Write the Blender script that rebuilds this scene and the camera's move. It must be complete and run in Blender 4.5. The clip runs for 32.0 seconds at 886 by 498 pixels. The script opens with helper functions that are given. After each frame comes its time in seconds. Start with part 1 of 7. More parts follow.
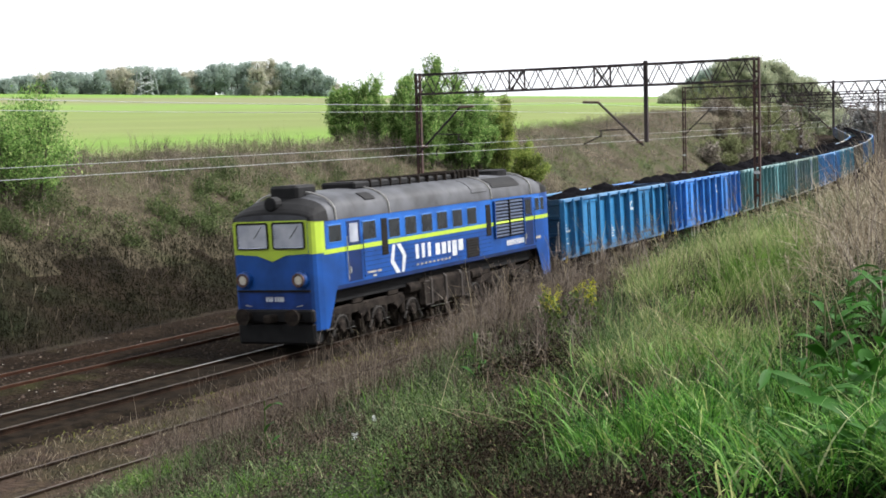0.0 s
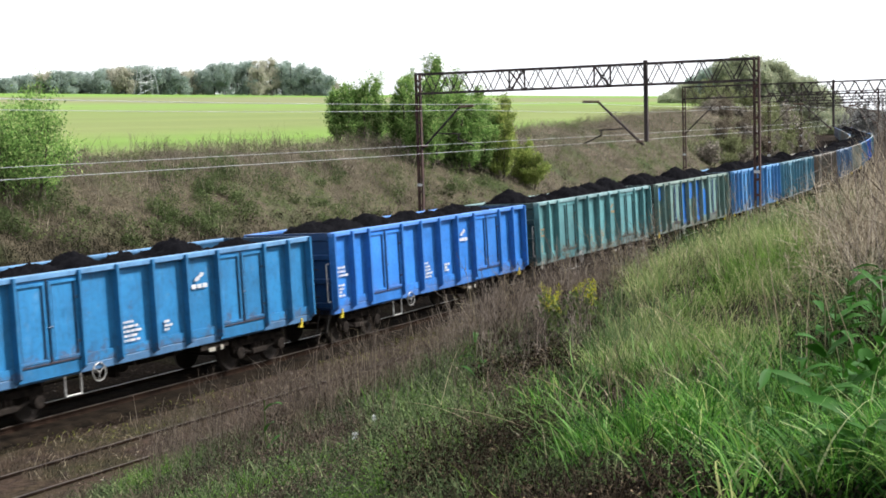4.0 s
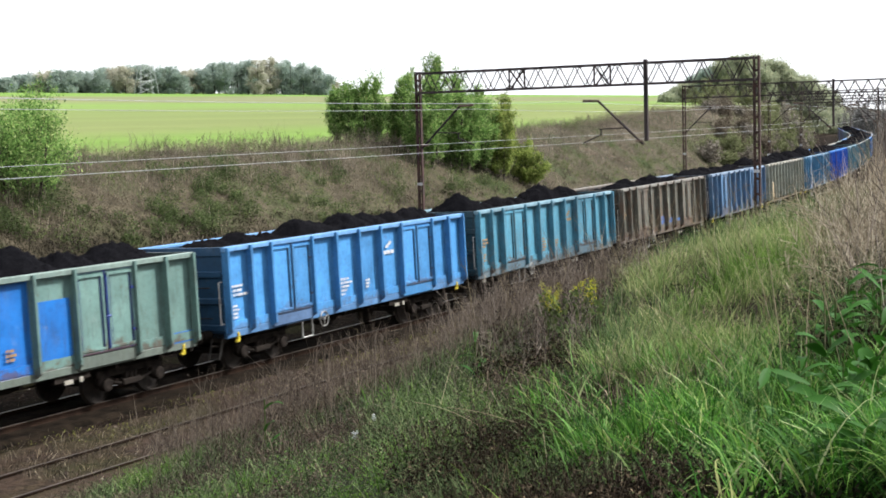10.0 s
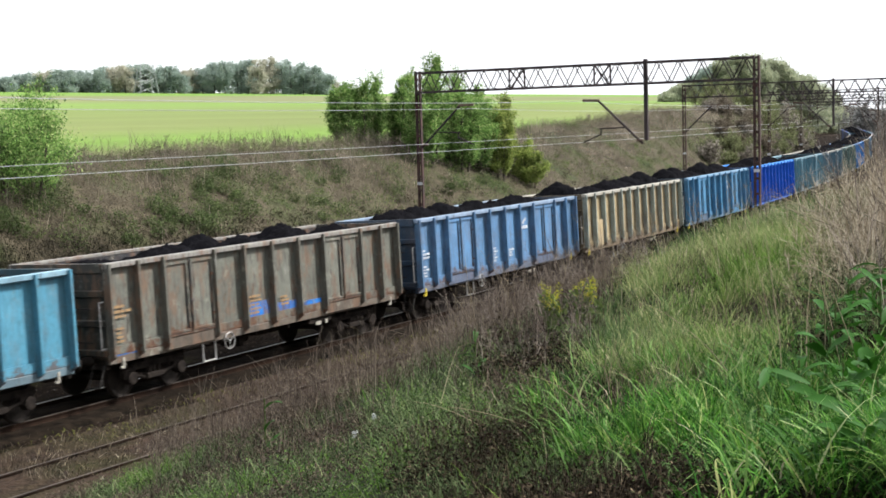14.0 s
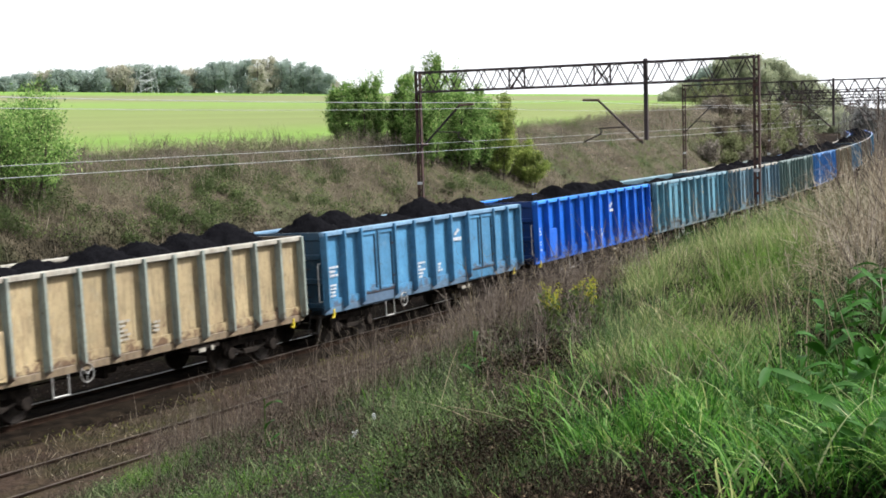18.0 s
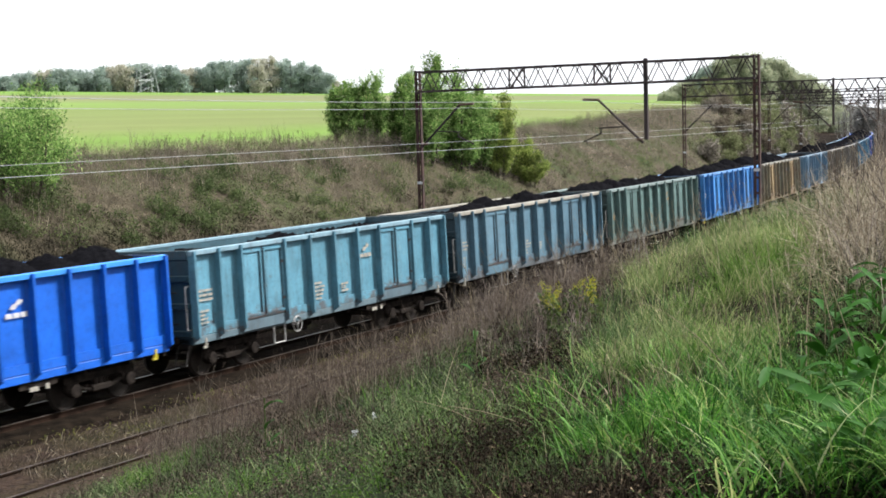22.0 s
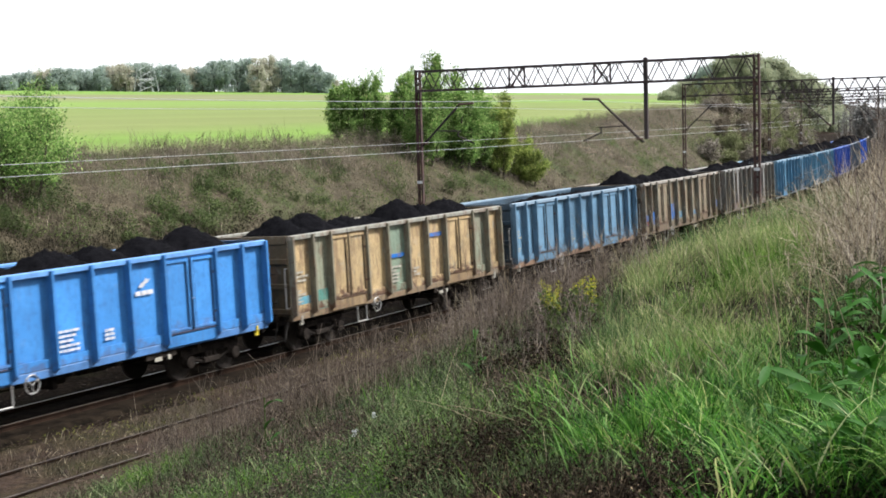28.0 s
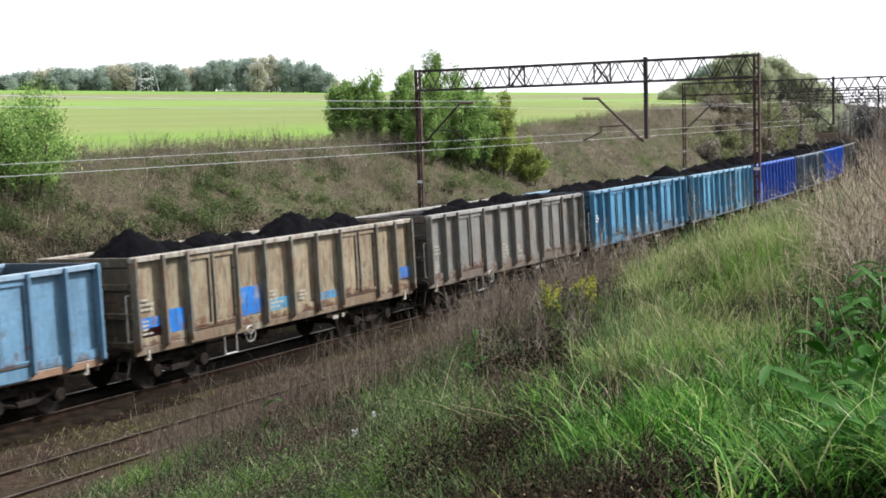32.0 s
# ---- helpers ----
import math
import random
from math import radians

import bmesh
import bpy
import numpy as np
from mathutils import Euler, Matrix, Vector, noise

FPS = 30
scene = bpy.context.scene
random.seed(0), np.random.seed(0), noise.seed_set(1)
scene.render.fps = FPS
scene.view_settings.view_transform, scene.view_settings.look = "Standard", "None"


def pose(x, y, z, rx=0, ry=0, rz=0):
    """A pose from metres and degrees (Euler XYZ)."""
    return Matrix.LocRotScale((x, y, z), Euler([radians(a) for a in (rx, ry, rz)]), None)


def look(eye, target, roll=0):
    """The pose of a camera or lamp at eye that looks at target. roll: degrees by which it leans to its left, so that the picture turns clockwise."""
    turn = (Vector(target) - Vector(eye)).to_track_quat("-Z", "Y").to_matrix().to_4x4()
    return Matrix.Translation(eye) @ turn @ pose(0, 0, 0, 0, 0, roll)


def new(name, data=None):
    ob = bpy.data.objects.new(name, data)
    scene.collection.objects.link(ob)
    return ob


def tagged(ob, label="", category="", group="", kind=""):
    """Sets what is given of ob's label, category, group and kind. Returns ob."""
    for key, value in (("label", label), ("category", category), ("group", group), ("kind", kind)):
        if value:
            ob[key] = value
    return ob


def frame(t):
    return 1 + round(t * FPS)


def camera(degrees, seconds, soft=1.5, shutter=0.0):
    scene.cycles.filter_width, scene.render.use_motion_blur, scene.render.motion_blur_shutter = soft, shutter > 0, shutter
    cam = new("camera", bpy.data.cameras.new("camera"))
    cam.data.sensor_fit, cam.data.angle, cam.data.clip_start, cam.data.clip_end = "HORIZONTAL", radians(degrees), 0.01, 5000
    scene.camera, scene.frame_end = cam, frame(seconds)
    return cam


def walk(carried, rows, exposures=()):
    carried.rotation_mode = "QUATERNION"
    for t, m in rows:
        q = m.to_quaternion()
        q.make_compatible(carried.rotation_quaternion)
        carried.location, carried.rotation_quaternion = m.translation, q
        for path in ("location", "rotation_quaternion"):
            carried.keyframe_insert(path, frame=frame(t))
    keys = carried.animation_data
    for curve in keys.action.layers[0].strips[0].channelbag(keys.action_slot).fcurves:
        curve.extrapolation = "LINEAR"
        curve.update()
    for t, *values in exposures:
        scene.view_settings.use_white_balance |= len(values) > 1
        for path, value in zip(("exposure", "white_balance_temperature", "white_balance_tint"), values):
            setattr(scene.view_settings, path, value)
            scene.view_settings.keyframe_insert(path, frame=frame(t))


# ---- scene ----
# A coal train on a canted curve in a cutting, seen from the near bank.
# The line runs along +X at the foot of the camera's bank and bends left.
K1, K2 = 0.0018632, -2.0572e-6     # the bend's curvature and how it eases
CANT = radians(1.84)
TRACKS = {"near": -4.43, "train": 0.0, "far": 4.77}
EYE = (0.0, -25.22, 6.375)
YAW, PITCH, ROLL = 57.206, 4.952, -1.67

cam = camera(34.83, 32.0, soft=1.75, shutter=0.3)


def aim(pitch):
    a, p = radians(YAW), radians(pitch)
    return look(EYE, (EYE[0] + math.sin(a) * math.cos(p), EYE[1] + math.cos(a) * math.cos(p), EYE[2] - math.sin(p)), ROLL)


walk(cam, [(0.0, aim(PITCH)), (8.0, aim(PITCH + 0.042)), (16.0, aim(PITCH + 0.079)), (24.0, aim(PITCH + 0.111)), (32.0, aim(PITCH + 0.149))],
     [(0.0, 0.86), (32.0, 0.86)])

# ---- light: a bright, even overcast sky ----
world = bpy.data.worlds.new("world")
scene.world = world
world.use_nodes = True
_n, _l = world.node_tree.nodes, world.node_tree.links
_sky = _n.new("ShaderNodeTexSky")
_sky.sky_type = "NISHITA"
_sky.sun_disc = False
SUN_ELEVATION, SUN_AZIMUTH = 44.0, 136.0
_sky.sun_elevation, _sky.sun_rotation = radians(SUN_ELEVATION), radians(SUN_AZIMUTH)
_sky.air_density, _sky.dust_density, _sky.ozone_density = 1.0, 4.0, 1.0
_hsv = _n.new("ShaderNodeHueSaturation")
_hsv.inputs["Saturation"].default_value = 0.22
_mix = _n.new("ShaderNodeMix")
_mix.data_type = "RGBA"
_mix.inputs[0].default_value = 0.55
_mix.inputs[7].default_value = (15.0, 15.4, 16.2, 1)
_l.new(_sky.outputs[0], _hsv.inputs["Color"])
_l.new(_hsv.outputs[0], _mix.inputs[6])
_l.new(_mix.outputs[2], _n["Background"].inputs[0])
_n["Background"].inputs[1].default_value = 0.085

_sun = bpy.data.lights.new("sun", "SUN")
_sun.energy, _sun.angle, _sun.color = 5.0, radians(6), (1.0, 0.98, 0.965)
_sa = radians(SUN_AZIMUTH)
_dir = Vector((math.sin(_sa), math.cos(_sa), math.tan(radians(SUN_ELEVATION))))
new("sun", _sun).matrix_world = look(_dir * 50, (0, 0, 0))

# ---- where things are on the line ----
SCOEF = (-77.697, -133.206, -6.672, 1.4294, 1.4326)
PITCH_LEN, BODY_LEN = 14.04, 12.95


def train_s(t):
    """Distance along the line of the front end of the first wagon's body."""
    u = (t - 16) / 16
    return sum(c * u ** i for i, c in enumerate(SCOEF))


S_TAB = np.arange(-60.0, 620.0, 0.5)
BEND = np.where(S_TAB < 95, K1 + K2 * np.clip(S_TAB, 0, 95), np.interp(S_TAB, (95, 120, 145, 170, 195, 215, 235), (0.00138, 0.001265, 0.001293, 0.0004, 0.00113, 0.0016, 0.0)))
H_TAB = np.concatenate([[0], np.cumsum((BEND[1:] + BEND[:-1]) * 0.25)])
H_TAB -= np.interp(0, S_TAB, H_TAB)
X_TAB = np.concatenate([[0], np.cumsum(np.cos((H_TAB[1:] + H_TAB[:-1]) / 2) * 0.5)])
Y_TAB = np.concatenate([[0], np.cumsum(np.sin((H_TAB[1:] + H_TAB[:-1]) / 2) * 0.5)])
X_TAB -= np.interp(0, S_TAB, X_TAB)
Y_TAB -= np.interp(0, S_TAB, Y_TAB)


def line_point(s, lat):
    """The plan's point at s along the line and lat to its left."""
    h = np.interp(s, S_TAB, H_TAB)
    return np.interp(s, S_TAB, X_TAB) - lat * np.sin(h), np.interp(s, S_TAB, Y_TAB) + lat * np.cos(h)


def at(s, lat=0.0, z=0.0):
    x, y = line_point(s, lat)
    return Vector((x, y, z))


def on_line(s, lat=0.0, z=0.0, cant=0.0):
    return Matrix.Translation(at(s, lat, z)) @ Matrix.Rotation(float(np.interp(s, S_TAB, H_TAB)), 4, "Z") @ Matrix.Rotation(-cant, 4, "X")


def vehicle_pose(s, wheelbase):
    a, b = at(s - wheelbase / 2), at(s + wheelbase / 2)
    d = b - a
    return Matrix.Translation((a + b) / 2) @ Matrix.Rotation(math.atan2(d.y, d.x), 4, "Z") @ Matrix.Rotation(-CANT, 4, "X")


def ground_noise(x, y):
    n = 0.5 * np.sin(x * 0.31 + 1.7 * np.sin(y * 0.23)) + 0.5 * np.sin(y * 0.37 + 1.3 * np.sin(x * 0.19 + 2))
    n += 0.35 * np.sin(x * 0.83 + y * 0.57 + 1.1) + 0.3 * np.sin(x * 1.3 - y * 1.1 + np.sin(y * 0.7))
    return n


def line_coords(x, y):
    """Distance along the line and sideways from it, left of it positive."""
    s = np.clip(np.asarray(x, float), -55, 450)
    for _ in range(12):
        h = np.interp(s, S_TAB, H_TAB)
        d = (x - np.interp(s, S_TAB, X_TAB)) * np.cos(h) + (y - np.interp(s, S_TAB, Y_TAB)) * np.sin(h)
        s = np.clip(s + 0.7 * d, -59, 450)
    h = np.interp(s, S_TAB, H_TAB)
    return s, (y - np.interp(s, S_TAB, Y_TAB)) * np.cos(h) - (x - np.interp(s, S_TAB, X_TAB)) * np.sin(h)


LAT_N = (-400, -60, -30, -25.5, -23, -20, -17, -14, -10, -7.4, -6.5, -5.9)
Z_N = (4.6, 4.8, 5.2, 5.05, 4.72, 3.98, 3.08, 2.08, 0.82, 0.02, -0.17, -0.2)


def ground_z(x, y):
    x, y = np.asarray(x, float), np.asarray(y, float)
    s, lat = line_coords(x, y)
    near = np.interp(lat, LAT_N, Z_N)
    near = np.where(near > 0, near * (1 - 0.72 * np.clip((s - 105) / 90, 0, 1)), near)
    near = near + 0.30 * np.exp(-((x - 4.2) ** 2 + (y + 24.4) ** 2) / 3.0)
    near = near + 1.1 * np.clip((x - 4) / 12, 0, 1) * np.exp(-((lat + 18) / 6.0) ** 2) * np.clip((160 - x) / 60, 0, 1)
    plane = 5.1 + 0.0455 * (y - 18)
    over = np.maximum(y - 600, 0)
    plane = np.minimum(plane, 5.1 + 0.0455 * 582) - over ** 1.3 * 0.012
    rise = np.clip((lat - 8.8) / 10.2, 0, 1)
    rise = rise * rise * (3 - 2 * rise) * 0.5 + rise * 0.5
    far = -0.2 + (plane + 0.2) * rise
    steep = np.exp(-((s - 175) / 60.0) ** 2) * np.clip((lat - 8) / 4.5, 0, 1) * np.clip((24 - lat) / 11, 0, 1)
    far = far + 2.6 * steep
    z = np.where(lat < 0, near, far)
    rough = np.clip((np.abs(lat + 1 * (lat < 0)) - 7.5) / 4, 0, 1) * np.exp(-np.maximum(np.abs(lat) - 22, 0) / 25)
    return z + ground_noise(x, y) * 0.11 * rough


# ---- materials ----
def material(name, rough=0.8, metal=0.0, spec=0.5):
    m = bpy.data.materials.new(name)
    m.use_nodes = True
    b = m.node_tree.nodes["Principled BSDF"]
    b.inputs["Roughness"].default_value = rough
    b.inputs["Metallic"].default_value = metal
    b.inputs["Specular IOR Level"].default_value = spec
    return m, m.node_tree.nodes, m.node_tree.links, b


def ramp(nodes, links, fac, stops):
    r = nodes.new("ShaderNodeValToRGB")
    while len(r.color_ramp.elements) < len(stops):
        r.color_ramp.elements.new(0.5)
    for e, (p, c) in zip(r.color_ramp.elements, stops):
        e.position, e.color = p, (*c, 1)
    links.new(fac, r.inputs[0])
    return r.outputs[0]


def noise_tex(nodes, links, scale, detail=4, coord="Object", stretch=(1, 1, 1), rough=0.55):
    tc = nodes.new("ShaderNodeTexCoord")
    mp = nodes.new("ShaderNodeMapping")
    mp.inputs["Scale"].default_value = stretch
    links.new(tc.outputs[coord], mp.inputs[0])
    n = nodes.new("ShaderNodeTexNoise")
    n.inputs["Scale"].default_value, n.inputs["Detail"].default_value, n.inputs["Roughness"].default_value = scale, detail, rough
    links.new(mp.outputs[0], n.inputs[0])
    return n.outputs[0]


def mixed(nodes, links, fac, a, b, mode="MIX"):
    m = nodes.new("ShaderNodeMix")
    m.data_type, m.blend_type = "RGBA", mode
    for slot, v in ((0, fac), (6, a), (7, b)):
        if isinstance(v, (int, float)):
            m.inputs[slot].default_value = v
        elif isinstance(v, tuple):
            m.inputs[slot].default_value = (*v, 1)
        else:
            links.new(v, m.inputs[slot])
    return m.outputs[2]


def bumped(nodes, links, bsdf, height, strength=0.4, dist=0.02):
    b = nodes.new("ShaderNodeBump")
    b.inputs["Strength"].default_value, b.inputs["Distance"].default_value = strength, dist
    links.new(height, b.inputs["Height"])
    links.new(b.outputs[0], bsdf.inputs["Normal"])


DAY = 0.6      # all dyes below are set against one bright grey


def plain(name, colour, colour2=None, scale=6.0, rough=0.7, metal=0.0, bump=0.15, spec=0.4):
    m, n, l, b = material(name, rough, metal, spec)
    f = noise_tex(n, l, scale)
    c2 = colour2 or tuple(v * 0.72 for v in colour)
    l.new(ramp(n, l, f, [(0.32, [v * DAY for v in c2]), (0.62, [v * DAY for v in colour])]), b.inputs["Base Color"])
    if bump:
        bumped(n, l, b, noise_tex(n, l, scale * 7), bump, 0.01)
    return m


def wagon_paint():
    """Worn paint: the coat's colour is each sheet's own, with rust, scrapes and grime streaks."""
    m, n, l, b = material("wagon_paint", 0.5, 0.0, 0.3)
    info, tc, sep = n.new("ShaderNodeObjectInfo"), n.new("ShaderNodeTexCoord"), n.new("ShaderNodeSeparateXYZ")
    l.new(tc.outputs["Object"], sep.inputs[0])
    off = n.new("ShaderNodeVectorMath")
    off.operation = "MULTIPLY_ADD"
    off.inputs[1].default_value = (37, 11, 23)
    l.new(info.outputs["Random"], off.inputs[0])
    l.new(tc.outputs["Object"], off.inputs[2])

    def own(scale, detail, rough=0.55, stretch=(1, 1, 1)):
        mp, tx = n.new("ShaderNodeMapping"), n.new("ShaderNodeTexNoise")
        mp.inputs["Scale"].default_value = stretch
        l.new(off.outputs[0], mp.inputs[0])
        l.new(mp.outputs[0], tx.inputs[0])
        tx.inputs["Scale"].default_value, tx.inputs["Detail"].default_value, tx.inputs["Roughness"].default_value = scale, detail, rough
        return tx.outputs[0]

    def worn(value, k):
        """A mask scaled by the coat's own wear, kept in the colour's alpha."""
        a, q = n.new("ShaderNodeMath"), n.new("ShaderNodeMath")
        a.operation = q.operation = "MULTIPLY"
        a.inputs[1].default_value = k
        l.new(info.outputs["Alpha"], a.inputs[0])
        l.new(value, q.inputs[0])
        l.new(a.outputs[0], q.inputs[1])
        return q.outputs[0]

    fade = ramp(n, l, own(1.3, 5), [(0.28, (0.85, 0.85, 0.85)), (0.5, (1.1, 1.1, 1.1)), (0.74, (1.32, 1.31, 1.28))])
    c = mixed(n, l, 1.0, info.outputs["Color"], fade, "MULTIPLY")
    c = mixed(n, l, 1.0, c, ramp(n, l, own(8.0, 6, 0.65), [(0.3, (0.8, 0.79, 0.78)), (0.52, (1.05, 1.05, 1.05))]), "MULTIPLY")
    chalk = ramp(n, l, own(2.6, 6, 0.65), [(0.6, (0, 0, 0)), (0.78, (0.35, 0.35, 0.35))])
    c = mixed(n, l, worn(chalk, 1.0), c, (0.26, 0.26, 0.25))
    sf = ramp(n, l, own(6.0, 5, 0.6, (2.4, 2.4, 0.2)), [(0.52, (0, 0, 0)), (0.74, (0.65, 0.65, 0.65))])
    c = mixed(n, l, worn(sf, 1.0), c, (0.035, 0.03, 0.027))
    # rust gathers on the lower edge of each sheet and in blots
    low = n.new("ShaderNodeMapRange")
    low.inputs[1].default_value, low.inputs[2].default_value, low.inputs[3].default_value, low.inputs[4].default_value = 0.0, 0.4, 0.2, 0.0
    l.new(sep.outputs[2], low.inputs[0])
    add = n.new("ShaderNodeMath")
    l.new(own(3.6, 8, 0.72), add.inputs[0])
    l.new(low.outputs[0], add.inputs[1])
    rf = ramp(n, l, add.outputs[0], [(0.61, (0, 0, 0)), (0.7, (0.85, 0.85, 0.85))])
    rc = mixed(n, l, own(19, 3), (0.095, 0.042, 0.021), (0.035, 0.02, 0.015))
    c = mixed(n, l, worn(rf, 1.0), c, rc)
    # scraped, rusty and flaked areas on the worst coats only
    bad = n.new("ShaderNodeMapRange")
    bad.inputs[1].default_value, bad.inputs[2].default_value = 0.75, 1.5
    l.new(info.outputs["Alpha"], bad.inputs[0])
    for mask, tint in ((ramp(n, l, own(2.2, 7, 0.7, (1.6, 1.6, 0.55)), [(0.5, (0, 0, 0)), (0.6, (0.8, 0.8, 0.8))]), (0.115, 0.07, 0.045)),
                       (ramp(n, l, own(4.5, 6, 0.7, (2.2, 2.2, 0.3)), [(0.55, (0, 0, 0)), (0.66, (0.9, 0.9, 0.9))]), (0.03, 0.024, 0.02)),
                       (ramp(n, l, own(3.1, 7, 0.7, (1.2, 1.2, 0.8)), [(0.58, (0, 0, 0)), (0.66, (0.7, 0.7, 0.7))]), (0.2, 0.2, 0.165))):
        q = n.new("ShaderNodeMath")
        q.operation = "MULTIPLY"
        l.new(mask, q.inputs[0])
        l.new(bad.outputs[0], q.inputs[1])
        c = mixed(n, l, q.outputs[0], c, tint)
    l.new(c, b.inputs["Base Color"])
    bumped(n, l, b, own(2.0, 3), 0.5, 0.035)
    return m


def tinted(name, stops, rough=0.8, trans=0.0, spread=0.0, deep=0.6, spec=0.06):
    """Foliage and straw: each blade or leaf takes its own tint from a range."""
    m, n, l, b = material(name, rough, 0.0, spec)
    g = n.new("ShaderNodeNewGeometry")
    c = ramp(n, l, g.outputs["Random Per Island"], [(q, [v * DAY for v in k]) for q, k in stops])
    if spread:
        f = noise_tex(n, l, spread, 3)
        v = ramp(n, l, f, [(0.3, (deep, deep, deep)), (0.7, (1.15, 1.13, 1.1))])
        c = mixed(n, l, 1.0, c, v, "MULTIPLY")
    l.new(c, b.inputs["Base Color"])
    if trans:
        t = n.new("ShaderNodeBsdfTranslucent")
        l.new(c, t.inputs[0])
        mx = n.new("ShaderNodeMixShader")
        mx.inputs[0].default_value = trans
        l.new(b.outputs[0], mx.inputs[1])
        l.new(t.outputs[0], mx.inputs[2])
        l.new(mx.outputs[0], n["Material Output"].inputs[0])
    return m


def bank_soil(name, stops):
    m, n, l, b = material(name, 0.95, 0, 0.1)
    a = noise_tex(n, l, 0.28, 5)
    c = ramp(n, l, a, [(0.3, stops[0]), (0.5, stops[1]), (0.68, stops[2])])
    f = ramp(n, l, noise_tex(n, l, 4.0, 6), [(0.3, (0.45, 0.45, 0.45)), (0.7, (1.3, 1.3, 1.3))])
    l.new(mixed(n, l, 1.0, c, f, "MULTIPLY"), b.inputs["Base Color"])
    bumped(n, l, b, noise_tex(n, l, 6, 6), 0.9, 0.12)
    return m


def ballast():
    m, n, l, b = material("ballast", 1.0, 0, 0.03)
    v = n.new("ShaderNodeTexVoronoi")
    v.inputs["Scale"].default_value = 13
    tc = n.new("ShaderNodeTexCoord")
    l.new(tc.outputs["Object"], v.inputs[0])
    c = ramp(n, l, v.outputs["Color"], [(0.1, (0.005, 0.004, 0.003)), (0.6, (0.015, 0.011, 0.008)), (0.93, (0.03, 0.023, 0.017)), (0.99, (0.11, 0.09, 0.075))])
    f = ramp(n, l, noise_tex(n, l, 0.5, 5), [(0.35, (0.45, 0.42, 0.4)), (0.68, (1.15, 1.05, 1.0))])
    c = mixed(n, l, 1.0, c, f, "MULTIPLY")
    moss = ramp(n, l, noise_tex(n, l, 0.35, 4), [(0.58, (0, 0, 0)), (0.7, (0.6, 0.6, 0.6))])
    c = mixed(n, l, moss, c, (0.03, 0.03, 0.012))
    l.new(c, b.inputs["Base Color"])
    bumped(n, l, b, v.outputs["Distance"], 0.9, 0.05)
    return m


def field():
    """Young crop in strips across the slope, greener and browner by the strip."""
    m, n, l, b = material("field", 0.95, 0, 0.1)
    tc, mp, sep, add = n.new("ShaderNodeTexCoord"), n.new("ShaderNodeMath"), n.new("ShaderNodeSeparateXYZ"), n.new("ShaderNodeMath")
    l.new(tc.outputs["Object"], sep.inputs[0])
    warp = noise_tex(n, l, 0.012, 5, stretch=(0.35, 1, 1))
    mp.operation, mp.inputs[1].default_value, mp.inputs[2].default_value = "MULTIPLY_ADD", 0.16, -0.08
    l.new(warp, mp.inputs[0])
    add.operation, add.inputs[1].default_value = "MULTIPLY_ADD", 1 / 600
    l.new(sep.outputs[1], add.inputs[0])
    l.new(mp.outputs[0], add.inputs[2])
    c = ramp(n, l, add.outputs[0], [(0.03, (0.11, 0.12, 0.05)), (0.06, (0.10, 0.17, 0.03)), (0.10, (0.125, 0.15, 0.05)), (0.19, (0.12, 0.155, 0.047)), (0.27, (0.115, 0.19, 0.04)), (0.36, (0.135, 0.145, 0.065)), (0.46, (0.13, 0.14, 0.07)), (0.56, (0.13, 0.135, 0.065)), (0.62, (0.10, 0.185, 0.03)), (0.95, (0.12, 0.2, 0.04))])
    f = ramp(n, l, noise_tex(n, l, 0.05, 5, stretch=(0.25, 1.8, 1)), [(0.3, (0.84, 0.84, 0.84)), (0.7, (1.12, 1.1, 1.1))])
    l.new(mixed(n, l, 1.0, c, f, "MULTIPLY"), b.inputs["Base Color"])
    bumped(n, l, b, noise_tex(n, l, 3, 4), 0.5, 0.06)
    return m


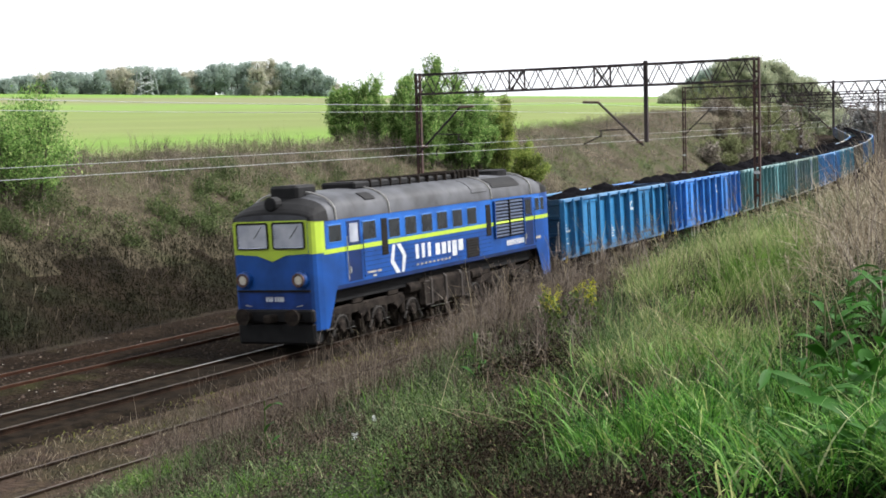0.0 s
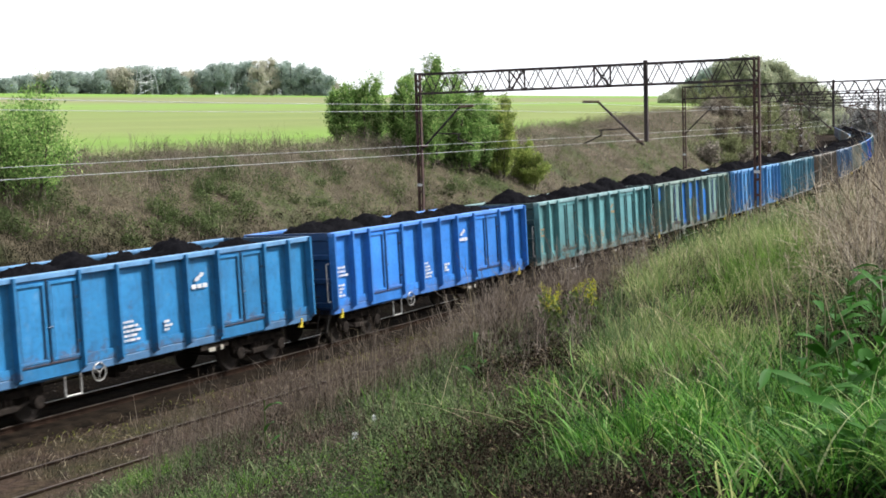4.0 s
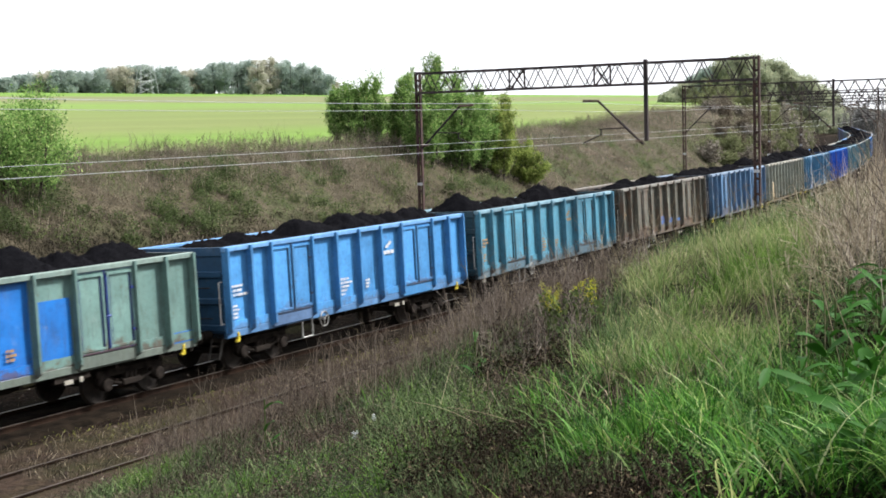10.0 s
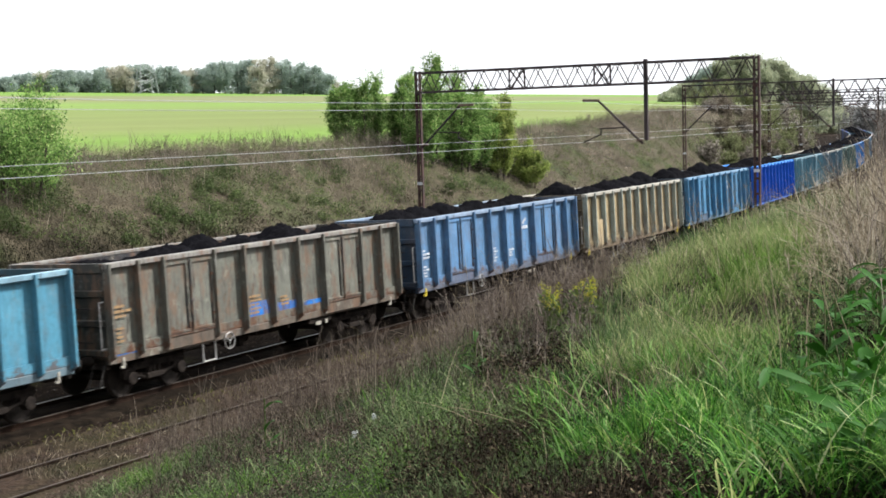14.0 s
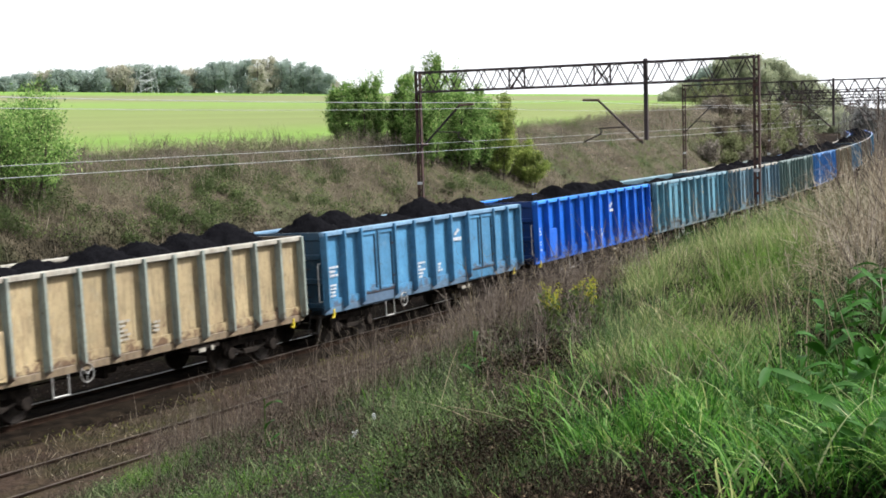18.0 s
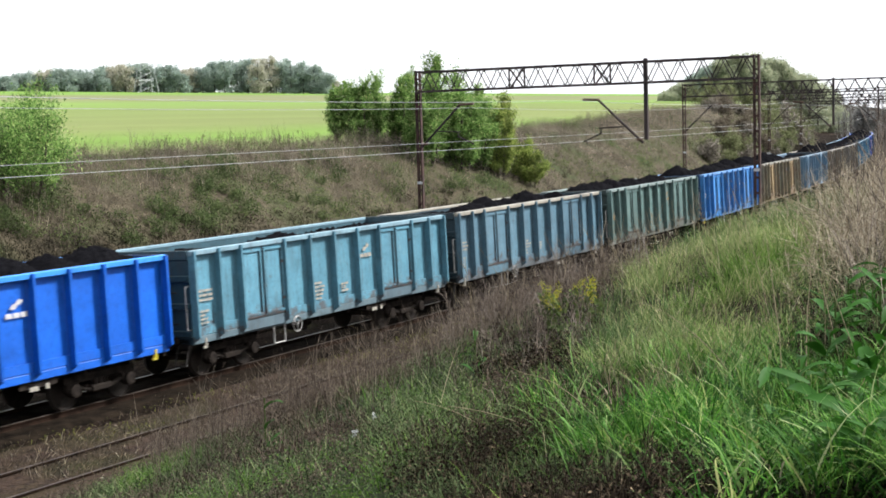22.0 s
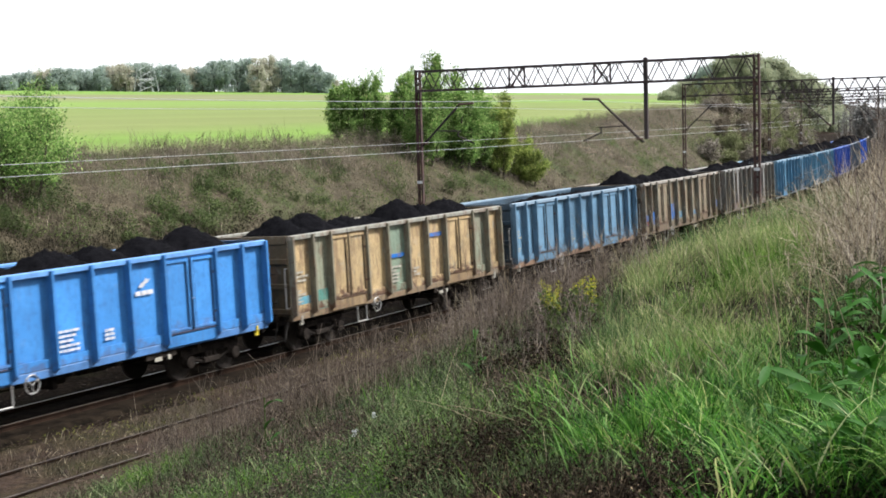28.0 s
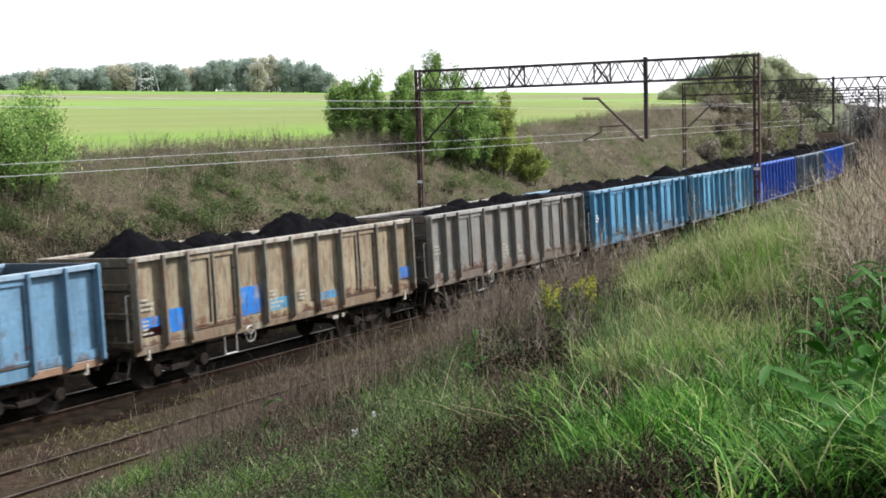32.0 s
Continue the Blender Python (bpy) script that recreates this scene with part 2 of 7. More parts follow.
MAT = {
    "paint": wagon_paint(), "soil": bank_soil("bank_soil", ((0.008, 0.006, 0.004), (0.02, 0.014, 0.009), (0.011, 0.014, 0.005))),
    "drybank": bank_soil("dry_bank", ((0.03, 0.025, 0.016), (0.062, 0.052, 0.034), (0.035, 0.046, 0.017))), "ballast": ballast(), "silt": bank_soil("silted_ballast", ((0.014, 0.009, 0.006), (0.034, 0.022, 0.015), (0.026, 0.024, 0.009))), "field": field(),
    "coal": plain("coal", (0.009, 0.009, 0.011), (0.003, 0.003, 0.004), 14, 1.0, 0, 1.0, 0.02),
    "under": plain("dirty_iron", (0.04, 0.033, 0.028), (0.011, 0.0095, 0.009), 4, 0.95, 0.0, 0.4, 0.04),
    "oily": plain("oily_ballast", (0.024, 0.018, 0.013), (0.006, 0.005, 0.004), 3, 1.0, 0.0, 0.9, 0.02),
    "broadleaf": tinted("broad_leaf", [(0.0, (0.025, 0.1, 0.012)), (0.7, (0.07, 0.24, 0.03)), (1.0, (0.2, 0.42, 0.09))], 0.6, 0.25, 3.0, 0.6, 0.1),
    "palegrass": tinted("pale_grass", [(0.0, (0.07, 0.13, 0.035)), (0.45, (0.24, 0.35, 0.11)), (0.85, (0.5, 0.55, 0.24)), (1.0, (0.72, 0.64, 0.4))], 0.8, 0.3, 0.7),
    "rustsill": plain("rusty_sill", (0.15, 0.075, 0.045), (0.06, 0.042, 0.036), 5, 0.85, 0, 0.4),
    "yoke": plain("grimy_casting", (0.055, 0.051, 0.047), (0.02, 0.018, 0.017), 5, 0.8, 0.0, 0.3, 0.1),
    "wheel": plain("wheel_steel", (0.05, 0.038, 0.03), (0.02, 0.016, 0.014), 7, 0.75, 0.2, 0.2),
    "rail": plain("rail_steel", (0.42, 0.4, 0.38), (0.2, 0.18, 0.16), 1.2, 0.4, 0.6, 0.05),
    "railrust": plain("rusty_rail", (0.034, 0.021, 0.015), (0.014, 0.010, 0.008), 3, 1.0, 0.0, 0.3, 0.02),
    "redrust": plain("red_rust_rail", (0.085, 0.04, 0.026), (0.04, 0.022, 0.016), 3, 0.95, 0.0, 0.3, 0.03),
    "oldrail": plain("dull_rail", (0.10, 0.08, 0.066), (0.03, 0.023, 0.018), 1.5, 0.6, 0.4, 0.2),
    "sleeper": plain("sleeper_wood", (0.04, 0.029, 0.021), (0.018, 0.013, 0.01), 5, 0.95, 0, 0.6),
    "white": plain("white_marking", (0.72, 0.74, 0.76), (0.5, 0.53, 0.56), 6, 0.6, 0, 0),
    "faded": plain("faded_marking", (0.46, 0.43, 0.36), (0.24, 0.23, 0.2), 14, 0.7, 0, 0),
    "orange": plain("ochre_patch", (0.42, 0.27, 0.12), (0.25, 0.15, 0.08), 6, 0.8, 0, 0),
    "yellow": plain("yellow_paint", (0.75, 0.6, 0.04), (0.55, 0.42, 0.05), 6, 0.5, 0, 0),
    "grip": plain("pale_grip", (0.5, 0.5, 0.48), (0.3, 0.28, 0.26), 8, 0.5, 0.2, 0),
    "mast": plain("rusty_mast", (0.085, 0.04, 0.032), (0.035, 0.023, 0.022), 1.8, 0.85, 0.1, 0.3),
    "darkmast": plain("dark_lattice", (0.06, 0.042, 0.042), (0.028, 0.024, 0.026), 2.0, 0.8, 0.2, 0.2),
    "wire": plain("copper_wire", (0.62, 0.64, 0.64), (0.5, 0.52, 0.53), 2, 0.35, 0.6, 0),
    "insul": plain("insulator", (0.2, 0.12, 0.08), (0.12, 0.08, 0.06), 8, 0.3, 0, 0),
    "frameblue": plain("window_frame_blue", (0.07, 0.25, 0.68), (0.04, 0.17, 0.5), 3, 0.4, 0, 0, 0.3),
    "slat": plain("louvre_slat", (0.06, 0.085, 0.15), (0.03, 0.045, 0.08), 4, 0.7, 0, 0, 0.2),
    "loco_deep": plain("loco_deep_blue", (0.008, 0.05, 0.26), (0.004, 0.02, 0.1), 1.5, 0.45, 0, 0.05, 0.25),
    "loco_light": plain("loco_mid_blue", (0.022, 0.15, 0.56), (0.014, 0.09, 0.36), 1.2, 0.35, 0, 0.05, 0.3),
    "loco_blue": plain("loco_blue", (0.010, 0.085, 0.36), (0.007, 0.052, 0.22), 1.2, 0.4, 0, 0.05, 0.3),
    "loco_dark": plain("loco_dark_blue", (0.006, 0.026, 0.12), (0.004, 0.017, 0.07), 1.5, 0.45, 0, 0.05, 0.25),
    "lime": plain("lime_paint", (0.50, 0.68, 0.06), (0.42, 0.58, 0.06), 2, 0.35, 0, 0),
    "roofgrey": plain("roof_grey", (0.082, 0.086, 0.1), (0.02, 0.021, 0.026), 1.1, 0.6, 0, 0.1, 0.3),
    "black": plain("black_paint", (0.014, 0.014, 0.015), (0.007, 0.007, 0.008), 3, 0.7, 0, 0.1, 0.15),
    "glass": plain("dark_glass", (0.05, 0.055, 0.06), (0.03, 0.034, 0.038), 2, 0.06, 0, 0),
    # pale base colour stands in for the sky mirrored in the glass
    "skyglass": plain("windscreen", (0.72, 0.76, 0.86), (0.46, 0.5, 0.6), 1.6, 0.08, 0.3, 0),
    "lampglass": plain("lamp_lens", (0.75, 0.72, 0.62), (0.6, 0.55, 0.45), 8, 0.1, 0, 0),
    "bark": plain("bark", (0.11, 0.09, 0.065), (0.05, 0.042, 0.032), 9, 0.95, 0, 0.6),
    "grass": tinted("green_grass", [(0.0, (0.025, 0.055, 0.02)), (0.4, (0.085, 0.17, 0.06)), (0.75, (0.18, 0.29, 0.11)), (0.92, (0.36, 0.4, 0.2)), (1.0, (0.55, 0.5, 0.3))], 0.8, 0.25, 0.9, 0.45),
    "lush": tinted("lush_grass", [(0.0, (0.015, 0.055, 0.01)), (0.35, (0.045, 0.18, 0.02)), (0.72, (0.125, 0.36, 0.04)), (0.92, (0.28, 0.52, 0.1)), (1.0, (0.58, 0.6, 0.25))], 0.65, 0.3, 2.4, 0.24),
    "paleblade": tinted("pale_blades", [(0.0, (0.08, 0.2, 0.05)), (0.5, (0.16, 0.36, 0.08)), (0.85, (0.34, 0.54, 0.18)), (1.0, (0.62, 0.7, 0.36))], 0.6, 0.3, 1.5, 0.4),
    "fresh": tinted("fresh_grass", [(0.0, (0.045, 0.13, 0.015)), (0.5, (0.13, 0.29, 0.04)), (1.0, (0.29, 0.46, 0.1))], 0.75, 0.35, 1.2, 0.5),
    # near-black leaf tones: shade between the grass tufts put into colour
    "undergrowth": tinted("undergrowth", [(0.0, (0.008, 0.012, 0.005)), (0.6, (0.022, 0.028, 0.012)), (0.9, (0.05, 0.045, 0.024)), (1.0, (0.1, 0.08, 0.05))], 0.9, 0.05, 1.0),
    "softbrown": tinted("soft_brown_weeds", [(0.0, (0.03, 0.024, 0.018)), (0.55, (0.11, 0.086, 0.066)), (0.9, (0.22, 0.175, 0.13)), (1.0, (0.36, 0.3, 0.22))], 0.95, 0.1, 0.8, 0.4),
    "softgreen": tinted("soft_green_weeds", [(0.0, (0.03, 0.055, 0.02)), (0.55, (0.11, 0.17, 0.072)), (0.9, (0.22, 0.29, 0.13)), (1.0, (0.38, 0.42, 0.22))], 0.9, 0.15, 0.9, 0.4),
    "moss": tinted("olive_moss", [(0.0, (0.1, 0.11, 0.025)), (1.0, (0.36, 0.37, 0.1))], 0.95, 0.1),
    "twig": tinted("bare_twigs", [(0.0, (0.08, 0.062, 0.05)), (0.6, (0.2, 0.16, 0.135)), (1.0, (0.46, 0.4, 0.34))], 0.9),
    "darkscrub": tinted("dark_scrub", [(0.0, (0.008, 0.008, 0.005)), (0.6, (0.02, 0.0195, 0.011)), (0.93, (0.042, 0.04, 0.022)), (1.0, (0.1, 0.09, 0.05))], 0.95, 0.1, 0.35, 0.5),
    "scrub": tinted("brown_scrub", [(0.0, (0.12, 0.1, 0.075)), (0.5, (0.27, 0.232, 0.175)), (1.0, (0.43, 0.375, 0.29))], 0.95, 0.3, 0.35, 0.5),
    "shrub": tinted("shrub_leaves", [(0.0, (0.18, 0.21, 0.1)), (0.6, (0.31, 0.35, 0.17)), (1.0, (0.46, 0.48, 0.27))], 0.9, 0.4, 0.3),
    "dead_shrub": tinted("bare_shrub", [(0.0, (0.15, 0.13, 0.105)), (0.6, (0.31, 0.275, 0.225)), (1.0, (0.48, 0.44, 0.37))], 0.9, 0.2),
    "greybush": tinted("bare_grey_twigs", [(0.0, (0.22, 0.225, 0.22)), (0.6, (0.38, 0.39, 0.38)), (1.0, (0.55, 0.55, 0.53))], 0.95, 0.35, 0.3),
    "bleach": tinted("bleached_stems", [(0.0, (0.16, 0.12, 0.08)), (0.5, (0.5, 0.42, 0.3)), (1.0, (0.9, 0.8, 0.62))], 0.85, 0.2),
    "straw": tinted("dry_grass", [(0.0, (0.13, 0.10, 0.065)), (0.5, (0.36, 0.29, 0.19)), (1.0, (0.62, 0.55, 0.42))], 0.85, 0.25),
    "weed": tinted("dead_weeds", [(0.0, (0.008, 0.006, 0.004)), (0.6, (0.034, 0.025, 0.017)), (0.92, (0.1, 0.075, 0.05)), (1.0, (0.25, 0.19, 0.12))], 0.95, 0.05),
    "mauve": tinted("withered_stalks", [(0.0, (0.07, 0.055, 0.045)), (0.5, (0.2, 0.16, 0.128)), (1.0, (0.4, 0.34, 0.28))], 0.9, 0.15, 0.35),
    "forbdull": tinted("bramble_leaves", [(0.0, (0.05, 0.085, 0.035)), (0.6, (0.14, 0.2, 0.075)), (1.0, (0.28, 0.36, 0.15))], 0.9, 0.3, 0.5, 0.5),
    "beige": tinted("bleached_brush", [(0.0, (0.18, 0.15, 0.115)), (0.5, (0.47, 0.405, 0.32)), (1.0, (0.72, 0.64, 0.53))], 0.9, 0.35, 0.4, 0.5),
    "forb": tinted("low_forbs", [(0.0, (0.07, 0.11, 0.04)), (0.6, (0.17, 0.25, 0.08)), (1.0, (0.32, 0.4, 0.15))], 0.9, 0.3, 0.5, 0.5),
    "leaf": tinted("bush_leaves", [(0.0, (0.08, 0.17, 0.05)), (0.4, (0.25, 0.46, 0.12)), (0.8, (0.46, 0.74, 0.22)), (1.0, (0.76, 0.88, 0.38))], 0.8, 0.5, 0.8, 0.5),
    "leaf_yellow": tinted("yellow_green_leaves", [(0.0, (0.14, 0.22, 0.04)), (0.6, (0.42, 0.56, 0.14)), (1.0, (0.72, 0.78, 0.26))], 0.8, 0.45, 0.8, 0.5),
    # wood and copse leaves: the distance's haze is put into these pale colours
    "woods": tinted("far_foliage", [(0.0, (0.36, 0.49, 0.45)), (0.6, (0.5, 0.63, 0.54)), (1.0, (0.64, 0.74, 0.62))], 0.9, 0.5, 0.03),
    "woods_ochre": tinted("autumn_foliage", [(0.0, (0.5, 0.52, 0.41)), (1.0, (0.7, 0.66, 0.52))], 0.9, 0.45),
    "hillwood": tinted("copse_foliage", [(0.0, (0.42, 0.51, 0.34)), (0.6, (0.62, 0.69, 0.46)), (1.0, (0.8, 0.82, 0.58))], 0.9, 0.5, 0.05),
    "stone": tinted("ballast_stone", [(0.0, (0.04, 0.03, 0.024)), (0.75, (0.11, 0.08, 0.065)), (0.95, (0.2, 0.16, 0.13)), (1.0, (0.45, 0.42, 0.38))], 0.9),
    "goldenrod": tinted("yellow_flowers", [(0.0, (0.3, 0.34, 0.03)), (0.6, (0.62, 0.6, 0.04)), (1.0, (0.85, 0.8, 0.1))], 0.7, 0.3),
    "pylon": plain("pylon_steel", (0.45, 0.47, 0.48), (0.38, 0.4, 0.41), 0.2, 0.6, 0.1, 0),
}


# ---- mesh helpers ----
def mesh_of(name, bm, *mats):
    me = bpy.data.meshes.new(name)
    bm.to_mesh(me)
    bm.free()
    for m in mats:
        me.materials.append(m)
    return me


def part(name, bm, mat, parent=None, label="", colour=None, m=None, wear=1.0):
    me = bm if isinstance(bm, bpy.types.Mesh) else mesh_of(name, bm, mat)
    ob = new(name, me)
    ob.parent = parent
    if m is not None:
        ob.matrix_basis = m
    if colour:
        ob.color = (*[v * DAY for v in colour], wear)
    return tagged(ob, label)


def thing(name, m, label, category, group="", kind=""):
    ob = new(name)
    ob.empty_display_size = 0.2
    ob.matrix_basis = m
    return tagged(ob, label, category, group, kind)


def box(bm, x0, x1, y0, y1, z0, z1, bevel=0.0):
    vs = [bm.verts.new((x, y, z)) for x in (x0, x1) for y in (y0, y1) for z in (z0, z1)]
    fs = [bm.faces.new([vs[i] for i in q]) for q in ((0, 1, 3, 2), (4, 6, 7, 5), (0, 4, 5, 1), (2, 3, 7, 6), (0, 2, 6, 4), (1, 5, 7, 3))]
    if bevel:
        es = list({e for f in fs for e in f.edges})
        bmesh.ops.bevel(bm, geom=es, offset=bevel, segments=1, affect="EDGES", profile=0.5)
    return bm


def boxes(*rows, bevel=0.0):
    bm = bmesh.new()
    for r in rows:
        box(bm, *r, bevel=bevel)
    return bm


def rod(bm, a, b, r, sides=6, r2=None):
    a, b = Vector(a), Vector(b)
    q = (b - a).to_track_quat("Z", "Y").to_matrix()
    ra, rb = [], []
    for i in range(sides):
        c = Vector((math.cos(i * math.tau / sides), math.sin(i * math.tau / sides), 0))
        ra.append(bm.verts.new(a + q @ (c * r)))
        rb.append(bm.verts.new(b + q @ (c * (r if r2 is None else r2))))
    for i in range(sides):
        j = (i + 1) % sides
        bm.faces.new((ra[i], ra[j], rb[j], rb[i]))
    bm.faces.new(ra[::-1])
    bm.faces.new(rb)
    return bm


def tube(pts, radii, sides=5):
    """One bent tapering tube through the points."""
    bm = bmesh.new()
    prev = None
    for i, (p, r) in enumerate(zip(pts, radii)):
        d = pts[min(i + 1, len(pts) - 1)] - pts[max(i - 1, 0)]
        q = d.to_track_quat("Z", "Y").to_matrix()
        ring = [bm.verts.new(p + q @ Vector((r * math.cos(k * math.tau / sides), r * math.sin(k * math.tau / sides), 0))) for k in range(sides)]
        if prev:
            for k in range(sides):
                bm.faces.new((prev[k], prev[(k + 1) % sides], ring[(k + 1) % sides], ring[k]))
        else:
            bm.faces.new(ring[::-1])
        prev = ring
    bm.faces.new(prev)
    return bm


def rods(*rows, r=0.02, sides=6):
    bm = bmesh.new()
    for a, b in rows:
        rod(bm, a, b, r, sides)
    return bm


def lathe(profile, sides=20, axis="Y"):
    """profile: (radius, along) pairs, turned round an axis through the origin."""
    bm = bmesh.new()
    rings = []
    for r, h in profile:
        ring = []
        for i in range(sides):
            a = i * math.tau / sides
            u, v = r * math.cos(a), r * math.sin(a)
            ring.append(bm.verts.new((u, h, v) if axis == "Y" else (h, u, v) if axis == "X" else (u, v, h)))
        rings.append(ring)
    for p, q in zip(rings, rings[1:]):
        for i in range(sides):
            j = (i + 1) % sides
            bm.faces.new((p[i], p[j], q[j], q[i]))
    bm.faces.new(rings[0][::-1])
    bm.faces.new(rings[-1])
    bmesh.ops.recalc_face_normals(bm, faces=bm.faces)
    return bm


def quick_mesh(name, verts, faces_n, loops, mat):
    """A mesh from arrays: all faces have faces_n corners."""
    me = bpy.data.meshes.new(name)
    nf = len(loops) // faces_n
    me.vertices.add(len(verts))
    me.vertices.foreach_set("co", np.ascontiguousarray(verts, np.float32).ravel())
    me.loops.add(len(loops))
    me.loops.foreach_set("vertex_index", np.ascontiguousarray(loops, np.int32))
    me.polygons.add(nf)
    me.polygons.foreach_set("loop_start", np.arange(nf, dtype=np.int32) * faces_n)
    me.polygons.foreach_set("loop_total", np.full(nf, faces_n, np.int32))
    me.materials.append(mat)
    me.update(calc_edges=True)
    return me


def sweep_line(lat, z, section, s0, s1, step):
    """A section (lateral, up) drawn along the line."""
    bm = bmesh.new()
    prev = None
    n = int((s1 - s0) / step) + 1
    for i in range(n):
        s = s0 + (s1 - s0) * i / (n - 1)
        ring = [bm.verts.new(at(s, lat + u, z + v)) for u, v in section]
        if prev:
            for j in range(len(ring)):
                k = (j + 1) % len(ring)
                bm.faces.new((prev[j], prev[k], ring[k], ring[j]))
        prev = ring
    bmesh.ops.recalc_face_normals(bm, faces=bm.faces)
    return bm


# ---- the ground: one sheet to the horizon ----
def steps(*spans):
    out = []
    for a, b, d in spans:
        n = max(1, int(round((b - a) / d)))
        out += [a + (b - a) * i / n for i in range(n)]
    return np.array(out + [spans[-1][1]])


def make_ground():
    xs = steps((-3000, -400, 400), (-400, -40, 30), (-40, 4, 2), (4, 120, 0.8), (120, 420, 4), (420, 900, 40), (900, 4500, 400))
    ys = steps((-2500, -200, 300), (-200, -45, 15), (-45, 62, 0.7), (62, 160, 3), (160, 700, 18), (700, 1500, 80), (1500, 4500, 400))
    gx, gy = np.meshgrid(xs, ys)
    gz = ground_z(gx, gy)
    verts = np.stack([gx.ravel(), gy.ravel(), gz.ravel()], 1)
    nx, ny = len(xs), len(ys)
    i = (np.arange(ny - 1)[:, None] * nx + np.arange(nx - 1)[None]).ravel()
    loops = np.stack([i, i + 1, i + 1 + nx, i + nx], 1).ravel()
    me = quick_mesh("ground", verts, 4, loops, MAT["soil"])
    me.materials.append(MAT["ballast"])
    me.materials.append(MAT["field"])
    me.materials.append(MAT["drybank"])
    me.materials.append(MAT["silt"])
    cx, cy = (gx[:-1, :-1] + gx[1:, 1:]).ravel() / 2, (gy[:-1, :-1] + gy[1:, 1:]).ravel() / 2
    s, lat = line_coords(cx, cy)
    idx = np.zeros(len(cx), np.int32)
    idx[np.abs(lat) < 8.2] = 1
    idx[(lat < -1.9) & (lat > -6.4)] = 4
    idx[(lat < -6.3) & (lat > -8.2)] = 0
    idx[lat > 10.8 + 2.5 * np.clip((52 - s) / 14, 0, 1) + ground_noise(cx, cy) * 0.6] = 3
    idx[(lat > 20.5 + ground_noise(cx, cy) * 0.8) & (cy > 0)] = 2
    me.polygons.foreach_set("material_index", idx)
    me.polygons.foreach_set("use_smooth", np.ones(len(cx), bool))
    tagged(new("ground", me), "brown earth cutting under green crop fields", "ground", kind="structure")


make_ground()

RAIL = [(-0.07, 0), (0.07, 0), (0.07, 0.015), (0.012, 0.035), (0.012, 0.115), (0.036, 0.125), (0.036, 0.16), (-0.036, 0.16), (-0.036, 0.125), (-0.012, 0.115), (-0.012, 0.035), (-0.07, 0.015)]
for key, lat in TRACKS.items():
    cant = CANT if key == "train" else 0
    tr = thing("railway_track", Matrix(), {"near": "rusty overgrown siding track with weedy ballast", "train": "running track with polished rails under the coal train", "far": "rusty brown track at the foot of the bank"}[key], "railway track", "tracks in the cutting", "structure")
    for side in (-1, 1):
        dz = (-0.16 if key == "train" else -0.29 if key == "near" else -0.27) - side * 0.75 * math.sin(cant)
        rail = part("rail", sweep_line(lat + side * 0.7525, dz, RAIL, 8, 380, 3), MAT["redrust" if key == "far" else "railrust"], tr, "rusty brown rail")
        part("rail_head", sweep_line(lat + side * 0.7525, dz, [(-0.03, 0.155), (0.03, 0.155), (0.026, 0.163), (-0.026, 0.163)] if key != "far" else [(-0.02, 0.155), (0.02, 0.155), (0.018, 0.162), (-0.018, 0.162)], 8, 380, 3), MAT["rail" if key == "train" and side > 0 else "oldrail"], rail, "worn running surface")
    sl = mesh_of("sleeper", boxes((-0.12, 0.12, -1.3, 1.3, -0.3, -0.196), bevel=0.015), MAT["sleeper"])
    for i in range(90):
        part("sleeper", sl, None, tr, m=on_line(18 + i * 0.62, lat, random.uniform(-0.05, -0.012) + (-0.035 if key == "train" else -0.05), cant) @ Matrix.Rotation(random.uniform(-0.03, 0.03), 4, "Z"))
    me_rest = bmesh.new()
    for i in range(150):
        m = on_line(18 + (90 + i) * 0.62, lat, 0, cant)
        n0 = len(me_rest.verts)
        box(me_rest, -0.12, 0.12, -1.3, 1.3, -0.33, -0.225)
        me_rest.verts.ensure_lookup_table()
        for v in me_rest.verts[n0:]:
            v.co = m @ v.co
    part("far_sleepers", me_rest, MAT["sleeper"], tr)


# dark strip: the shade below the train is put into the ballast's colour
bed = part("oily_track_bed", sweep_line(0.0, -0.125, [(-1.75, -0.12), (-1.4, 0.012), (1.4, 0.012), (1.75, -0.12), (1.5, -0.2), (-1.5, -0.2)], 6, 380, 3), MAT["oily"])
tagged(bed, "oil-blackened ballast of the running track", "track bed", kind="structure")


# ---- catenary gantries ----
def lattice_mast(h, w=0.24, d=0.16):
    """Two slim channels tied by battens, with daylight between them."""
    bm = bmesh.new()
    for y in (-w / 2, w / 2):
        k = -1 if y < 0 else 1
        box(bm, -d / 2, d / 2, y - 0.014, y + 0.014, -0.4, h)
        for x in (-d / 2, d / 2 - 0.02):
            box(bm, x, x + 0.02, *sorted((y - k * 0.014, y - k * 0.06)), -0.4, h)
    for i in range(int(h / 0.62)):
        z = 0.5 + i * 0.62
        for x in (-d / 2 - 0.012, d / 2):
            box(bm, x, x + 0.012, -w / 2, w / 2, z, z + 0.09)
    return bm


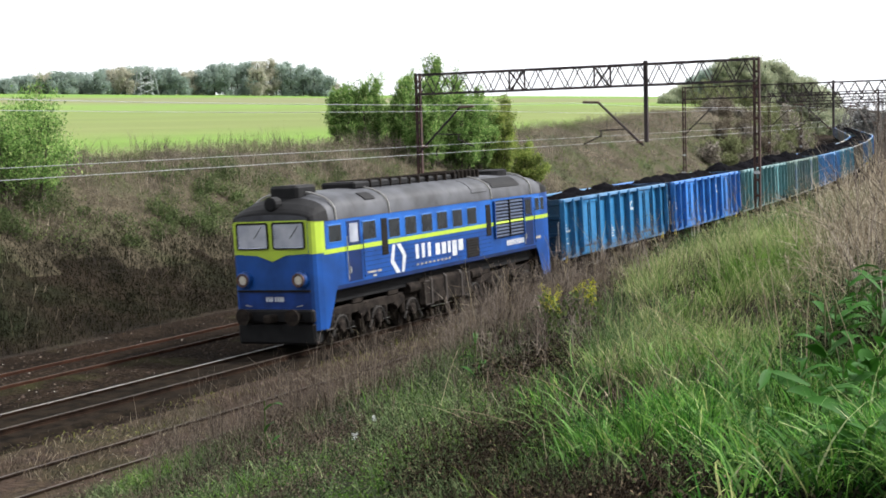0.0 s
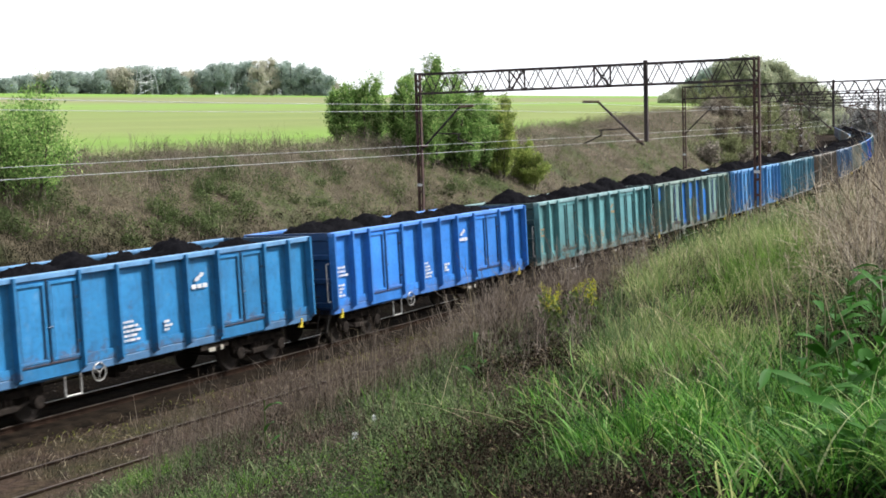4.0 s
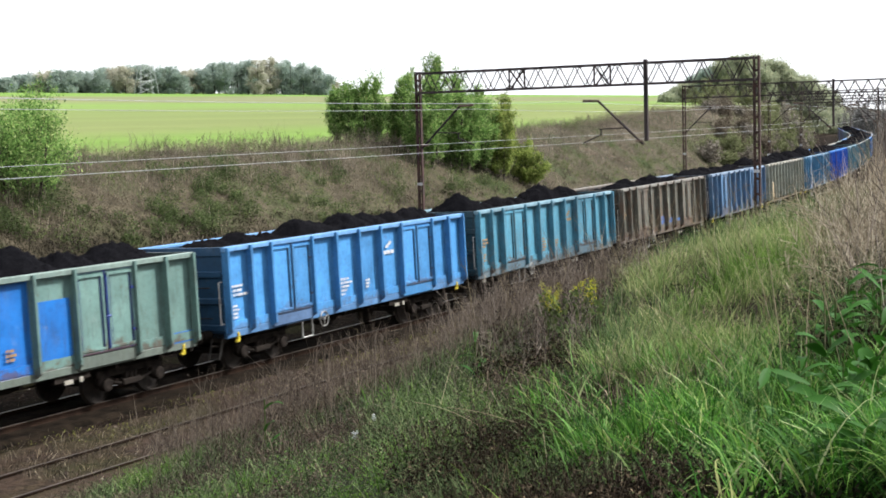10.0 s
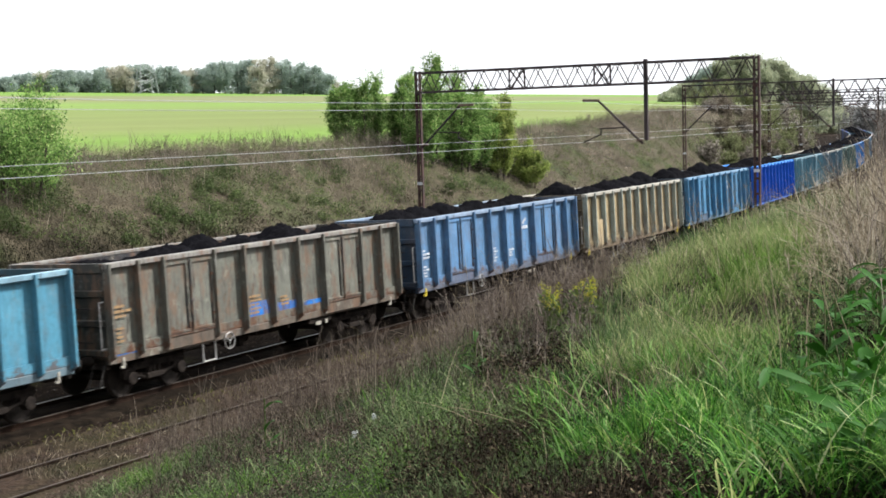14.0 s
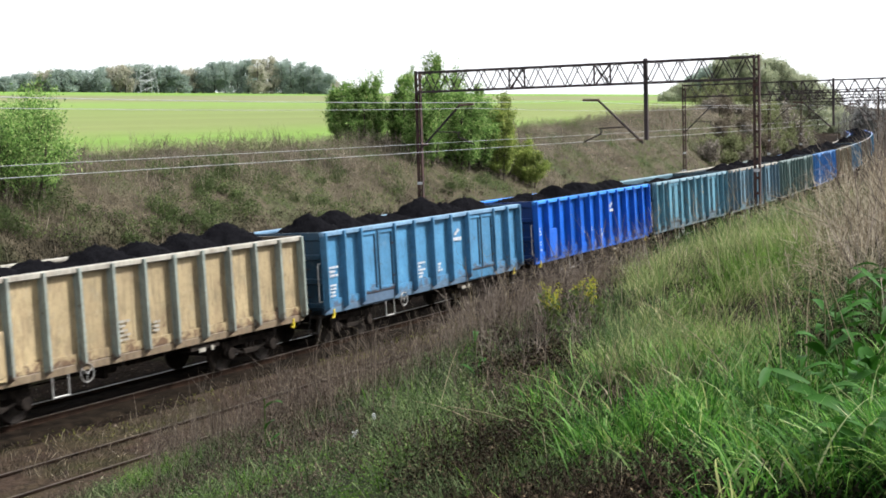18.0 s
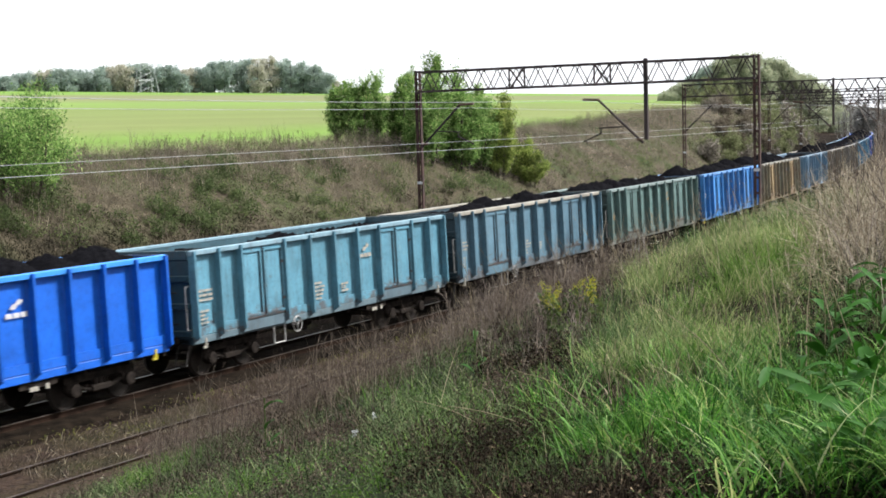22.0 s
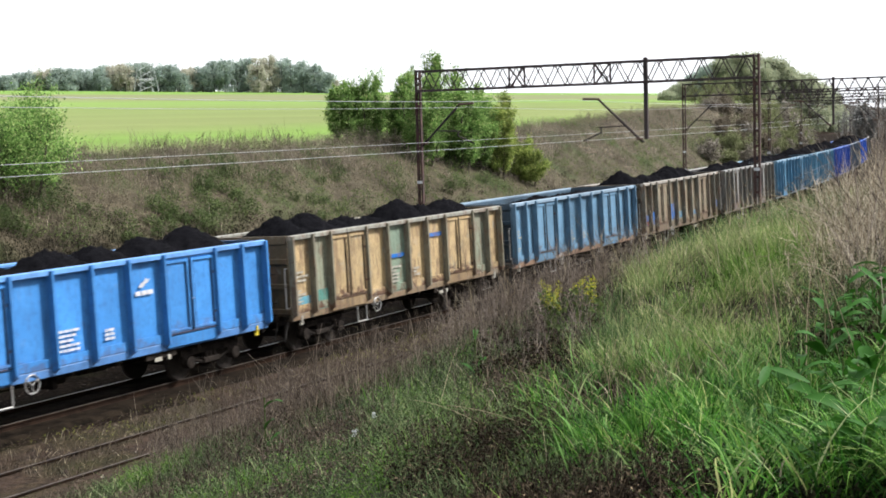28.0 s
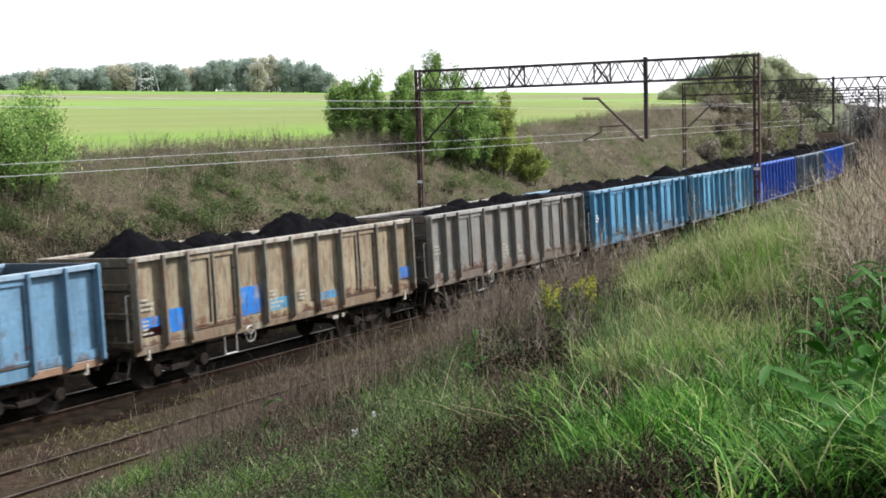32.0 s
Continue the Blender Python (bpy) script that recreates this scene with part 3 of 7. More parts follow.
def gantry(s, lat_l, lat_r, top, fine=True, drop=None, depth=0.93):
    """Portal across the tracks: masts at both ends, a lattice beam between."""
    m = on_line(s)
    g = thing("catenary_gantry", m, "rusty steel lattice gantry carrying overhead wires across the tracks", "gantry", "gantries over the line")
    zl, zr = float(ground_z(*at(s, lat_l)[:2])), float(ground_z(*at(s, lat_r)[:2]))
    for lat, z0 in ((lat_l, zl), (lat_r, zr)):
        mast = part("mast", lattice_mast(top - z0 + 0.06), MAT["mast"], g, m=Matrix.Translation((0, lat, z0)))
        part("base_plate", boxes((-0.4, 0.4, -0.4, 0.4, -0.3, 0.25), bevel=0.03), MAT["under"], mast, "concrete foundation")
        part("number_plate", boxes((-0.115, -0.1, -0.12, 0.12, 3.9, 4.02)), MAT["white"], mast, "small white plate")
        if lat == lat_l:
            part("number_plate", boxes((-0.115, -0.1, -0.14, 0.2, 2.5, 2.72)), MAT["white"], mast, "white plate low on the mast")
    y0, y1 = lat_r, lat_l
    for x in (-0.28, 0.28):
        for z in (top - depth, top - 0.07):
            part("chord", boxes((x - 0.045, x + 0.045, y0, y1, z, z + 0.09)), MAT["darkmast"], g)
    n = 2 * int((y1 - y0) / 0.86)
    step = (y1 - y0) / n
    for x in (-0.28, 0.28):
        for i in range(n):
            a, b = (top - depth + 0.05, top - 0.03) if i % 2 == 0 else (top - 0.03, top - depth + 0.05)
            p, q = (x, y0 + i * step, a), (x, y0 + (i + 1) * step, b)
            part("brace", rods((p, q), r=0.024 if fine else 0.03, sides=5 if fine else 4), MAT["darkmast"], g)
    # stiffened frames in the beam
    for u in (0.42, 0.675):
        y = y0 + (y1 - y0) * u
        part("stiffener", rods(((-0.28, y - 0.34, top - depth), (-0.28, y + 0.34, top - 0.05)), ((-0.28, y + 0.34, top - depth), (-0.28, y - 0.34, top - 0.05)),
             ((-0.28, y - 0.36, top - depth), (-0.28, y - 0.36, top - 0.05)), ((-0.28, y + 0.36, top - depth), (-0.28, y + 0.36, top - 0.05)), r=0.04), MAT["darkmast"], g)
    if drop is not None:
        part("drop_post", boxes((-0.08, 0.08, drop - 0.08, drop + 0.08, top - 3.25, top + 0.12), bevel=0.015), MAT["darkmast"], g, "dark post hanging from the beam")
    return g


def cantilever(s, lat, reach, z, name="cantilever_arm"):
    """Bracket with its insulators that holds a wire off a mast; reach is the signed sideways run."""
    c = thing(name, on_line(s, lat, 0), "slim steel wire bracket with insulators on the gantry", "wire bracket", "wire brackets")
    k = 1 if reach > 0 else -1
    part("tube", rods(((0, 0, z), (0, reach * 0.74, z + 1.85)), r=0.05), MAT["darkmast"], c)
    part("top_insulator", rods(((0, reach * 0.72, z + 1.85), (0, reach * 1.0, z + 1.88)), r=0.06), MAT["insul"], c, "dark post insulator")
    part("steady_arm", rods(((0, reach * 0.28, z + 0.7), (0, reach * 0.74, z + 0.66)), ((0, reach * 0.7, z + 0.66), (0, reach * 0.7, z + 0.4)), ((0, reach * 0.7, z + 0.44), (0, reach * 1.0, z + 0.1)), r=0.03), MAT["darkmast"], c)
    part("insulator", lathe([(0.03, -0.16), (0.075, -0.12), (0.04, -0.08), (0.075, -0.04), (0.04, 0), (0.075, 0.04), (0.04, 0.08), (0.075, 0.12), (0.03, 0.16)], 8), MAT["insul"], c, m=Matrix.Translation((0, 0.16 * k, z + 0.15)))
    return c


GANTRIES = [(s, 7.5, -7.84, 8.73) for s in (54.0, 99.6, 143.4, 187.4, 231.5, 276.0)]
for i, (s, a, b, top) in enumerate(GANTRIES):
    gantry(s, a, b, top, fine=i < 2, drop=-3.2)
    cantilever(s, a - 0.1, -2.65, 5.35)
    cantilever(s, -3.05, 2.65, 5.35)


def wire(s_list, lat, z, r, sag=0.0, name="contact_wire", label="taut overhead wire above the rails", lift=0.0):
    bm = bmesh.new()
    for a, b in zip(s_list, s_list[1:]):
        pts = []
        for i in range(9):
            u = i / 8
            pts.append(at(a + (b - a) * u, lat, z - sag * 4 * u * (1 - u) + (lift * (1 - u) if a == s_list[0] else 0)))
        for p, q in zip(pts, pts[1:]):
            rod(bm, p, q, r, 5)
    ob = part(name, bm, MAT["wire"])
    return tagged(ob, label, "wire", "overhead wires", "structure")


SPANS = [9.0] + [g[0] for g in GANTRIES] + [318.0]
for lat in (0.0, 4.77):
    wire(SPANS, lat, 5.45 if lat < 1 else 5.6, 0.009)
    wire(SPANS, lat, 7.2 if lat < 1 else 7.05, 0.009, 0.2, "messenger_wire", "sagging messenger wire above the contact wire", 0.33 if lat < 1 else 0.47)


# ---- open coal wagons ----
WB = 9.0            # distance of the bogie pivots
BAYS = [1.05, 0.92, "D", 1.23, 1.23, 1.23, 1.23, "D", 1.10, 1.06]
TOP, SILL = 3.35, 1.02
DOOR = 1.95


def sheet(w, h, t=0.02, pressed=0.045):
    """A side sheet: flat steel with a slightly dished middle, origin at its lower front corner, front towards -Y."""
    bm = bmesh.new()
    e = 0.07
    outer = [(0, 0), (w, 0), (w, h), (0, h)]
    inner = [(e, e), (w - e, e), (w - e, h - e), (e, h - e)]
    a = [bm.verts.new((x, 0, z)) for x, z in outer]
    b = [bm.verts.new((x, pressed, z)) for x, z in inner]
    c = [bm.verts.new((x, t + pressed, z)) for x, z in outer]
    for i in range(4):
        j = (i + 1) % 4
        bm.faces.new((a[i], a[j], b[j], b[i]))
        bm.faces.new((a[j], a[i], c[i], c[j]))
    bm.faces.new(b)
    bm.faces.new(c[::-1])
    bmesh.ops.recalc_face_normals(bm, faces=bm.faces)
    if pressed > 0.026:
        box(bm, 0.07, w - 0.07, -0.012, 0.03, 0.03, 0.24)
    return bm


def coal_heap(seed, low=False):
    """Dumped coal in a row of cones, its edges below the side rails."""
    rng = np.random.RandomState(seed)
    nx, ny = 150, 30
    xs, ys = np.linspace(0.1, 12.8, nx), np.linspace(-1.36, 1.36, ny)
    gx, gy = np.meshgrid(xs, ys)
    z = np.full(gx.shape, 2.85)
    n = rng.randint(6, 10)
    full = rng.uniform(0.78, 1.05) * (0.5 if low else 1.0)
    for i in range(n):
        cx = 1.4 + (i + rng.uniform(-0.25, 0.25)) * (10.2 / (n - 1))
        r = rng.uniform(1.1, 2.0)
        h = rng.uniform(0.5, 1.0) * full
        d = np.hypot((gx - cx) / r, (gy - rng.uniform(-0.15, 0.15)) / 1.5)
        z = np.maximum(z, 2.95 + h * (np.clip(1 - d, 0, 1) ** 0.85 * 0.6 + 0.4 * np.exp(-2.2 * d * d) * (d < 1.6)))
    z += rng.uniform(-0.04, 0.04, z.shape) + 0.035 * np.sin(gx * 7 + 3 * np.sin(gy * 5)) + 0.02 * np.sin(gx * 17 + 5 * np.sin(gy * 11))
    i = (np.arange(ny - 1)[:, None] * nx + np.arange(nx - 1)[None]).ravel()
    return quick_mesh("coal_load", np.stack([gx.ravel(), gy.ravel(), z.ravel()], 1), 4, np.stack([i, i + 1, i + 1 + nx, i + nx], 1).ravel(), MAT["coal"])


SHARED = {}


def shared(key, build):
    if key not in SHARED:
        SHARED[key] = build()
    return SHARED[key]


def mesh(key, bm_build, mat):
    return shared(key, lambda: mesh_of(key, bm_build(), MAT[mat]))


def wheelset():
    bm = lathe([(0.07, -0.72), (0.46, -0.72), (0.46, -0.80), (0.49, -0.72), (0.49, -0.70), (0.46, -0.69), (0.2, -0.68), (0.09, -0.66), (0.09, 0.66), (0.2, 0.68), (0.46, 0.69), (0.49, 0.70), (0.49, 0.72), (0.46, 0.80), (0.07, 0.80)], 24)
    for y in (-0.806, 0.806):
        for k in range(4):
            a = k * math.tau / 4
            rod(bm, (0.28 * math.cos(a), y - 0.004, 0.28 * math.sin(a)), (0.28 * math.cos(a), y + 0.004, 0.28 * math.sin(a)), 0.06, 8)
    return bm


def bogie_side():
    bm = bmesh.new()
    for y in (-1.02, 1.02):
        box(bm, -1.15, 1.15, y - 0.06, y + 0.06, 0.62, 0.82, bevel=0.03)
        for x in (-0.9, 0.9):
            box(bm, x - 0.2, x + 0.2, y - 0.09, y + 0.09, 0.42, 0.74, bevel=0.04)
        rod(bm, (-0.7, y, 0.5), (-0.25, y, 0.38), 0.05, 6)
        rod(bm, (0.7, y, 0.5), (0.25, y, 0.38), 0.05, 6)
        box(bm, -0.32, 0.32, y - 0.1, y + 0.1, 0.34, 0.5, bevel=0.03)
    box(bm, -0.25, 0.25, -1.0, 1.0, 0.5, 0.85)
    return bm


def spring():
    return rods(((0, 0, 0.5), (0, 0, 0.66)), r=0.065, sides=8)


def axle_box():
    return lathe([(0.10, -1.2), (0.16, -1.18), (0.17, -1.0), (0.13, -0.9)], 12)


def bogie(parent, x):
    b = part("bogie", mesh("bogie_frame", bogie_side, "under"), None, parent, "grimy cast bogie frame", m=Matrix.Translation((x, 0, 0)))
    for dx in (-0.16, 0.0, 0.16):
        for dy in (-1.04, 1.04):
            part("spring", mesh("spring", spring, "under"), None, b, m=Matrix.Translation((dx, dy, 0)))
    for dx in (-0.9, 0.9):
        ws = part("wheelset", mesh("wheelset", wheelset, "wheel"), None, b, m=Matrix.Translation((dx, 0, 0.47)))
        ws["spin"] = 0.46
        part("axle_box", mesh("axle_box", axle_box, "under"), None, b, m=Matrix.Translation((dx, 0, 0.47)))
    return b


def hand_wheel():
    bm = bmesh.new()
    n = 18
    for i in range(n):
        a, b = i * math.tau / n, (i + 1) * math.tau / n
        rod(bm, (0.21 * math.cos(a), 0, 0.21 * math.sin(a)), (0.21 * math.cos(b), 0, 0.21 * math.sin(b)), 0.016, 5)
    for i in range(3):
        a = i * math.tau / 3 + 0.5
        rod(bm, (0, 0, 0), (0.21 * math.cos(a), 0, 0.21 * math.sin(a)), 0.013, 5)
    rod(bm, (0, -0.02, 0), (0, 0.5, 0), 0.03, 6)
    return bm


def buffer():
    return lathe([(0.19, -0.62), (0.225, -0.58), (0.225, -0.55), (0.07, -0.52), (0.07, -0.3), (0.11, -0.28), (0.13, 0.02)], 14, "X")


def emblem():
    """One leaning stroke of the operator's mark."""
    bm = bmesh.new()
    lo = [bm.verts.new((x, 0, z)) for x, z in ((0.12, 0.2), (0.26, 0.18), (0.36, 0.27), (0.22, 0.31))]
    hi = [bm.verts.new((v.co.x, -0.005, v.co.z)) for v in lo]
    bm.faces.new(hi)
    for k in range(4):
        bm.faces.new((lo[k], lo[(k + 1) % 4], hi[(k + 1) % 4], hi[k]))
    return bm


piece = part


def wagon(label, coat, kind="A", dark=None, patches=(), seed=0, heap=0, marks=("white",), rail=None, sill=None, emb=True, ribs=None, wear=0.8, hook="faded"):
    """coat: the paint; patches: (bay, colour) of repainted sheets or (bay, colour, z0, z1) of repainted areas."""
    rng = random.Random(seed)

    def part(name, me, mat, parent=None, label="", colour=None, m=None, piece=piece):
        return piece(name, me, mat, parent, label, colour, m, wear)

    w = thing("coal_wagon", Matrix(), label, "freight wagon", "coal wagons of the train")
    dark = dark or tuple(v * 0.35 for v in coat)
    half = BODY_LEN / 2
    off = Matrix.Translation((-half, 0, 0))
    def var():
        k = rng.uniform(0.88, 1.1)
        return tuple(max(0.005, v * k) for v in coat)

    # default rail tone: paled by wear, with the sky's sheen mixed into the colour
    rail = rail or tuple(v * (1.15 - 0.45 * min(1, wear)) + 0.16 * min(1, wear) for v in coat)
    h = TOP - SILL - 0.16
    bays = BAYS if kind == "A" else [BODY_LEN / 12] * 12
    patch = {p[0]: p[1] for p in patches if len(p) == 2}
    x, bay, door = 0.0, 0, 0
    edges = [0.0]
    for b in bays:
        if b == "D":
            for leaf in range(2):
                lw = DOOR / 2 - 0.03
                c = patch.get(bay, var())
                d = part("door_leaf", mesh("door_leaf", lambda: door_sheet(lw, h - 0.30), "paint"), None, w, "", c, off @ Matrix.Translation((x + 0.02 + leaf * DOOR / 2, -1.545, SILL + 0.32)))
                part("door_seam", mesh("door_seam", lambda: boxes((-0.02, 0.012, -0.012, 0.02, -0.02, h - 0.28), (lw - 0.012, lw + 0.02, -0.012, 0.02, -0.02, h - 0.28), (0.012, lw - 0.012, -0.012, 0.02, -0.02, 0.012), (0.012, lw - 0.012, -0.012, 0.02, h - 0.312, h - 0.28), (0.115, 0.14, -0.004, 0.03, 0.115, h - 0.43), (lw - 0.14, lw - 0.115, -0.004, 0.03, 0.115, h - 0.43)), "paint"), None, d, "", tuple(v * 0.5 for v in dark))
                if leaf == 0:
                    part("door_lock", mesh("door_lock", lambda: rods(((0, -0.03, 0.05), (0, -0.03, h - 0.4)), ((-0.06, -0.03, 0.8), (0.1, -0.03, 0.8)), r=0.025), "paint"), None, d, "", dark, Matrix.Translation((lw + 0.02, 0, 0)))
                for hz in (0.35, 1.35):
                    part("hinge", mesh("hinge", lambda: boxes((-0.05, 0.12, -0.03, 0.0, 0, 0.07)), "paint"), None, d, "", dark, Matrix.Translation((0.0 if leaf == 0 else lw - 0.09, 0, hz)))
            part("door_sill", mesh("door_sill", lambda: boxes((0, DOOR - 0.04, -1.53, -1.4, SILL - 0.02, SILL + 0.29), bevel=0.02), "paint"), None, w, "worn plate below the doors", tuple(v * 0.45 + q for v, q in zip(coat, (0.055, 0.03, 0.02))) if rng.random() < 0.75 * wear else tuple(v * 0.8 for v in coat), off @ Matrix.Translation((x + 0.02, 0, 0)))
            x += DOOR
            bay += 1
        else:
            c = patch.get(bay, var())
            part("side_sheet", mesh("side_sheet%.2f" % b, lambda: sheet(b - 0.02, h), "paint"), None, w, "", c, off @ Matrix.Translation((x + 0.01, -1.47, SILL + 0.12)))
            x += b
            bay += 1
        edges.append(x)
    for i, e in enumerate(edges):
        # flank shade is put into the ribs' paint: darker than the coat
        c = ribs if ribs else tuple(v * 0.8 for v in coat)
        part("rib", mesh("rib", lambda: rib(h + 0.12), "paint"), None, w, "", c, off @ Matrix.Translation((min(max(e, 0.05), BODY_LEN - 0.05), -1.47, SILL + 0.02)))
    part("lower_rail", mesh("lower_rail", lambda: boxes((0, BODY_LEN, -1.475, -1.38, SILL - 0.06, SILL + 0.13), bevel=0.015), "paint"), None, w, "", tuple(v * (1 - 0.7 * min(1, wear)) + q * min(1, wear) for v, q in zip(coat, (0.085, 0.062, 0.047))) if sill is None else sill, off)
    part("top_rail", mesh("top_rail", lambda: boxes((-0.02, BODY_LEN + 0.02, -1.58, -1.43, TOP - 0.14, TOP), bevel=0.02), "paint"), None, w, "pale worn top rail", rail, off)
    part("top_rail", mesh("top_rail_far", lambda: boxes((-0.02, BODY_LEN + 0.02, 1.43, 1.56, TOP - 0.10, TOP), bevel=0.02), "paint"), None, w, "", rail, off)
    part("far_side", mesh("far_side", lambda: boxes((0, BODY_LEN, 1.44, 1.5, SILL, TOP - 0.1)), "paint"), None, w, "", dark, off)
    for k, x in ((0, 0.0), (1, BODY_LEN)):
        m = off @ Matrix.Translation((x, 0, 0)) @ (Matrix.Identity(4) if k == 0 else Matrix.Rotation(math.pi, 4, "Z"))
        # end walls get a much darkened coat that stands in for their shade
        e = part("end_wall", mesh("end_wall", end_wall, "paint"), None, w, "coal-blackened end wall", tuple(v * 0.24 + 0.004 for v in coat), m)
        part("end_rung", mesh("end_rung", lambda: rods(((-0.12, -1.1, 2.3), (-0.12, -0.5, 2.3)), ((-0.1, -1.1, 1.5), (-0.1, -0.5, 1.5)), r=0.018), "wheel"), None, e, "dark rung")
        part("hand_rail", mesh("hand_rail", lambda: rods(((-0.02, -1.42, 1.35), (-0.16, -1.42, 1.35)), ((-0.16, -1.42, 1.35), (-0.16, -1.42, 2.45)), ((-0.16, -1.42, 2.45), (-0.02, -1.42, 2.45)), r=0.019), "grip"), None, e, "pale grab rail", m=Matrix.Scale(1 if k == 0 else -1, 4, (0, 1, 0)))
        for y in (-0.88, 0.88):
            part("buffer", mesh("buffer", buffer, "under"), None, w, "", None, m @ Matrix.Translation((0, y, 1.06)))
        part("coupling", mesh("coupling", lambda: boxes((-0.5, 0.0, -0.08, 0.08, 0.9, 1.05), (-0.56, -0.4, -0.11, 0.11, 0.62, 1.0), bevel=0.03), "under"), None, w, "", None, m)
        part("corner_step", mesh("corner_step", lambda: rods(((-0.05, -1.35, 0.95), (-0.25, -1.35, 0.45)), ((-0.25, -1.35, 0.45), (-0.25, -1.0, 0.45)), ((-0.05, -1.0, 0.95), (-0.25, -1.0, 0.45)), r=0.022), "yoke"), None, w, "bent iron step", None, m)
        part("rope_hook", mesh("rope_hook_" + hook, lambda: boxes((0.42, 0.5, -1.5, -1.42, 0.84, 1.08), (0.36, 0.5, -1.5, -1.42, 0.82, 0.88), bevel=0.012), hook), None, w, "yellow rope hook" if hook == "yellow" else "pale rope hook", None, m if k == 0 else off @ Matrix.Translation((BODY_LEN - 0.95, 0, 0)))
    part("underframe", mesh("underframe", underframe, "under"), None, w, "", None, off)
    part("coal_load", shared("heap%d" % heap, lambda: coal_heap(50 + heap, heap == 6)), None, w, "heaped black coal", None, off)
    for x in (half - WB / 2, half + WB / 2):
        bogie(w, x - half)
    part("brake_wheel", mesh("brake_wheel", hand_wheel, "grip"), None, w, "pale spoked brake wheel", None, off @ Matrix.Translation((4.45, -1.5, 0.9)))
    part("side_step", mesh("side_step", lambda: rods(((3.4, -1.45, 1.0), (3.4, -1.45, 0.5)), ((3.9, -1.45, 1.0), (3.9, -1.45, 0.5)), ((3.4, -1.45, 0.5), (3.9, -1.45, 0.5)), r=0.022), "grip"), None, w, "", None, off)
    part("brake_gear", mesh("brake_gear", brake_gear, "under"), None, w, "", None, off)
    part("changeover_plate", mesh("changeover_plate", lambda: boxes((8.45, 8.7, -1.45, -1.43, 0.74, 0.84), (8.92, 9.02, -1.45, -1.43, 0.74, 0.86)), "faded"), None, w, "small white brake plates", None, off)
    # lettering as bars and repainted areas
    mk = marks[0] if marks else None
    if mk:
        for x0, z0, wd, hh, rows in ((5.35, 1.42, 0.62, 0.55, 5), (0.25, 2.0, 0.6, 0.35, 3), (0.3, 1.42, 0.34, 0.4, 4), (6.8, 1.5, 0.3, 0.3, 3)):
            for r in range(rows):
                z, x = z0 + hh - (r + 0.8) * hh / rows, 0.0
                end = wd * rng.uniform(0.55, 1)
                while x < end - 0.04:
                    n = rng.choice((1, 2, 3))
                    part("lettering", mesh("word_%s_%d_%d" % (mk, n, rows), lambda: boxes((0, 0.065 * n, -0.004, 0, 0, 0.55 * hh / rows)), mk), None, w, "", None, off @ Matrix.Translation((x0 + x, -1.476, z)))
                    x += 0.065 * n + 0.035
        if emb:
            for dx, dz in ((0.0, 0.0), (0.16, 0.09)):
                part("emblem", mesh("emblem_" + mk, emblem, mk), None, w, "", None, off @ Matrix.Translation((7.9 + dx, -1.476, 2.42 + dz)))
            for k in range(3):
                part("lettering", mesh("mark_" + mk, lambda: boxes((0, 0.18, -0.004, 0, 0, 0.11)), mk), None, w, "", None, off @ Matrix.Translation((7.9 + k * 0.215, -1.476, 2.42)))
    for p in patches:
        if len(p) == 4:
            b, c, z0, z1 = p
            xs = [0.0]
            for q in bays:
                xs.append(xs[-1] + (DOOR if q == "D" else q))
            x0, x1 = xs[b] + 0.09, xs[b + 1] - 0.09
            part("paint_patch", boxes((x0, x1, -1.474, -1.44, z0, z1)), MAT["paint"], w, "repainted patch", c, off)
    if kind == "B":
        part("hatch", mesh("hatch", lambda: boxes((1.2, 2.05, -1.55, -1.5, 1.1, 2.2), (1.28, 1.97, -1.57, -1.55, 1.2, 2.1), bevel=0.02), "paint"), None, w, "small framed hatch", var(), off)
    return w


def door_sheet(w, h):
    bm = sheet(w, h, 0.05, 0.025)
    for x0, x1, z0, z1 in ((0.05, 0.10, 0.05, h - 0.05), (w - 0.10, w - 0.05, 0.05, h - 0.05), (0.10, w - 0.10, 0.05, 0.1), (0.10, w - 0.10, h - 0.12, h - 0.06)):
        box(bm, x0, x1, -0.022, 0.03, z0, z1)
    return bm


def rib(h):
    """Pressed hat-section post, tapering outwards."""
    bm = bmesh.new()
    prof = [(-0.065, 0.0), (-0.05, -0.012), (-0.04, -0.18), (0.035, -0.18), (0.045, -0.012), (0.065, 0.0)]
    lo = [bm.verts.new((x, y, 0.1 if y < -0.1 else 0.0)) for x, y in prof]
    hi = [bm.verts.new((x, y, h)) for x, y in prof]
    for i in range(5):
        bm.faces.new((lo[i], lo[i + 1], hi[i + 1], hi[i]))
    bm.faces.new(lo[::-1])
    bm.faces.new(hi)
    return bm


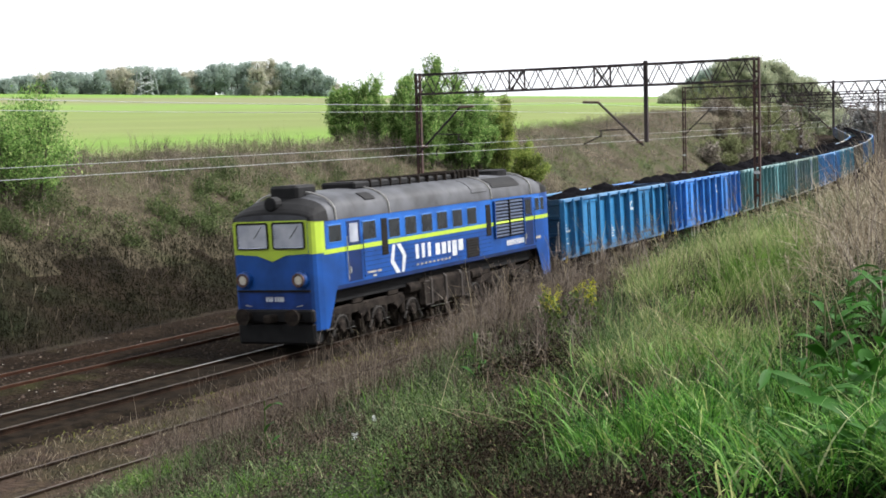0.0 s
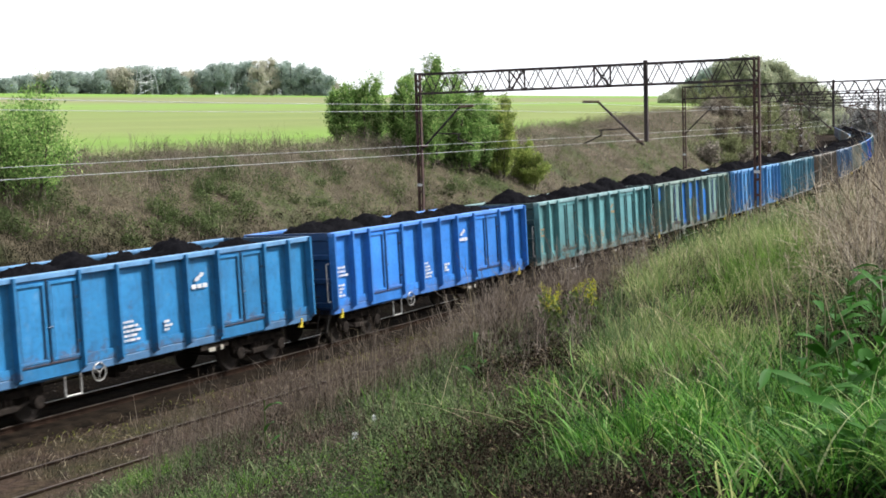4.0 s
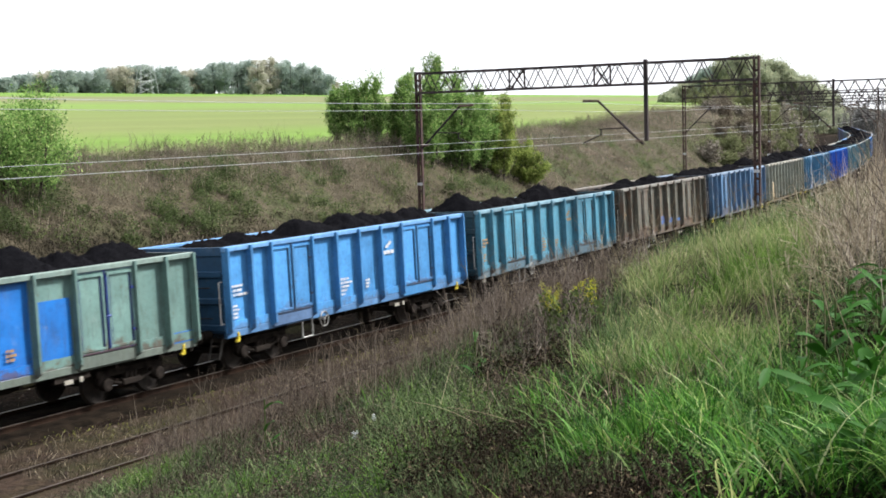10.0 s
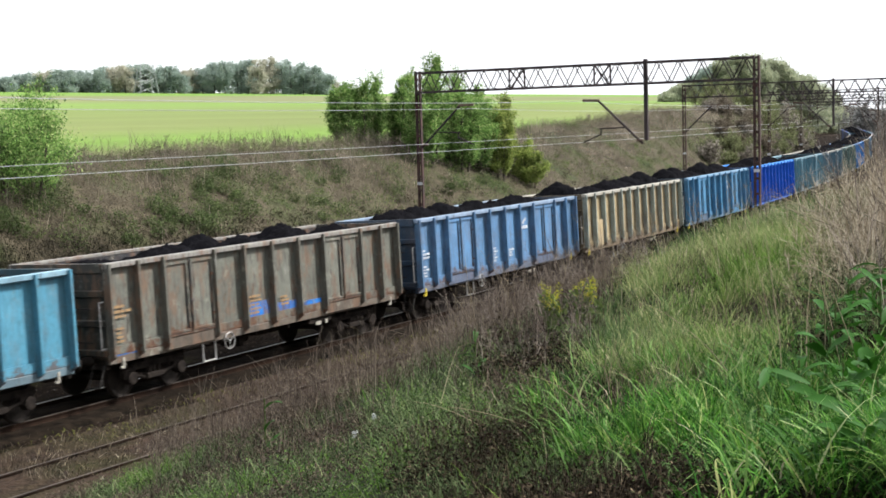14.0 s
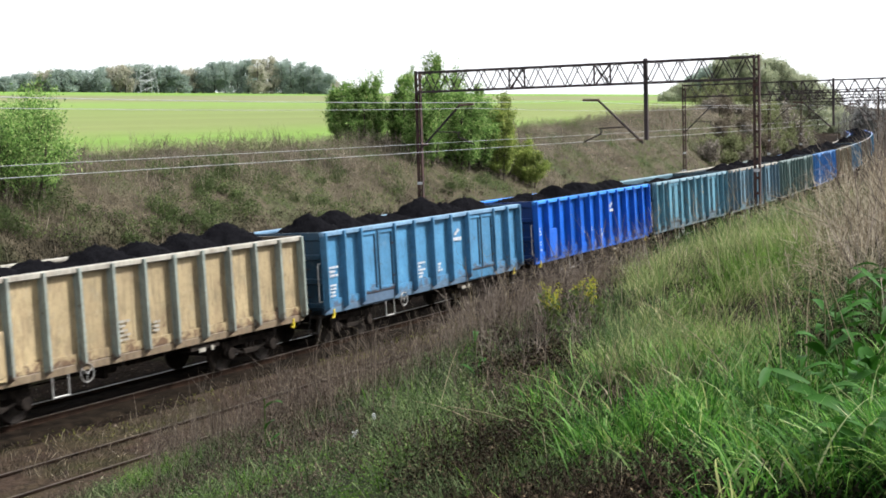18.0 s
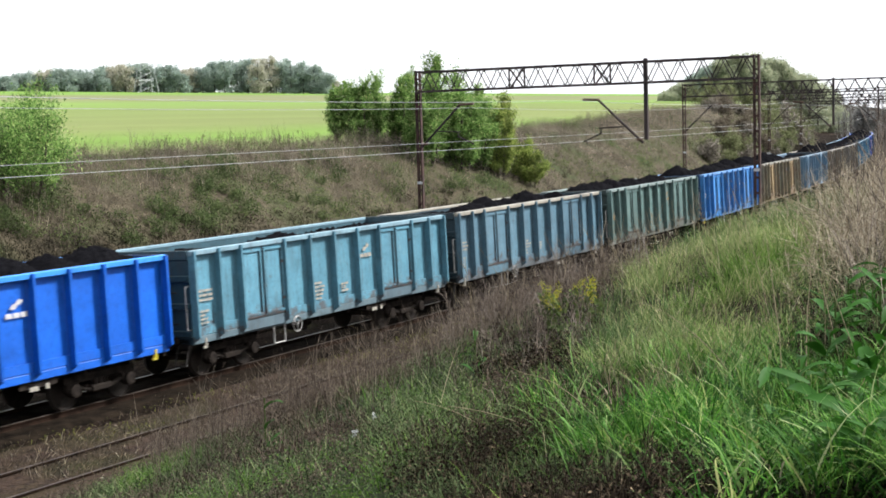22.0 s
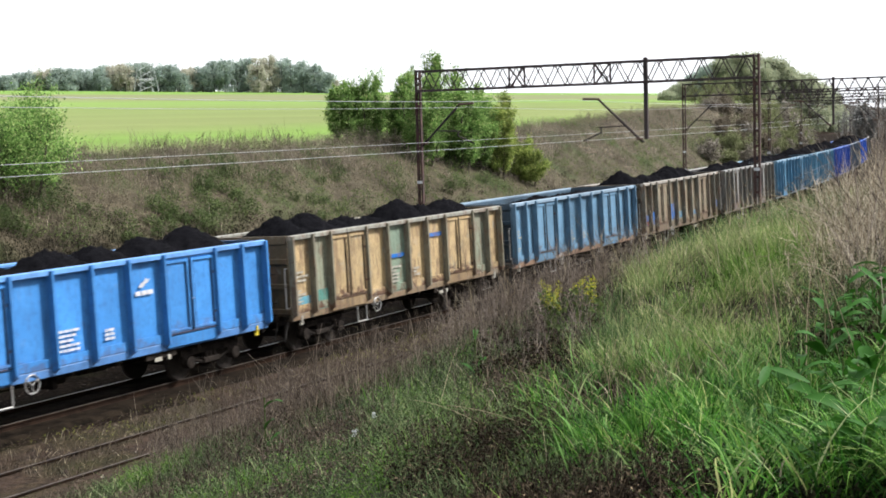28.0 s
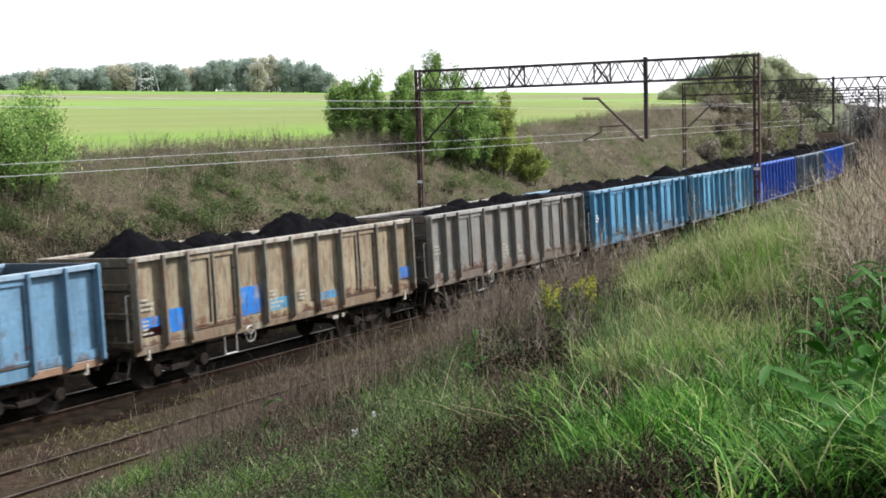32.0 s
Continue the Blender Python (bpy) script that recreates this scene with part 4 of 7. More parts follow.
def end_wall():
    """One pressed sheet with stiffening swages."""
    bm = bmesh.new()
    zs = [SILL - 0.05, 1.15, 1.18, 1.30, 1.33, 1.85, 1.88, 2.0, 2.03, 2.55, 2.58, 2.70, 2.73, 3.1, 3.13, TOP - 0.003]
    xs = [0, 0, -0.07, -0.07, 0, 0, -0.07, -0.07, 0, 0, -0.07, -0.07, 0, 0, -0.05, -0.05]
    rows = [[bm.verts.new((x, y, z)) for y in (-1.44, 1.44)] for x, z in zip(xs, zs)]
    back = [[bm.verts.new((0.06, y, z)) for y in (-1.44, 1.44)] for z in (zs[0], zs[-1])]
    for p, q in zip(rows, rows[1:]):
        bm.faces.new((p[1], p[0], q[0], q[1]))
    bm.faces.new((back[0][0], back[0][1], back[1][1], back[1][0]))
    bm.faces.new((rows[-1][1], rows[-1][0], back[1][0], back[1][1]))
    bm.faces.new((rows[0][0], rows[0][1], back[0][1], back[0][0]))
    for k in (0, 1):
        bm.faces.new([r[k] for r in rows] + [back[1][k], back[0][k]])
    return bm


def underframe():
    bm = boxes((0.05, BODY_LEN - 0.05, -0.3, 0.3, 0.78, 1.0), (0.05, BODY_LEN - 0.05, -1.4, 1.4, 0.97, 1.05), (0.0, 0.14, -1.35, 1.35, 0.85, 1.1), (BODY_LEN - 0.14, BODY_LEN, -1.35, 1.35, 0.85, 1.1))
    for i in range(8):
        x = 1.3 + i * 1.48
        box(bm, x, x + 0.1, -1.35, 1.35, 0.84, 0.97)
    return bm


def brake_gear():
    bm = rods(((5.3, -0.6, 0.75), (6.2, -0.6, 0.75)), r=0.16, sides=10)
    rod(bm, (6.6, -0.7, 0.8), (7.5, -0.7, 0.8), 0.11, 8)
    rod(bm, (3.6, -0.3, 0.66), (9.4, -0.3, 0.66), 0.025, 6)
    box(bm, 8.2, 9.3, -1.4, -1.36, 0.8, 0.98)
    box(bm, 5.6, 5.75, -0.9, -0.4, 0.55, 0.95)
    return bm


PB = (0.01, 0.155, 0.52)
# brown-grey, blue-patched ochre and pale grey wagons: ribs darkened for their flanks' shade
FLEET = [
    dict(label="teal-blue coal wagon, dirty, coupled behind the locomotive", coat=(0.022, 0.19, 0.42), hook="yellow", wear=0.55, marks=("white",)),
    dict(label="bright mid-blue coal wagon with white lettering", coat=(0.03, 0.2, 0.62), hook="yellow", wear=0.35),
    dict(label="grey-green coal wagon with rusty door sills", coat=(0.105, 0.29, 0.31), marks=("orange",)),
    dict(label="grey-green coal wagon patched with bright blue sheets", coat=(0.15, 0.265, 0.24), hook="yellow", marks=("orange",), emb=False, rail=(0.2, 0.28, 0.25), dark=(0.02, 0.05, 0.25),
         patches=((3, PB), (5, PB), (4, PB, 2.35, 3.15), (6, PB, 1.35, 2.7), (0, PB, 2.55, 3.15), (0, PB, 1.1, 1.4), (9, PB, 1.1, 1.4))),
    dict(label="light-blue coal wagon with chalky white marks", coat=(0.07, 0.28, 0.6), hook="yellow", wear=0.5),
    dict(label="turquoise coal wagon, rusty along the sill", coat=(0.085, 0.29, 0.41), wear=0.9, marks=("orange",)),
    dict(label="brown-grey weathered coal wagon with small blue patches", coat=(0.15, 0.155, 0.13), ribs=(0.12, 0.12, 0.1), dark=(0.03, 0.03, 0.035), wear=1.5, marks=("orange",), rail=(0.24, 0.23, 0.21), patches=((5, PB, 1.2, 1.6), (6, PB, 1.2, 1.5), (4, PB, 1.2, 1.75), (0, PB, 1.1, 1.3)), emb=False),
    dict(label="light-blue coal wagon with a pale top rail", coat=(0.10, 0.225, 0.40), hook="yellow", wear=0.95),
    dict(label="tan ribbed coal wagon with scuffed sheets", coat=(0.42, 0.33, 0.19), hook="yellow", wear=1.0, kind="B", marks=("faded",), emb=False, rail=(0.42, 0.40, 0.34), dark=(0.08, 0.07, 0.055), ribs=(0.27, 0.32, 0.29)),
    dict(label="sky-blue coal wagon with rusty door sills", coat=(0.075, 0.25, 0.44), hook="yellow", wear=0.7),
    dict(label="deep royal-blue coal wagon, freshly painted", coat=(0.001, 0.125, 0.64), hook="yellow", wear=0.08, kind="B", rail=(0.04, 0.27, 0.8)),
    dict(label="pale turquoise-grey coal wagon with a small white plate", coat=(0.11, 0.285, 0.38), marks=("faded",)),
    dict(label="grey-blue coal wagon streaked with grime", coat=(0.11, 0.215, 0.285), rail=(0.36, 0.34, 0.29), marks=("faded",), emb=False),
    dict(label="olive-green coal wagon with ochre marks", coat=(0.115, 0.2, 0.19), marks=("orange",)),
    dict(label="clear blue coal wagon with a white emblem", coat=(0.05, 0.24, 0.6), hook="yellow", wear=0.45),
    dict(label="rusty ochre coal wagon with flaked paint", coat=(0.46, 0.34, 0.18), wear=1.35, ribs=(0.2, 0.19, 0.14), marks=("faded",), emb=False, rail=(0.29, 0.29, 0.25), patches=((0, (0.09, 0.28, 0.36), 1.2, 1.6), (1, (0.08, 0.24, 0.2), 1.15, 1.7), (4, (0.2, 0.27, 0.2)), (1, (0.26, 0.28, 0.2)), (8, (0.24, 0.26, 0.19)), (4, PB, 2.2, 2.32), (6, PB, 2.65, 2.78))),
    dict(label="steel-blue coal wagon with a dull finish", coat=(0.12, 0.245, 0.37), marks=("faded",), emb=False, sill=(0.24, 0.15, 0.1)),
    dict(label="ochre coal wagon with bright blue patches", coat=(0.29, 0.245, 0.165), wear=1.45, marks=("faded",), emb=False, rail=(0.36, 0.34, 0.3), dark=(0.03, 0.035, 0.045), ribs=(0.15, 0.15, 0.125),
         patches=((0, PB, 1.18, 1.85), (1, PB, 1.18, 1.95), (3, PB, 1.4, 2.15), (0, (0.35, 0.06, 0.06), 1.35, 1.6), (6, (0.06, 0.27, 0.5), 1.25, 1.6), (9, PB, 1.5, 1.85), (4, (0.06, 0.27, 0.45), 1.3, 1.7))),
    dict(label="pale grey coal wagon, evenly dusty", coat=(0.2, 0.205, 0.195), ribs=(0.13, 0.135, 0.125), dark=(0.03, 0.03, 0.035), wear=1.2, marks=("faded",), emb=False),
    dict(label="dull blue coal wagon with worn ribs", coat=(0.07, 0.235, 0.39), marks=("white",), emb=False),
    dict(label="blue-teal coal wagon in the middle of the train", coat=(0.08, 0.27, 0.43)),
    dict(label="deep blue coal wagon with a clean coat", coat=(0.03, 0.11, 0.5), wear=0.3, kind="B"),
    dict(label="dark slate-blue coal wagon, thick with dust", coat=(0.07, 0.12, 0.19), marks=("faded",), emb=False),
    dict(label="royal-blue coal wagon with a clean coat", coat=(0.01, 0.13, 0.66), kind="B", wear=0.15),
    dict(label="dark grey coal wagon at the tail of the train", coat=(0.1, 0.11, 0.12), marks=("faded",), emb=False),
]
N_WAGONS = 25
WAGONS = []
for i in range(N_WAGONS):
    WAGONS.append(wagon(seed=100 + i, heap=6 if i in (11, 16) else i % 6, **FLEET[i]))


# ---- the locomotive ----
LOCO = thing("diesel_locomotive", Matrix(), "blue and lime diesel locomotive heading the coal train", "locomotive")
NOSE, TAIL, FACE = 7.98, 8.30, 1.27
STATIONS = [(-7.98, FACE, 3.96, 3.76), (-7.94, 1.36, 4.03, 3.75), (-7.84, 1.43, 4.12, 3.74), (-7.6, 1.47, 4.27, 3.73), (-7.2, 1.475, 4.42, 3.72), (-6.4, 1.475, 4.54, 3.72), (-3.75, 1.475, 4.57, 3.72), (0.0, 1.475, 4.57, 3.72)]
STATIONS += [(3.75, 1.475, 4.57, 3.72), (6.7, 1.475, 4.54, 3.72), (7.5, 1.475, 4.42, 3.72), (7.9, 1.47, 4.27, 3.73), (8.16, 1.43, 4.12, 3.74), (8.26, 1.36, 4.03, 3.75), (8.30, FACE, 3.96, 3.76)]


def loco_bottom(x):
    a = abs(x)
    return 1.68 if a < 6.95 else 0.62 if a > 7.45 else 1.68 - (a - 6.95) / 0.5 * 1.06


def loco_skin(z_lo, z_hi, grow=0.0, x0=-9.0, x1=9.0, end=False):
    """A band of the body side from z_lo to z_hi (None: the skirt's edge), with rounded cab ends."""
    bm = bmesh.new()
    xs = sorted({s[0] for s in STATIONS if x0 <= s[0] <= x1} | {max(x0, -NOSE), min(x1, TAIL)} | ({-7.45, -6.95, 6.95, 7.45} if z_lo is None else set()))
    for side in (-1, 1):
        prev = None
        for x in xs:
            w = float(np.interp(x, [s[0] for s in STATIONS], [s[1] for s in STATIONS])) + grow
            lo = loco_bottom(x) if z_lo is None else z_lo
            ring = [bm.verts.new((x, side * w, lo)), bm.verts.new((x, side * w, z_hi))]
            if prev:
                bm.faces.new((prev[0], ring[0], ring[1], prev[1]) if side < 0 else (prev[1], ring[1], ring[0], prev[0]))
            prev = ring
    if end:
        for x, k in ((-NOSE - grow, -1), (TAIL + grow, 1)):
            lo = loco_bottom(x) if z_lo is None else z_lo
            vs = [bm.verts.new((x, y, z)) for y, z in ((-FACE, lo), (FACE, lo), (FACE, z_hi), (-FACE, z_hi))]
            bm.faces.new(vs if k > 0 else vs[::-1])
    return bm


def loco_roof():
    bm = bmesh.new()
    prev = None
    n = 12
    for x, w, zr, ze in STATIONS:
        ring = []
        for i in range(n + 1):
            a = math.pi * i / n
            ring.append(bm.verts.new((x, -math.cos(a) * (w + 0.012), ze + (zr - ze) * math.sin(a) ** 0.62)))
        if prev:
            for i in range(n):
                f = bm.faces.new((prev[i], ring[i], ring[i + 1], prev[i + 1]))
                f.smooth = True
        else:
            first = ring
        prev = ring
    bm.faces.new(first[::-1])
    bm.faces.new(prev)
    bmesh.ops.recalc_face_normals(bm, faces=bm.faces)
    return bm


body = part("body", loco_skin(None, 3.74, end=True), MAT["loco_blue"], LOCO, "glossy blue body sides")
roof = part("roof", loco_roof(), MAT["roofgrey"], LOCO, "dusty grey curved roof")
part("upper_band", loco_skin(2.9, 3.735, 0.003, -7.36, 7.36), MAT["loco_light"], LOCO, "lighter blue band along the windows")
part("waist_stripe", loco_skin(2.76, 2.90, 0.006, -7.5, TAIL), MAT["lime"], LOCO, "thin lime stripe")
for z in (1.92, 2.06, 2.2, 2.34, 2.48, 2.62):
    for k in (-1, 1):
        part("side_rib", boxes((-5.35, 3.2, *sorted((k * 1.47, k * 1.4795)), z, z + 0.018)), MAT["loco_dark"], body)
part("lower_band", loco_skin(1.68, 1.80, 0.005, -6.9, 6.9), MAT["loco_dark"], LOCO, "dark blue band")
for x in (-6.8, -3.75, 3.3, 6.6):
    bm = bmesh.new()
    for i in range(14):
        a, b = math.pi * i / 14, math.pi * (i + 1) / 14
        f = lambda t: (x, -math.cos(t) * 1.5, 3.72 + 0.875 * math.sin(t) ** 0.62)
        rod(bm, f(a), f(b), 0.035, 5)
    part("roof_seam", bm, MAT["grip"], roof, "light roof joint")
# forehead and black cab hoods
for k in (-1, 1):
    bm = bmesh.new()
    prev = None
    for x, w, zr, ze in (STATIONS[:5] if k < 0 else STATIONS[:-6:-1]):
        ring = [bm.verts.new((x, -math.cos(math.pi * i / 12) * (w + 0.02), ze + 0.01 + (zr + 0.012 - ze) * math.sin(math.pi * i / 12) ** 0.62)) for i in range(13)]
        if prev:
            for i in range(12):
                bm.faces.new((prev[i], ring[i], ring[i + 1], prev[i + 1]))
        prev = ring
    bmesh.ops.recalc_face_normals(bm, faces=bm.faces)
    part("cab_hood", bm, MAT["black"], roof, "black hood over the cab")

# front ends
for k in (-1, 1):
    if k < 0:
        part("front_panel", loco_skin(2.82, 3.78, 0.012, -NOSE, -7.43), MAT["lime"], LOCO, "lime corners of the leading cab")
    N = NOSE if k < 0 else TAIL
    F = k * (N + 0.012)
    xx = sorted((F, F + k * 0.012))
    shape = bmesh.new()
    pts = [(-FACE, 2.84), (-0.5, 2.80), (0, 2.62), (0.5, 2.80), (FACE, 2.84), (FACE, 3.8), (-FACE, 3.8)]
    a = [shape.verts.new((xx[0], y, z)) for y, z in pts]
    b = [shape.verts.new((xx[1], y, z)) for y, z in pts]
    shape.faces.new(a)
    shape.faces.new(b[::-1])
    for i in range(7):
        j = (i + 1) % 7
        shape.faces.new((a[i], a[j], b[j], b[i]))
    bmesh.ops.recalc_face_normals(shape, faces=shape.faces)
    part("visor", shape, MAT["lime"], LOCO, "lime band round the windscreens")
    for y0, y1 in ((-1.19, -0.08), (0.08, 1.19)):
        fr = part("windscreen_frame", boxes((*sorted((F + k * 0.012, F + k * 0.03)), y0, y1, 2.98, 3.76), bevel=0.05), MAT["black"], LOCO, "black rubber seal")
        part("windscreen", boxes((*sorted((F + k * 0.02, F + k * 0.036)), y0 + 0.045, y1 - 0.045, 3.025, 3.715), bevel=0.03), MAT["skyglass"], fr, "windscreen reflecting the sky")
        part("wiper", rods(((F + k * 0.045, y0 + 0.2, 3.65), (F + k * 0.045, y0 + 0.5, 3.3)), r=0.01), MAT["black"], fr)
    for y in (-0.98, 0.98):
        hl = part("headlight", lathe([(0.25, 0.0), (0.24, 0.17), (0.19, 0.21)], 18, "X"), MAT["loco_blue"], LOCO, "round blue lamp housing", m=Matrix.Translation((k * (N - 0.03), y, 2.10)) @ (Matrix.Identity(4) if k > 0 else Matrix.Rotation(math.pi, 4, "Z")))
        part("lamp_ring", lathe([(0.2, 0.19), (0.2, 0.25), (0.15, 0.25), (0.14, 0.2)], 16, "X"), MAT["rustsill"], hl, "brown lamp ring")
        part("lens", lathe([(0.14, 0.2), (0.12, 0.225)], 14, "X"), MAT["lampglass"], hl, "pale lamp lens")
    for y in (-0.86, 0.86):
        bf = part("buffer", lathe([(0.12, 0.0), (0.11, 0.3), (0.08, 0.32), (0.08, 0.45), (0.24, 0.47), (0.24, 0.52)], 16, "X"), MAT["under"], LOCO, "dark round buffer", m=Matrix.Translation((k * (N - 0.05), y, 1.06)) @ (Matrix.Identity(4) if k > 0 else Matrix.Rotation(math.pi, 4, "Z")))
    part("roof_lamp", lathe([(0.22, 0.0), (0.21, 0.3), (0.15, 0.32)], 14, "X"), MAT["black"], LOCO, "black roof headlamp", m=Matrix.Translation((k * (N - 0.35), 0, 4.28)) @ (Matrix.Identity(4) if k > 0 else Matrix.Rotation(math.pi, 4, "Z")))
    part("lens", lathe([(0.13, 0.31), (0.12, 0.335)], 14, "X"), MAT["lampglass"], LOCO.children[-1], "lamp lens")
    part("buffer_beam", boxes((*sorted((k * (N - 0.1), k * (N + 0.12))), -1.36, 1.36, 0.85, 1.24), bevel=0.05), MAT["black"], LOCO, "grimy black buffer beam")
    part("plough", boxes((*sorted((k * (N - 0.4), k * (N + 0.06))), -1.35, 1.35, 0.22, 0.84), bevel=0.06), MAT["black"], LOCO, "black snow plough")
    part("front_band", boxes((*sorted((F, F + k * 0.006)), -FACE, FACE, 1.22, 1.74)), MAT["loco_deep"], LOCO, "dark blue lower front")
    part("lettering", boxes(*[(*sorted((F + k * 0.006, F + k * 0.012)), -0.32 + i * 0.085 + (0.05 if i > 3 else 0), -0.26 + i * 0.085 + (0.05 if i > 3 else 0), 1.46, 1.60) for i in range(7)]), MAT["white"], LOCO)
    part("front_rail", rods(((F + k * 0.06, -1.0, 1.36), (F + k * 0.06, -0.8, 1.33)), ((F + k * 0.06, 0.8, 1.33), (F + k * 0.06, 1.0, 1.36)), r=0.016), MAT["grip"], LOCO, "short pale handles")
    part("front_ledge", boxes((*sorted((F - k * 0.01, F + k * 0.04)), -FACE, FACE, 1.74, 1.80)), MAT["black"], LOCO, "dark ledge across the front")
    part("coupler", boxes((*sorted((k * (N + 0.05), k * (N + 0.5))), -0.14, 0.14, 0.86, 1.12), bevel=0.05), MAT["under"], LOCO)

# side openings: (x0, x1, z0, z1)
for x0, x1, z0, z1 in ((-7.25, -6.52, 3.06, 3.60), (-5.40, -4.58, 2.98, 3.58), (-3.86, -3.14, 2.93, 3.55), (-2.85, -2.08, 2.93, 3.55), (-1.79, -1.03, 2.93, 3.55), (-0.76, 0.0, 2.93, 3.55), (0.32, 1.06, 2.93, 3.55), (1.38, 2.12, 2.93, 3.55), (6.9, 7.3, 3.06, 3.58), (7.36, 7.72, 3.06, 3.58)):
    for k in (-1, 1):
        ys = sorted((k * 1.47, k * 1.492))
        fr = part("window_frame", boxes((x0, x1, *ys, z0, z1), bevel=0.01), MAT["frameblue"], LOCO, "raised light blue frame")
        ys = sorted((k * 1.485, k * 1.498))
        part("pane", boxes((x0 + 0.03, x1 - 0.03, *ys, z0 + 0.03, z1 - 0.03), bevel=0.008), MAT["glass"], fr, "dark window pane")
for x0, x1, z1 in ((-6.25, -5.50, 3.64), (5.93, 6.68, 3.62)):
    for k in (-1, 1):
        d = part("door", boxes((x0, x1, *sorted((k * 1.46, k * 1.486)), 1.84, z1), bevel=0.008), MAT["loco_dark"], LOCO, "dark blue cab door")
        part("door_window", boxes((x0 + 0.14, x1 - 0.14, *sorted((k * 1.48, k * 1.492)), 3.0, z1 - 0.08)), MAT["skyglass"] if x0 < 0 else MAT["glass"], d, "door window")
        part("stripe_piece", boxes((x0, x1, *sorted((k * 1.486, k * 1.49)), 2.76, 2.90)), MAT["lime"], d)
        for x in (x0 - 0.07, x1 + 0.07):
            part("hand_rail", rods(((x, k * 1.53, 1.9), (x, k * 1.53, 3.2)), r=0.016), MAT["grip"] if x < x0 else MAT["loco_dark"], d, "grab rail")
        part("handle", boxes((x0 + 0.06, x0 + 0.12, *sorted((k * 1.486, k * 1.52)), 2.1, 2.28)), MAT["grip"], d, "pale door handle")
for x0, x1, z0, z1 in ((-4.28, -3.92, 2.45, 3.58), (2.83, 3.2, 2.45, 3.55), (1.26, 2.2, 1.82, 2.48)):
    for k in (-1, 1):
        g = part("grille", boxes((x0, x1, *sorted((k * 1.47, k * 1.489)), z0, z1)), MAT["black"], LOCO, "dark air grille")
        n = int((z1 - z0) / 0.09)
        for i in range(n):
            part("slat", boxes((x0 + 0.02, x1 - 0.02, *sorted((k * 1.489, k * 1.5)), z0 + 0.03 + i * 0.09, z0 + 0.06 + i * 0.09)), MAT["under"], g)
for k in (-1, 1):
    g = part("louvre", boxes((3.44, 5.86, *sorted((k * 1.47, k * 1.488)), 2.30, 3.64)), MAT["black"], LOCO, "large black radiator louvre")
    for i in range(11):
        bm = bmesh.new()
        z = 2.34 + i * 0.118
        vs = [bm.verts.new((x, k * y, zz)) for x in (3.48, 5.82) for y, zz in ((1.488, z + 0.05), (1.53, z), (1.53, z + 0.022), (1.488, z + 0.072))]
        for q in ((0, 1, 5, 4), (1, 2, 6, 5), (2, 3, 7, 6), (0, 3, 2, 1), (4, 5, 6, 7)):
            bm.faces.new([vs[j] for j in q])
        part("slat", bm, MAT["lime"] if i == 4 else MAT["slat"], g, "lime painted slat" if i == 4 else "")
    for x in (3.44, 4.63, 5.84):
        part("louvre_bar", boxes((x - 0.025, x + 0.025, *sorted((k * 1.488, k * 1.56)), 2.30, 3.64)), MAT["black" if x == 4.63 else "loco_blue"], g)
# the operator's mark and writing, as plain shapes
for k in (-1, 1):
    y = sorted((k * 1.4765, k * 1.486))
    for t in (1, -1):
        pts = [(-0.35, 0.5), (0.08, 0.5), (0.58, 0.08), (0.3, -0.5), (0.06, -0.5), (0.26, 0.05), (-0.02, 0.27)]
        bm = bmesh.new()
        a = [bm.verts.new((-3.34 + (u + 0.2) * 0.62 * t, y[0], 2.27 + v * 0.9 * t)) for u, v in pts]
        b = [bm.verts.new((q.co.x, y[1], q.co.z)) for q in a]
        bm.faces.new(a)
        bm.faces.new(b[::-1])
        for i in range(7):
            j = (i + 1) % 7
            bm.faces.new((a[i], a[j], b[j], b[i]))
        bmesh.ops.recalc_face_normals(bm, faces=bm.faces)
        part("emblem", bm, MAT["white"], LOCO, "white leaning emblem stroke")
    for x0, w, z0, z1 in ((-2.24, 0.2, 2.1, 2.64), (-1.84, 0.2, 2.1, 2.64), (-1.44, 0.2, 2.1, 2.64), (-0.92, 0.30, 2.10, 2.56), (-0.50, 0.30, 2.10, 2.56), (-0.08, 0.20, 2.10, 2.56), (0.24, 0.32, 1.96, 2.56), (0.68, 0.34, 2.10, 2.56)):
        part("lettering", boxes((x0, x0 + w, *y, z0 + 0.04, z1 - 0.04), bevel=0.004), MAT["white"], LOCO)
    part("lettering", boxes(*[(-2.2 + i * 0.27, -2.08 + i * 0.27, *y, 1.92, 1.99) for i in range(9)]), MAT["faded"], LOCO)
    part("lettering", boxes(*[(4.40 + i * 0.165, 4.51 + i * 0.165, *y, 1.98, 2.17) for i in range(9)]), MAT["white"], LOCO)
    part("lettering", boxes((-5.2, -4.7, *y, 1.98, 2.04), (-4.62, -4.4, *y, 1.98, 2.04), (-4.9, -4.7, *y, 1.86, 1.92), (6.85, 7.3, *y, 2.02, 2.12)), MAT["faded"], LOCO)
# roof gear
part("roof_duct", boxes((-4.3, -0.9, -0.62, 0.62, 4.5, 4.74), (-0.9, 2.6, -0.56, 0.56, 4.5, 4.70), bevel=0.06), MAT["black"], LOCO, "black roof duct")
for i in range(7):
    part("exhaust_fin", boxes((2.3 + i * 0.3, 2.42 + i * 0.3, -0.6, 0.6, 4.5, 4.80), bevel=0.02), MAT["under"], LOCO, "dark exhaust fin")
